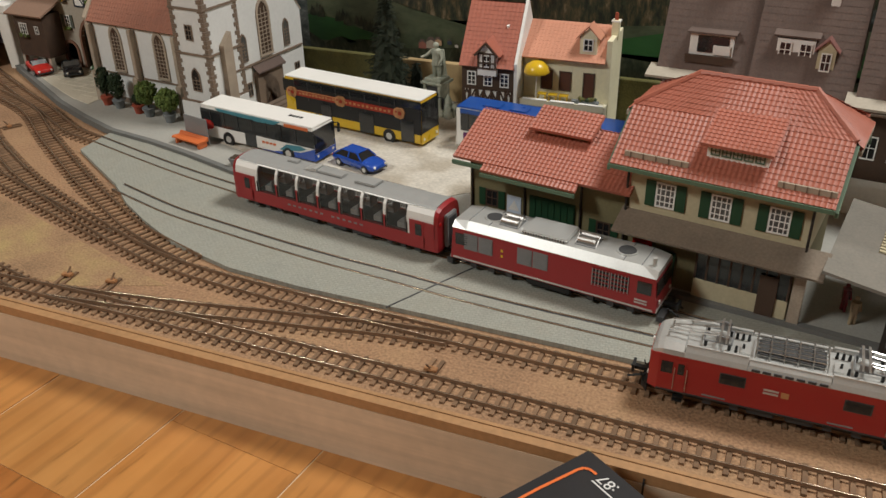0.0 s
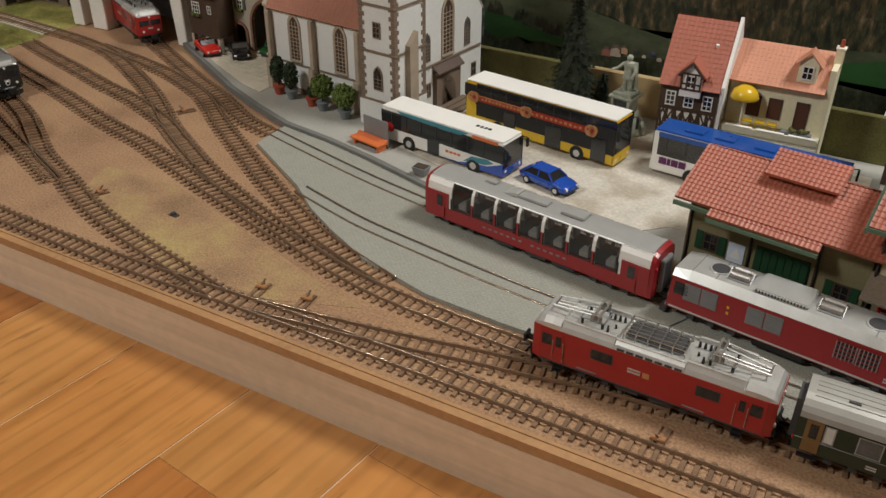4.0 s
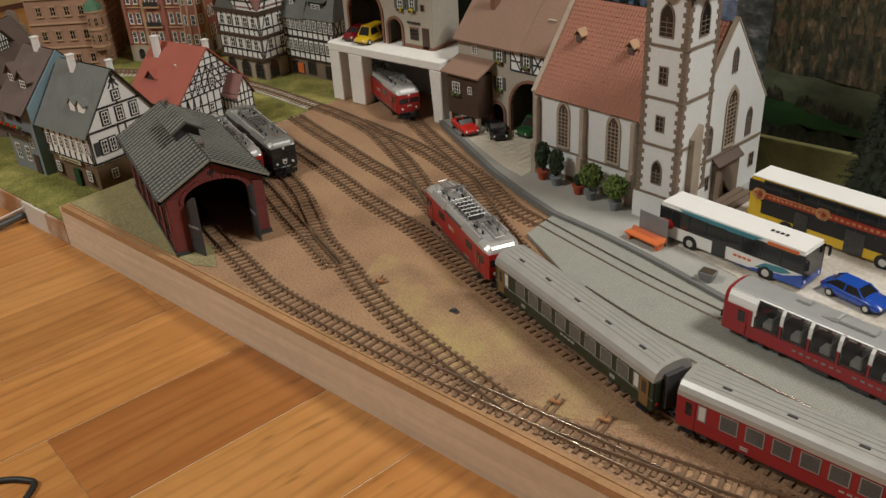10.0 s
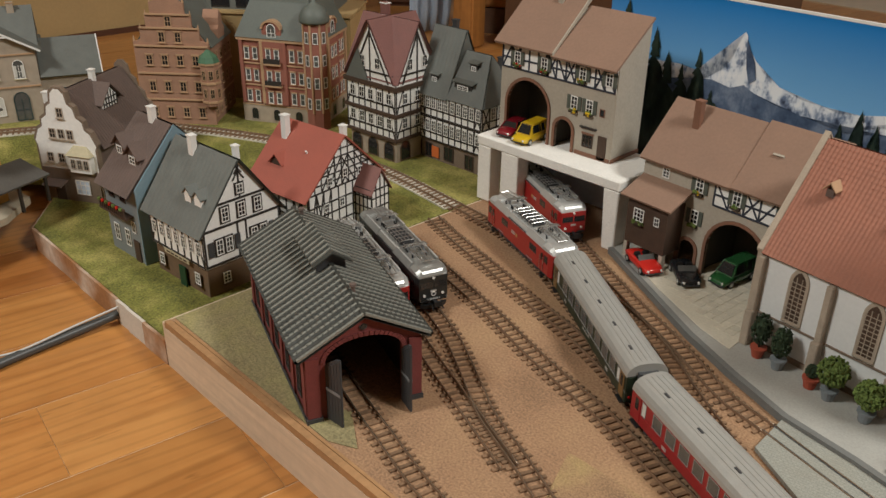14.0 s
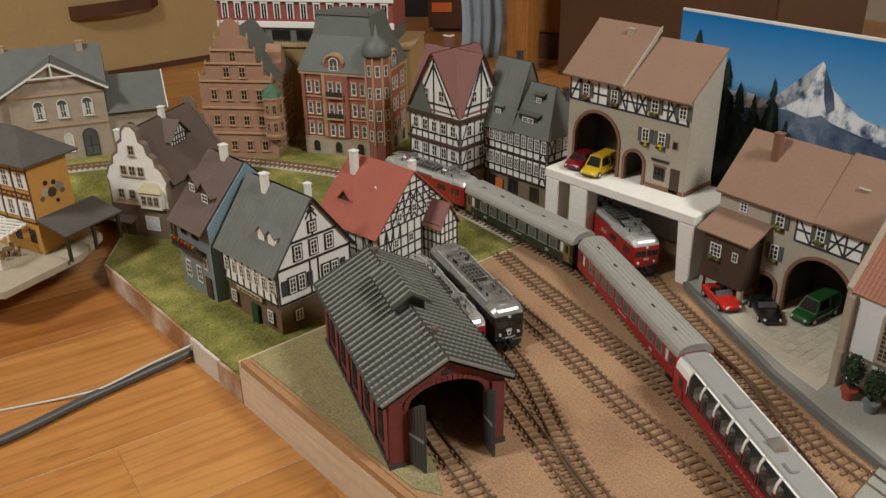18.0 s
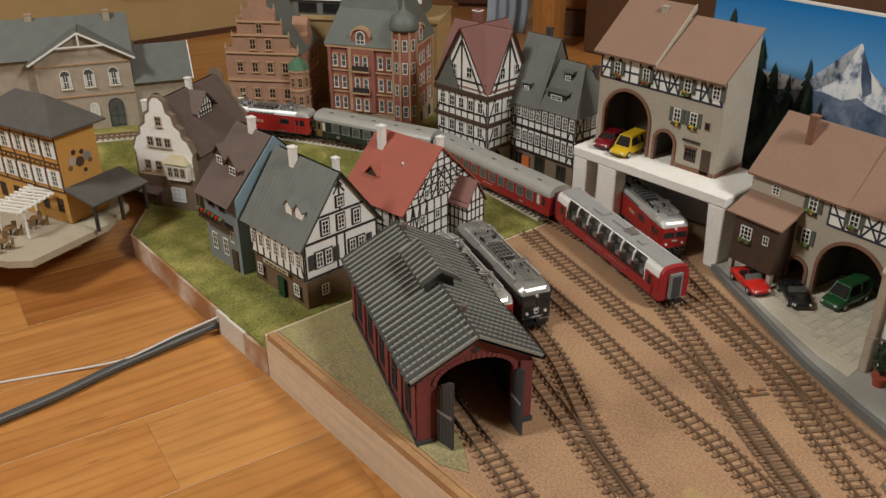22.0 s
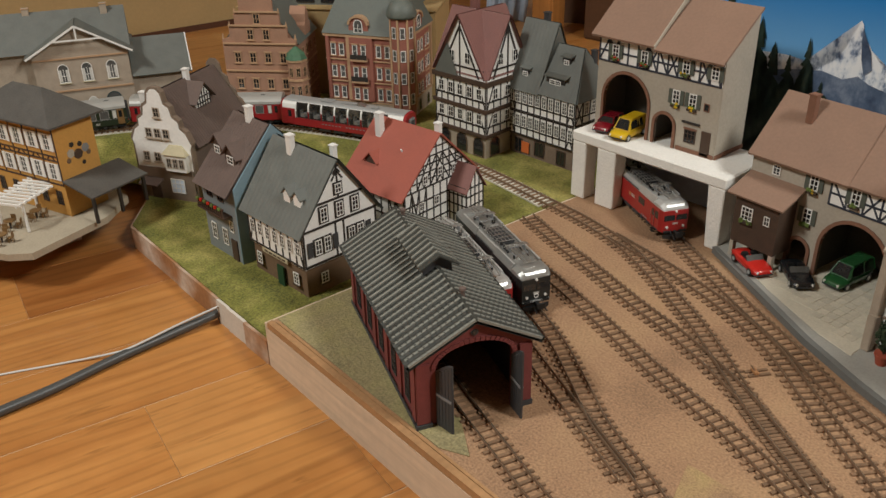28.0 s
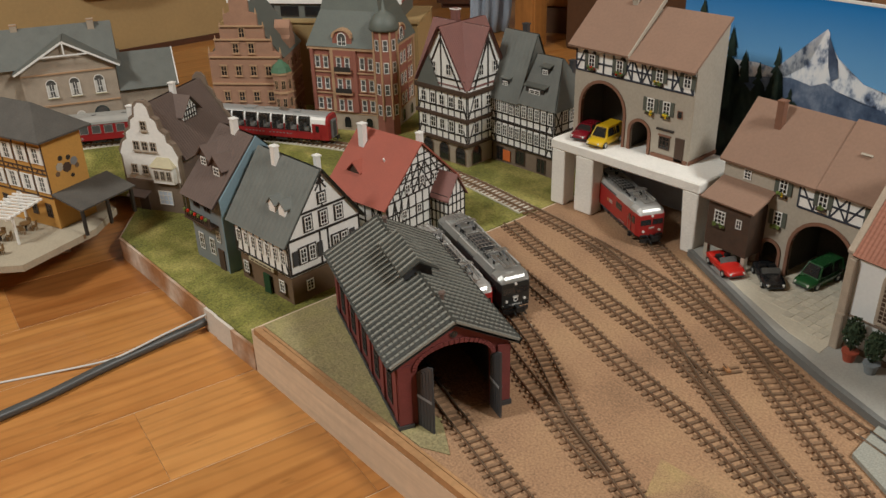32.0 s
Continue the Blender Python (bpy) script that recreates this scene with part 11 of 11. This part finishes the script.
def statue():
    m = pose(-0.3175, 0.742, 0.0056, 0, 0, -9)
    pl = thing("monument_plinth", m, "grey-green stone plinth with a framed niche below the statue", "plinth")
    part("base", box_of(-0.0135, 0.0135, -0.0125, 0.0125, 0, 0.004, bevel=0.0005), bronze, pl)
    part("base", box_of(-0.0115, 0.0115, -0.0105, 0.0105, 0.004, 0.0075, bevel=0.0005), bronze, pl)
    part("shaft", box_of(-0.0090, 0.0090, -0.0085, 0.0085, 0.0075, 0.0305, bevel=0.0003), bronze, pl)
    part("cornice", box_of(-0.0122, 0.0122, -0.0115, 0.0115, 0.0305, 0.0330, bevel=0.0006), bronze, pl)
    part("cornice", box_of(-0.0095, 0.0095, -0.0090, 0.0090, 0.0330, 0.0360, bevel=0.0006), bronze, pl)
    part("niche", box_of(-0.0062, 0.0062, -0.0089, -0.0085, 0.0105, 0.0285), dark_grey, pl, "dark recessed panel")
    part("niche_stone", box_of(-0.0042, 0.0042, -0.0096, -0.0089, 0.0115, 0.0235, bevel=0.0006), bronze, pl)
    for sx in (-1, 1):
        part("pilaster", box_of(*sorted((sx * 0.0066, sx * 0.0096)), -0.0105, -0.0085, 0.0075, 0.0305, bevel=0.0004), bronze, pl)
    rr = random.Random(77)
    for x, y, hh in ((0.0150, -0.004, 0.022), (0.0185, -0.011, 0.015), (0.0215, -0.004, 0.013), (-0.0165, -0.006, 0.014)):
        b = bmesh.new()
        n = [rr.uniform(0.78, 1.12) for _ in range(60)]
        bm_loft(b, [[(x + 0.0040 * g * n[(i * 7 + q * 3) % 60] * math.cos(i * math.pi / 5), y + 0.0040 * g * n[(i * 5 + q * 11) % 60] * math.sin(i * math.pi / 5), hh * q / 7) for i in range(10)] for q, g in enumerate((1.05, 1.15, 1.0, 1.1, 0.85, 0.95, 0.6, 0.25))])
        part("carved_group", b, bronze, pl, smooth=True)
    b = bmesh.new()
    for sx, y in ((-1, 0.0), (1, 0.0012)):
        bm_cyl(b, (sx * 0.0022, y, 0.0), (sx * 0.0019, y - 0.0006, 0.0075), 0.0019, 0.0024, 10)
        bm_cyl(b, (sx * 0.0019, y - 0.0006, 0.0075), (sx * 0.0013, 0, 0.0150), 0.0024, 0.0031, 10)
    bm_loft(b, [[(rx * math.cos(a), ry * math.sin(a), z) for a in [i * math.pi / 6 for i in range(12)]] for z, rx, ry in ((0.0120, 0.0058, 0.0042), (0.0160, 0.0046, 0.0036), (0.0200, 0.0044, 0.0034), (0.0245, 0.0056, 0.0038), (0.0270, 0.0052, 0.0034), (0.0285, 0.0018, 0.0018))])
    bmesh.ops.create_icosphere(b, subdivisions=2, radius=0.0030, matrix=Matrix.Translation((0, -0.0004, 0.0315)))
    bm_cyl(b, (-0.0050, 0, 0.0255), (-0.0100, -0.002, 0.0205), 0.0018, 0.0014, 8)
    bm_cyl(b, (-0.0100, -0.002, 0.0205), (-0.0150, -0.004, 0.0185), 0.0014, 0.0011, 8)
    bm_cyl(b, (0.0050, 0, 0.0260), (0.0075, -0.002, 0.0190), 0.0018, 0.0014, 8)
    bm_cyl(b, (0.0075, -0.002, 0.0190), (0.0052, -0.0042, 0.0145), 0.0014, 0.0012, 8)
    bm_loft(b, [[(x, y, z) for x, y in ((-0.0045 * g, 0.0030), (0.0050 * g, 0.0030), (0.0062 * g, 0.0052 + 0.002 * (g - 1)), (-0.0050 * g, 0.0058))] for z, g in ((0.0015, 1.35), (0.012, 1.15), (0.0265, 0.95))])
    ob = part("statue", b, bronze, None, m=m @ Matrix.Translation((0, 0, 0.0360)))
    tagged(ob, "grey-green bronze statue standing on the plinth", "statue")


statue()


def figurine(x, y, rz, top_m, label):
    b = bmesh.new()
    for sy in (-1, 1):
        bm_cyl(b, (0, sy * 0.0014, 0), (0, sy * 0.0010, 0.0092), 0.0011, 0.0014, 7)
    bm_cyl(b, (0, 0, 0.0090), (0, 0, 0.0160), 0.0024, 0.0028, 8)
    bmesh.ops.create_icosphere(b, subdivisions=1, radius=0.0017, matrix=Matrix.Translation((0, 0, 0.0185)))
    for sy in (-1, 1):
        bm_cyl(b, (0, sy * 0.0028, 0.0155), (0.0012, sy * 0.0032, 0.0095), 0.0008, 0.0007, 6)
    ob = part("figurine", b, top_m, None, m=pose(x, y, 0.0058, 0, 0, rz))
    tagged(ob, label, "figurine")


figurine(0.061, 0.492, -60, skin_shirt, "tiny khaki painted model figurine on the platform")
figurine(0.056, 0.506, 40, maroon, "tiny dark red painted model figurine on the platform")


def crate():
    ob = thing("luggage_crate", pose(0.092, 0.488, 0.0056, 0, 0, -9), "small wooden crate on the platform", "crate")
    part("box", box_of(0, 0.018, 0, 0.011, 0.0, 0.009), door_wood, ob)
    for k in range(3):
        part("board", box_of(-0.0004, 0.0184, -0.0005, 0.0, 0.0008 + k * 0.0029, 0.0030 + k * 0.0029), bark, ob)


crate()


def point_motor(x, y, rz):
    ob = thing("turnout_lever", pose(x, y, 0.0, 0, 0, rz), "rusty brown turnout lever beside the track", "turnout lever", "turnout levers")
    part("sleeper", box_of(-0.0012, 0.0012, -0.002, 0.016, 0, 0.0015), sleeper_m, ob)
    part("sleeper", box_of(0.0045, 0.0069, -0.002, 0.016, 0, 0.0015), sleeper_m, ob)
    part("box", box_of(-0.001, 0.0068, 0.0075, 0.0115, 0.0015, 0.0035, bevel=0.0004), hardboard, ob)
    b = bmesh.new()
    bm_cyl(b, (0.003, 0.0095, 0.003), (0.0045, 0.0125, 0.0075), 0.0007, n=6)
    part("lever", b, rail_m, ob)


for x, y, rz in ((-0.444, 0.360, 6), (-0.409, 0.364, 6), (-0.652, 0.404, -25), (-0.16, 0.372, 178), (-0.700, 0.578, 150)):
    point_motor(x, y, rz)
dp = thing("ground_signal_stub", pose(-0.567, 0.4145, 0.0), "small dark stub on the sandy ground", "stub")
part("foot", box_of(-0.004, 0.004, -0.002, 0.002, 0, 0.0012), dark_grey, dp)
part("knob", box_of(-0.0015, 0.0015, -0.0015, 0.0015, 0.0012, 0.003), dark_grey, dp)


# ---- things on the floor and in the room ----
def tube(name, pts, r, material, parent=None, n=10):
    line, _ = [Vector(p) for p in pts], 0
    fine = []
    P = [line[0] * 2 - line[1]] + line + [line[-1] * 2 - line[-2]]
    for i in range(1, len(P) - 2):
        for k in range(10):
            t = k / 10
            a, b2, c, d = P[i - 1:i + 3]
            fine.append(0.5 * ((2 * b2) + (c - a) * t + (2 * a - 5 * b2 + 4 * c - d) * t * t + (3 * b2 - a - 3 * c + d) * t ** 3))
    fine.append(P[-2])
    b = bmesh.new()
    rings = []
    for i, p in enumerate(fine):
        tg = (fine[min(i + 1, len(fine) - 1)] - fine[max(i - 1, 0)]).normalized()
        q = tg.to_track_quat("Z", "Y")
        rings.append([p + q @ Vector((r * math.cos(2 * math.pi * k / n), r * math.sin(2 * math.pi * k / n), 0)) for k in range(n)])
    bm_loft(b, rings)
    return part(name, b, material, parent, smooth=True)


zc = FLOOR + 0.0046
cab = thing("cable_bundle", pose(0, 0, 0), "thick dark grey cable sleeve running over the floor to the board", "cable")
tube("sleeve", [(-1.08, -0.45, zc), (-1.09, -0.1, zc), (-1.106, 0.10, zc), (-1.110, 0.165, zc), (-1.118, 0.220, zc), (-1.122, 0.280, zc + 0.001), (-1.121, 0.318, zc + 0.004), (-1.1195, 0.331, zc + 0.006)], 0.0044, cable_m, cab)
wr = thing("white_wire", pose(0, 0, 0), "thin white wire lying beside the cable", "wire")
tube("strand", [(-1.21, -0.3, FLOOR + 0.001), (-1.185, 0.08, FLOOR + 0.001), (-1.168, 0.135, FLOOR + 0.001), (-1.150, 0.180, FLOOR + 0.0012), (-1.130, 0.222, FLOOR + 0.004), (-1.119, 0.240, FLOOR + 0.0095), (-1.122, 0.285, FLOOR + 0.0122), (-1.117, 0.318, FLOOR + 0.018), (-1.1165, 0.331, FLOOR + 0.019)], 0.0010, wire_m, wr, 6)
tl = thing("black_lead", pose(0, 0, 0), "thin black lead lying on the floor", "cable")
tube("strand", [(-0.80, 0.02, FLOOR + 0.002), (-0.742, 0.10, FLOOR + 0.002), (-0.715, 0.128, FLOOR + 0.002), (-0.698, 0.122, FLOOR + 0.002), (-0.660, 0.05, FLOOR + 0.002), (-0.62, -0.1, FLOOR + 0.002)], 0.0022, black_p, tl, 8)


def model_box():
    ob = thing("model_carton", pose(-0.0585, 0.3145, FLOOR, 0, 0, -34), "black carton with an orange line and white figures", "carton")
    top = 0.064
    part("carton_body", box_of(0.0, 0.13, -0.11, 0.0, 0.0, top, bevel=0.0006), card_black, ob)
    b = bmesh.new()
    pts = [(0.006, -0.108), (0.0064, -0.036), (0.0075, -0.014), (0.0083, -0.0110), (0.0105, -0.0093), (0.0148, -0.0088)]
    for (xa, ya), (xb, yb2) in zip(pts, pts[1:]):
        d = Vector((xb - xa, yb2 - ya)).normalized()
        nn = Vector((-d.y, d.x)) * 0.0008
        b.faces.new([b.verts.new((x, y, top + 0.0004)) for x, y in ((xa - nn.x, ya - nn.y), (xb - nn.x, yb2 - nn.y), (xb + nn.x, yb2 + nn.y), (xa + nn.x, ya + nn.y))])
    part("orange_line", b, card_orange, ob)
    cu = bpy.data.curves.new("figures", "FONT")
    cu.body, cu.size, cu.extrude = ":87", 0.0085, 0.0001
    me_ob = bpy.data.objects.new("figures", cu)
    me = bpy.data.meshes.new_from_object(me_ob)
    me.materials.append(card_back)
    part("figures", me, card_back, ob, "white printed figures", m=pose(0.0275, -0.0060, top + 0.0004, 0, 0, 180))
    part("print_bar", box_of(0.0165, 0.05, -0.0136, -0.0129, top, top + 0.0004), card_back, ob)
    part("worn_corner", box_of(-0.0003, 0.0016, -0.0013, 0.0003, top - 0.002, top + 0.0003, bevel=0.0003), card_tan, ob, "worn pale corner")


model_box()


def suitcase():
    ob = thing("storage_trunk", pose(-2.25, 0.55, FLOOR, 0, 0, 87), "tan fibreboard trunk with a brown leather handle", "trunk")
    part("case", box_of(-0.60, 0.42, 0, 0.3, 0.0, 0.62, bevel=0.01), card_tan, ob)
    part("edge_strip", box_of(-0.60, 0.42, -0.004, 0.004, 0.0, 0.012), leather, ob)
    b = bmesh.new()
    bm_loft(b, [[(x, y, 0.125 + dz), (x, y - 0.006, 0.125 + dz), (x, y - 0.006, 0.15 + dz), (x, y, 0.15 + dz)] for x, y, dz in ((0.085, -0.001, 0.0), (0.105, -0.016, 0.002), (0.175, -0.022, 0.004), (0.245, -0.016, 0.006), (0.265, -0.001, 0.008))])
    part("handle", b, leather, ob, "brown leather strap handle")
    bx = thing("tan_carton", pose(-1.64, 0.64, FLOOR, 0, 0, 40), "plain tan cardboard box behind the town houses", "box")
    part("carton_body", box_of(0.0, 0.30, 0.0, 0.12, 0.0, 0.168, bevel=0.002), card_tan, bx)
    part("lid_flap", box_of(-0.002, 0.302, -0.002, 0.122, 0.1684, 0.171, bevel=0.001), card_tan, bx)


suitcase()


def wardrobe():
    ob = thing("wardrobe", pose(-1.80, 1.42, FLOOR, 0, 0, 32), "honey-coloured wooden wardrobe front behind the layout", "wardrobe")
    part("carcass", box_of(0.05, 0.42, 0.0, 0.5, 0.0, 1.9), cabinet_wood, ob)
    for x in (0.06,):
        part("door", box_of(x, x + 0.35, -0.018, -0.001, 0.06, 1.85, bevel=0.004), cabinet_wood, ob)
    part("plinth", box_of(0.05, 0.42, -0.01, 0.0, 0.0, 0.055), dark_wood, ob)
    pt = thing("table_leg", pose(-1.67, 1.34, FLOOR, 0, 0, 10), "honey-coloured square wooden table leg", "table leg")
    part("post", box_of(-0.025, 0.025, -0.025, 0.025, 0, 1.0, bevel=0.004), cabinet_wood, pt)
    pt = thing("dark_cupboard", pose(-1.61, 1.38, FLOOR, 0, 0, 4), "dark brown cupboard side behind the backdrop", "cupboard")
    part("side", box_of(0.0, 0.45, 0.0, 0.4, 0, 1.0, bevel=0.004), dark_wood, pt)


wardrobe()


def shop_building():
    """A red and white shop house that stands on the tan carton."""
    ob = thing("shop_building", pose(-1.64, 0.64, FLOOR + 0.171, 0, 0, 40), "red and ivory shop house standing on the tan carton", "building")
    x0, x1, y0 = 0.004, 0.272, 0.022
    part("ground_floor", box_of(x0, x1, y0, y0 + 0.09, 0.0, 0.022), slate, ob, "grey shop floor")
    part("wall", box_of(x0, x1, y0, y0 + 0.09, 0.022, 0.115), brick_red_shop, ob)
    for z0, z1 in ((0.022, 0.031), (0.060, 0.066), (0.100, 0.106)):
        part("cornice", box_of(x0 - 0.002, x1 + 0.002, y0 - 0.004, y0 + 0.0, z0, z1, bevel=0.0006), plaster_white, ob)
    n = 13
    for k in range(n):
        u = x0 + 0.012 + k * (x1 - x0 - 0.024) / (n - 1)
        for z in (0.036, 0.071):
            w = part("window", box_of(u - 0.0036, u + 0.0036, y0 - 0.0012, y0 - 0.0001, z, z + 0.019), glass_dark, ob)
            part("window_frame", box_of(u - 0.0052, u - 0.0036, y0 - 0.002, y0 - 0.0001, z - 0.001, z + 0.021), white_paint, w)
            part("window_frame", box_of(u + 0.0036, u + 0.0052, y0 - 0.002, y0 - 0.0001, z - 0.001, z + 0.021), white_paint, w)
            part("window_bar", box_of(u - 0.0004, u + 0.0004, y0 - 0.0018, y0 - 0.0012, z, z + 0.019), white_paint, w)
            part("window_head", box_of(u - 0.0058, u + 0.0058, y0 - 0.0026, y0 - 0.0001, z + 0.0210, z + 0.0236), plaster_white, w)
    for k in range(7):
        u = x0 + 0.020 + k * 0.038
        part("shop_window", box_of(u - 0.014, u + 0.014, y0 - 0.001, y0 - 0.0001, 0.003, 0.018), glass_dark, ob)
    b = bmesh.new()
    bm_loft(b, [[(x, y0 - 0.006, 0.1155), (x, y0 + 0.096, 0.1155), (x, y0 + 0.06, 0.150), (x, y0 + 0.03, 0.150)] for x in (x0 - 0.003, x1 + 0.003)])
    part("roof", b, slate, ob)


brick_red_shop = mat("shop_red", (0.30, 0.075, 0.06), 0.8, var=0.15, scale=40)
shop_building()


def back_clutter():
    ob = thing("hanging_cloth", pose(-1.855, 1.335, FLOOR, 0, 0, 43), "pale blue cloth hanging in folds beside the table leg", "cloth")
    b = bmesh.new()
    rings = []
    for i in range(12):
        z = 0.002 + i * 0.04
        wd = 0.088 + 0.02 * i / 11
        front = [(u / 24 * wd + 0.004 * math.sin(i * 0.9), 0.007 * math.sin(u * 1.05 + i * 0.22) + 0.004 * math.sin(u * 0.4 - i * 0.5), z) for u in range(25)]
        rings.append(front + [(p[0], p[1] + 0.005, p[2]) for p in reversed(front)])
    bm_loft(b, rings)
    part("cloth", b, denim, ob, smooth=True)
    ob = thing("brown_bag", pose(-2.10, 1.46, FLOOR, 0, 0, 44), "dark brown bag with a red tag on the floor", "bag")
    part("bag_body", box_of(-0.01, 0.16, 0.0, 0.09, 0.0, 0.12, bevel=0.012), leather, ob)
    part("tag", box_of(0.0, 0.05, -0.002, -0.0002, 0.052, 0.075), card_orange, ob, "red printed tag")
    ob = thing("black_box", pose(-2.33, 1.53, FLOOR, 0, 0, 44), "black box standing on the laminate floor", "box")
    part("box_body", box_of(0.0, 0.09, 0.0, 0.09, 0.0, 0.13, bevel=0.002), card_black, ob)
    part("box_rim", box_of(-0.001, 0.091, -0.001, 0.091, 0.1302, 0.134, bevel=0.001), card_black, ob)


back_clutter()

# laminate boards, laid in runs
seed_r = random.Random(11)
SKEW = -7.1
MP = pose(-0.6265, 0.30, FLOOR, 0, 0, SKEW)
PW = 0.1005
board_meshes = {}
# where a board of a run ends, from the layout's front edge, and the darker boards
ENDS = {-1: -0.155, 2: -0.025, -7: -0.19}
DARK = {(-1, 0), (2, -1), (-7, 0), (-4, 1), (0, -1)}


def board_mesh(L, m):
    if (L, m.name) not in board_meshes:
        b = bmesh.new()
        bm_box(b, 0.0006, PW - 0.0006, 0.0002, L - 0.0002, -0.004, 0.0)
        board_meshes[L, m.name] = mesh_of(b, m, "floor_board")
    return board_meshes[L, m.name]


for i in range(-36, 40):
    lean = math.radians(SKEW)
    off = 0.30 + math.sin(lean) * i * PW
    y_end = (2.385 - off) / math.cos(lean)
    y_low = (-2.585 - off) / math.cos(lean)
    cuts = [ENDS.get(i, seed_r.uniform(-0.35, 0.35))]
    while cuts[-1] < y_end:
        cuts.append(cuts[-1] + seed_r.choice((0.33, 0.42, 0.52, 0.62)))
    mid = 0
    while cuts[0] > y_low:
        cuts.insert(0, cuts[0] - seed_r.choice((0.33, 0.42, 0.52, 0.62)))
        mid += 1
    for k, (ya, yb) in enumerate(zip(cuts, cuts[1:])):
        ya, yb = max(ya, y_low), min(yb, y_end)
        L = round(yb - ya, 3)
        tone = seed_r.choice((laminate, laminate, laminate_pale, laminate))
        if (i, k - mid) in DARK:
            tone = laminate_dark
        if L > 0.03 and all(-3.55 < (MP @ Vector((i * PW, e, 0))).x < 2.55 for e in (ya, yb)):
            part("floor_board", board_mesh(L, tone), tone, floor, m=MP @ pose(i * PW, ya, 0))


# ---- the moving train ----
LINE, LENGTH = spline(TRAIN, 0.002)
LS = np.r_[0, np.cumsum(np.hypot(*np.diff(np.array(LINE), axis=0).T))]


def on_line(s):
    return float(np.interp(s, LS, [p[0] for p in LINE])), float(np.interp(s, LS, [p[1] for p in LINE]))


def on_track(s, base):
    """Pose of a vehicle whose middle is at s along the line, with bogies base apart."""
    a, b = on_line(s - base / 2), on_line(s + base / 2)
    return pose((a[0] + b[0]) / 2, (a[1] + b[1]) / 2, RAIL_Z, 0, 0, math.degrees(math.atan2(b[1] - a[1], b[0] - a[0])))


# how far the rear of the locomotive has come along the line
GONE = [(0.0, 0.925), (1.0, 0.970), (2.0, 1.011), (3.0, 1.060), (3.5, 1.091), (6.0, 1.288), (8.0, 1.428), (9.0, 1.508), (12.0, 1.740), (13.0, 1.828), (17.0, 2.130), (19.0, 2.278), (21.0, 2.423), (22.0, 2.501), (23.0, 2.572), (25.0, 2.729), (27.5, 2.918), (28.0, 2.953), (29.0, 3.003), (30.0, 3.031), (31.0, 3.042), (32.0, 3.049)]


def motions():
    ts = [x[0] for x in GONE]
    for ob, back, length, base in TRAIN_CARS:
        rows = []
        for k in range(65):
            t = k / 2
            s = float(np.interp(t, ts, [x[1] for x in GONE])) - back + length / 2
            rows.append((t, on_track(min(s, LENGTH - base), base)))
        walk(ob, rows)


motions()
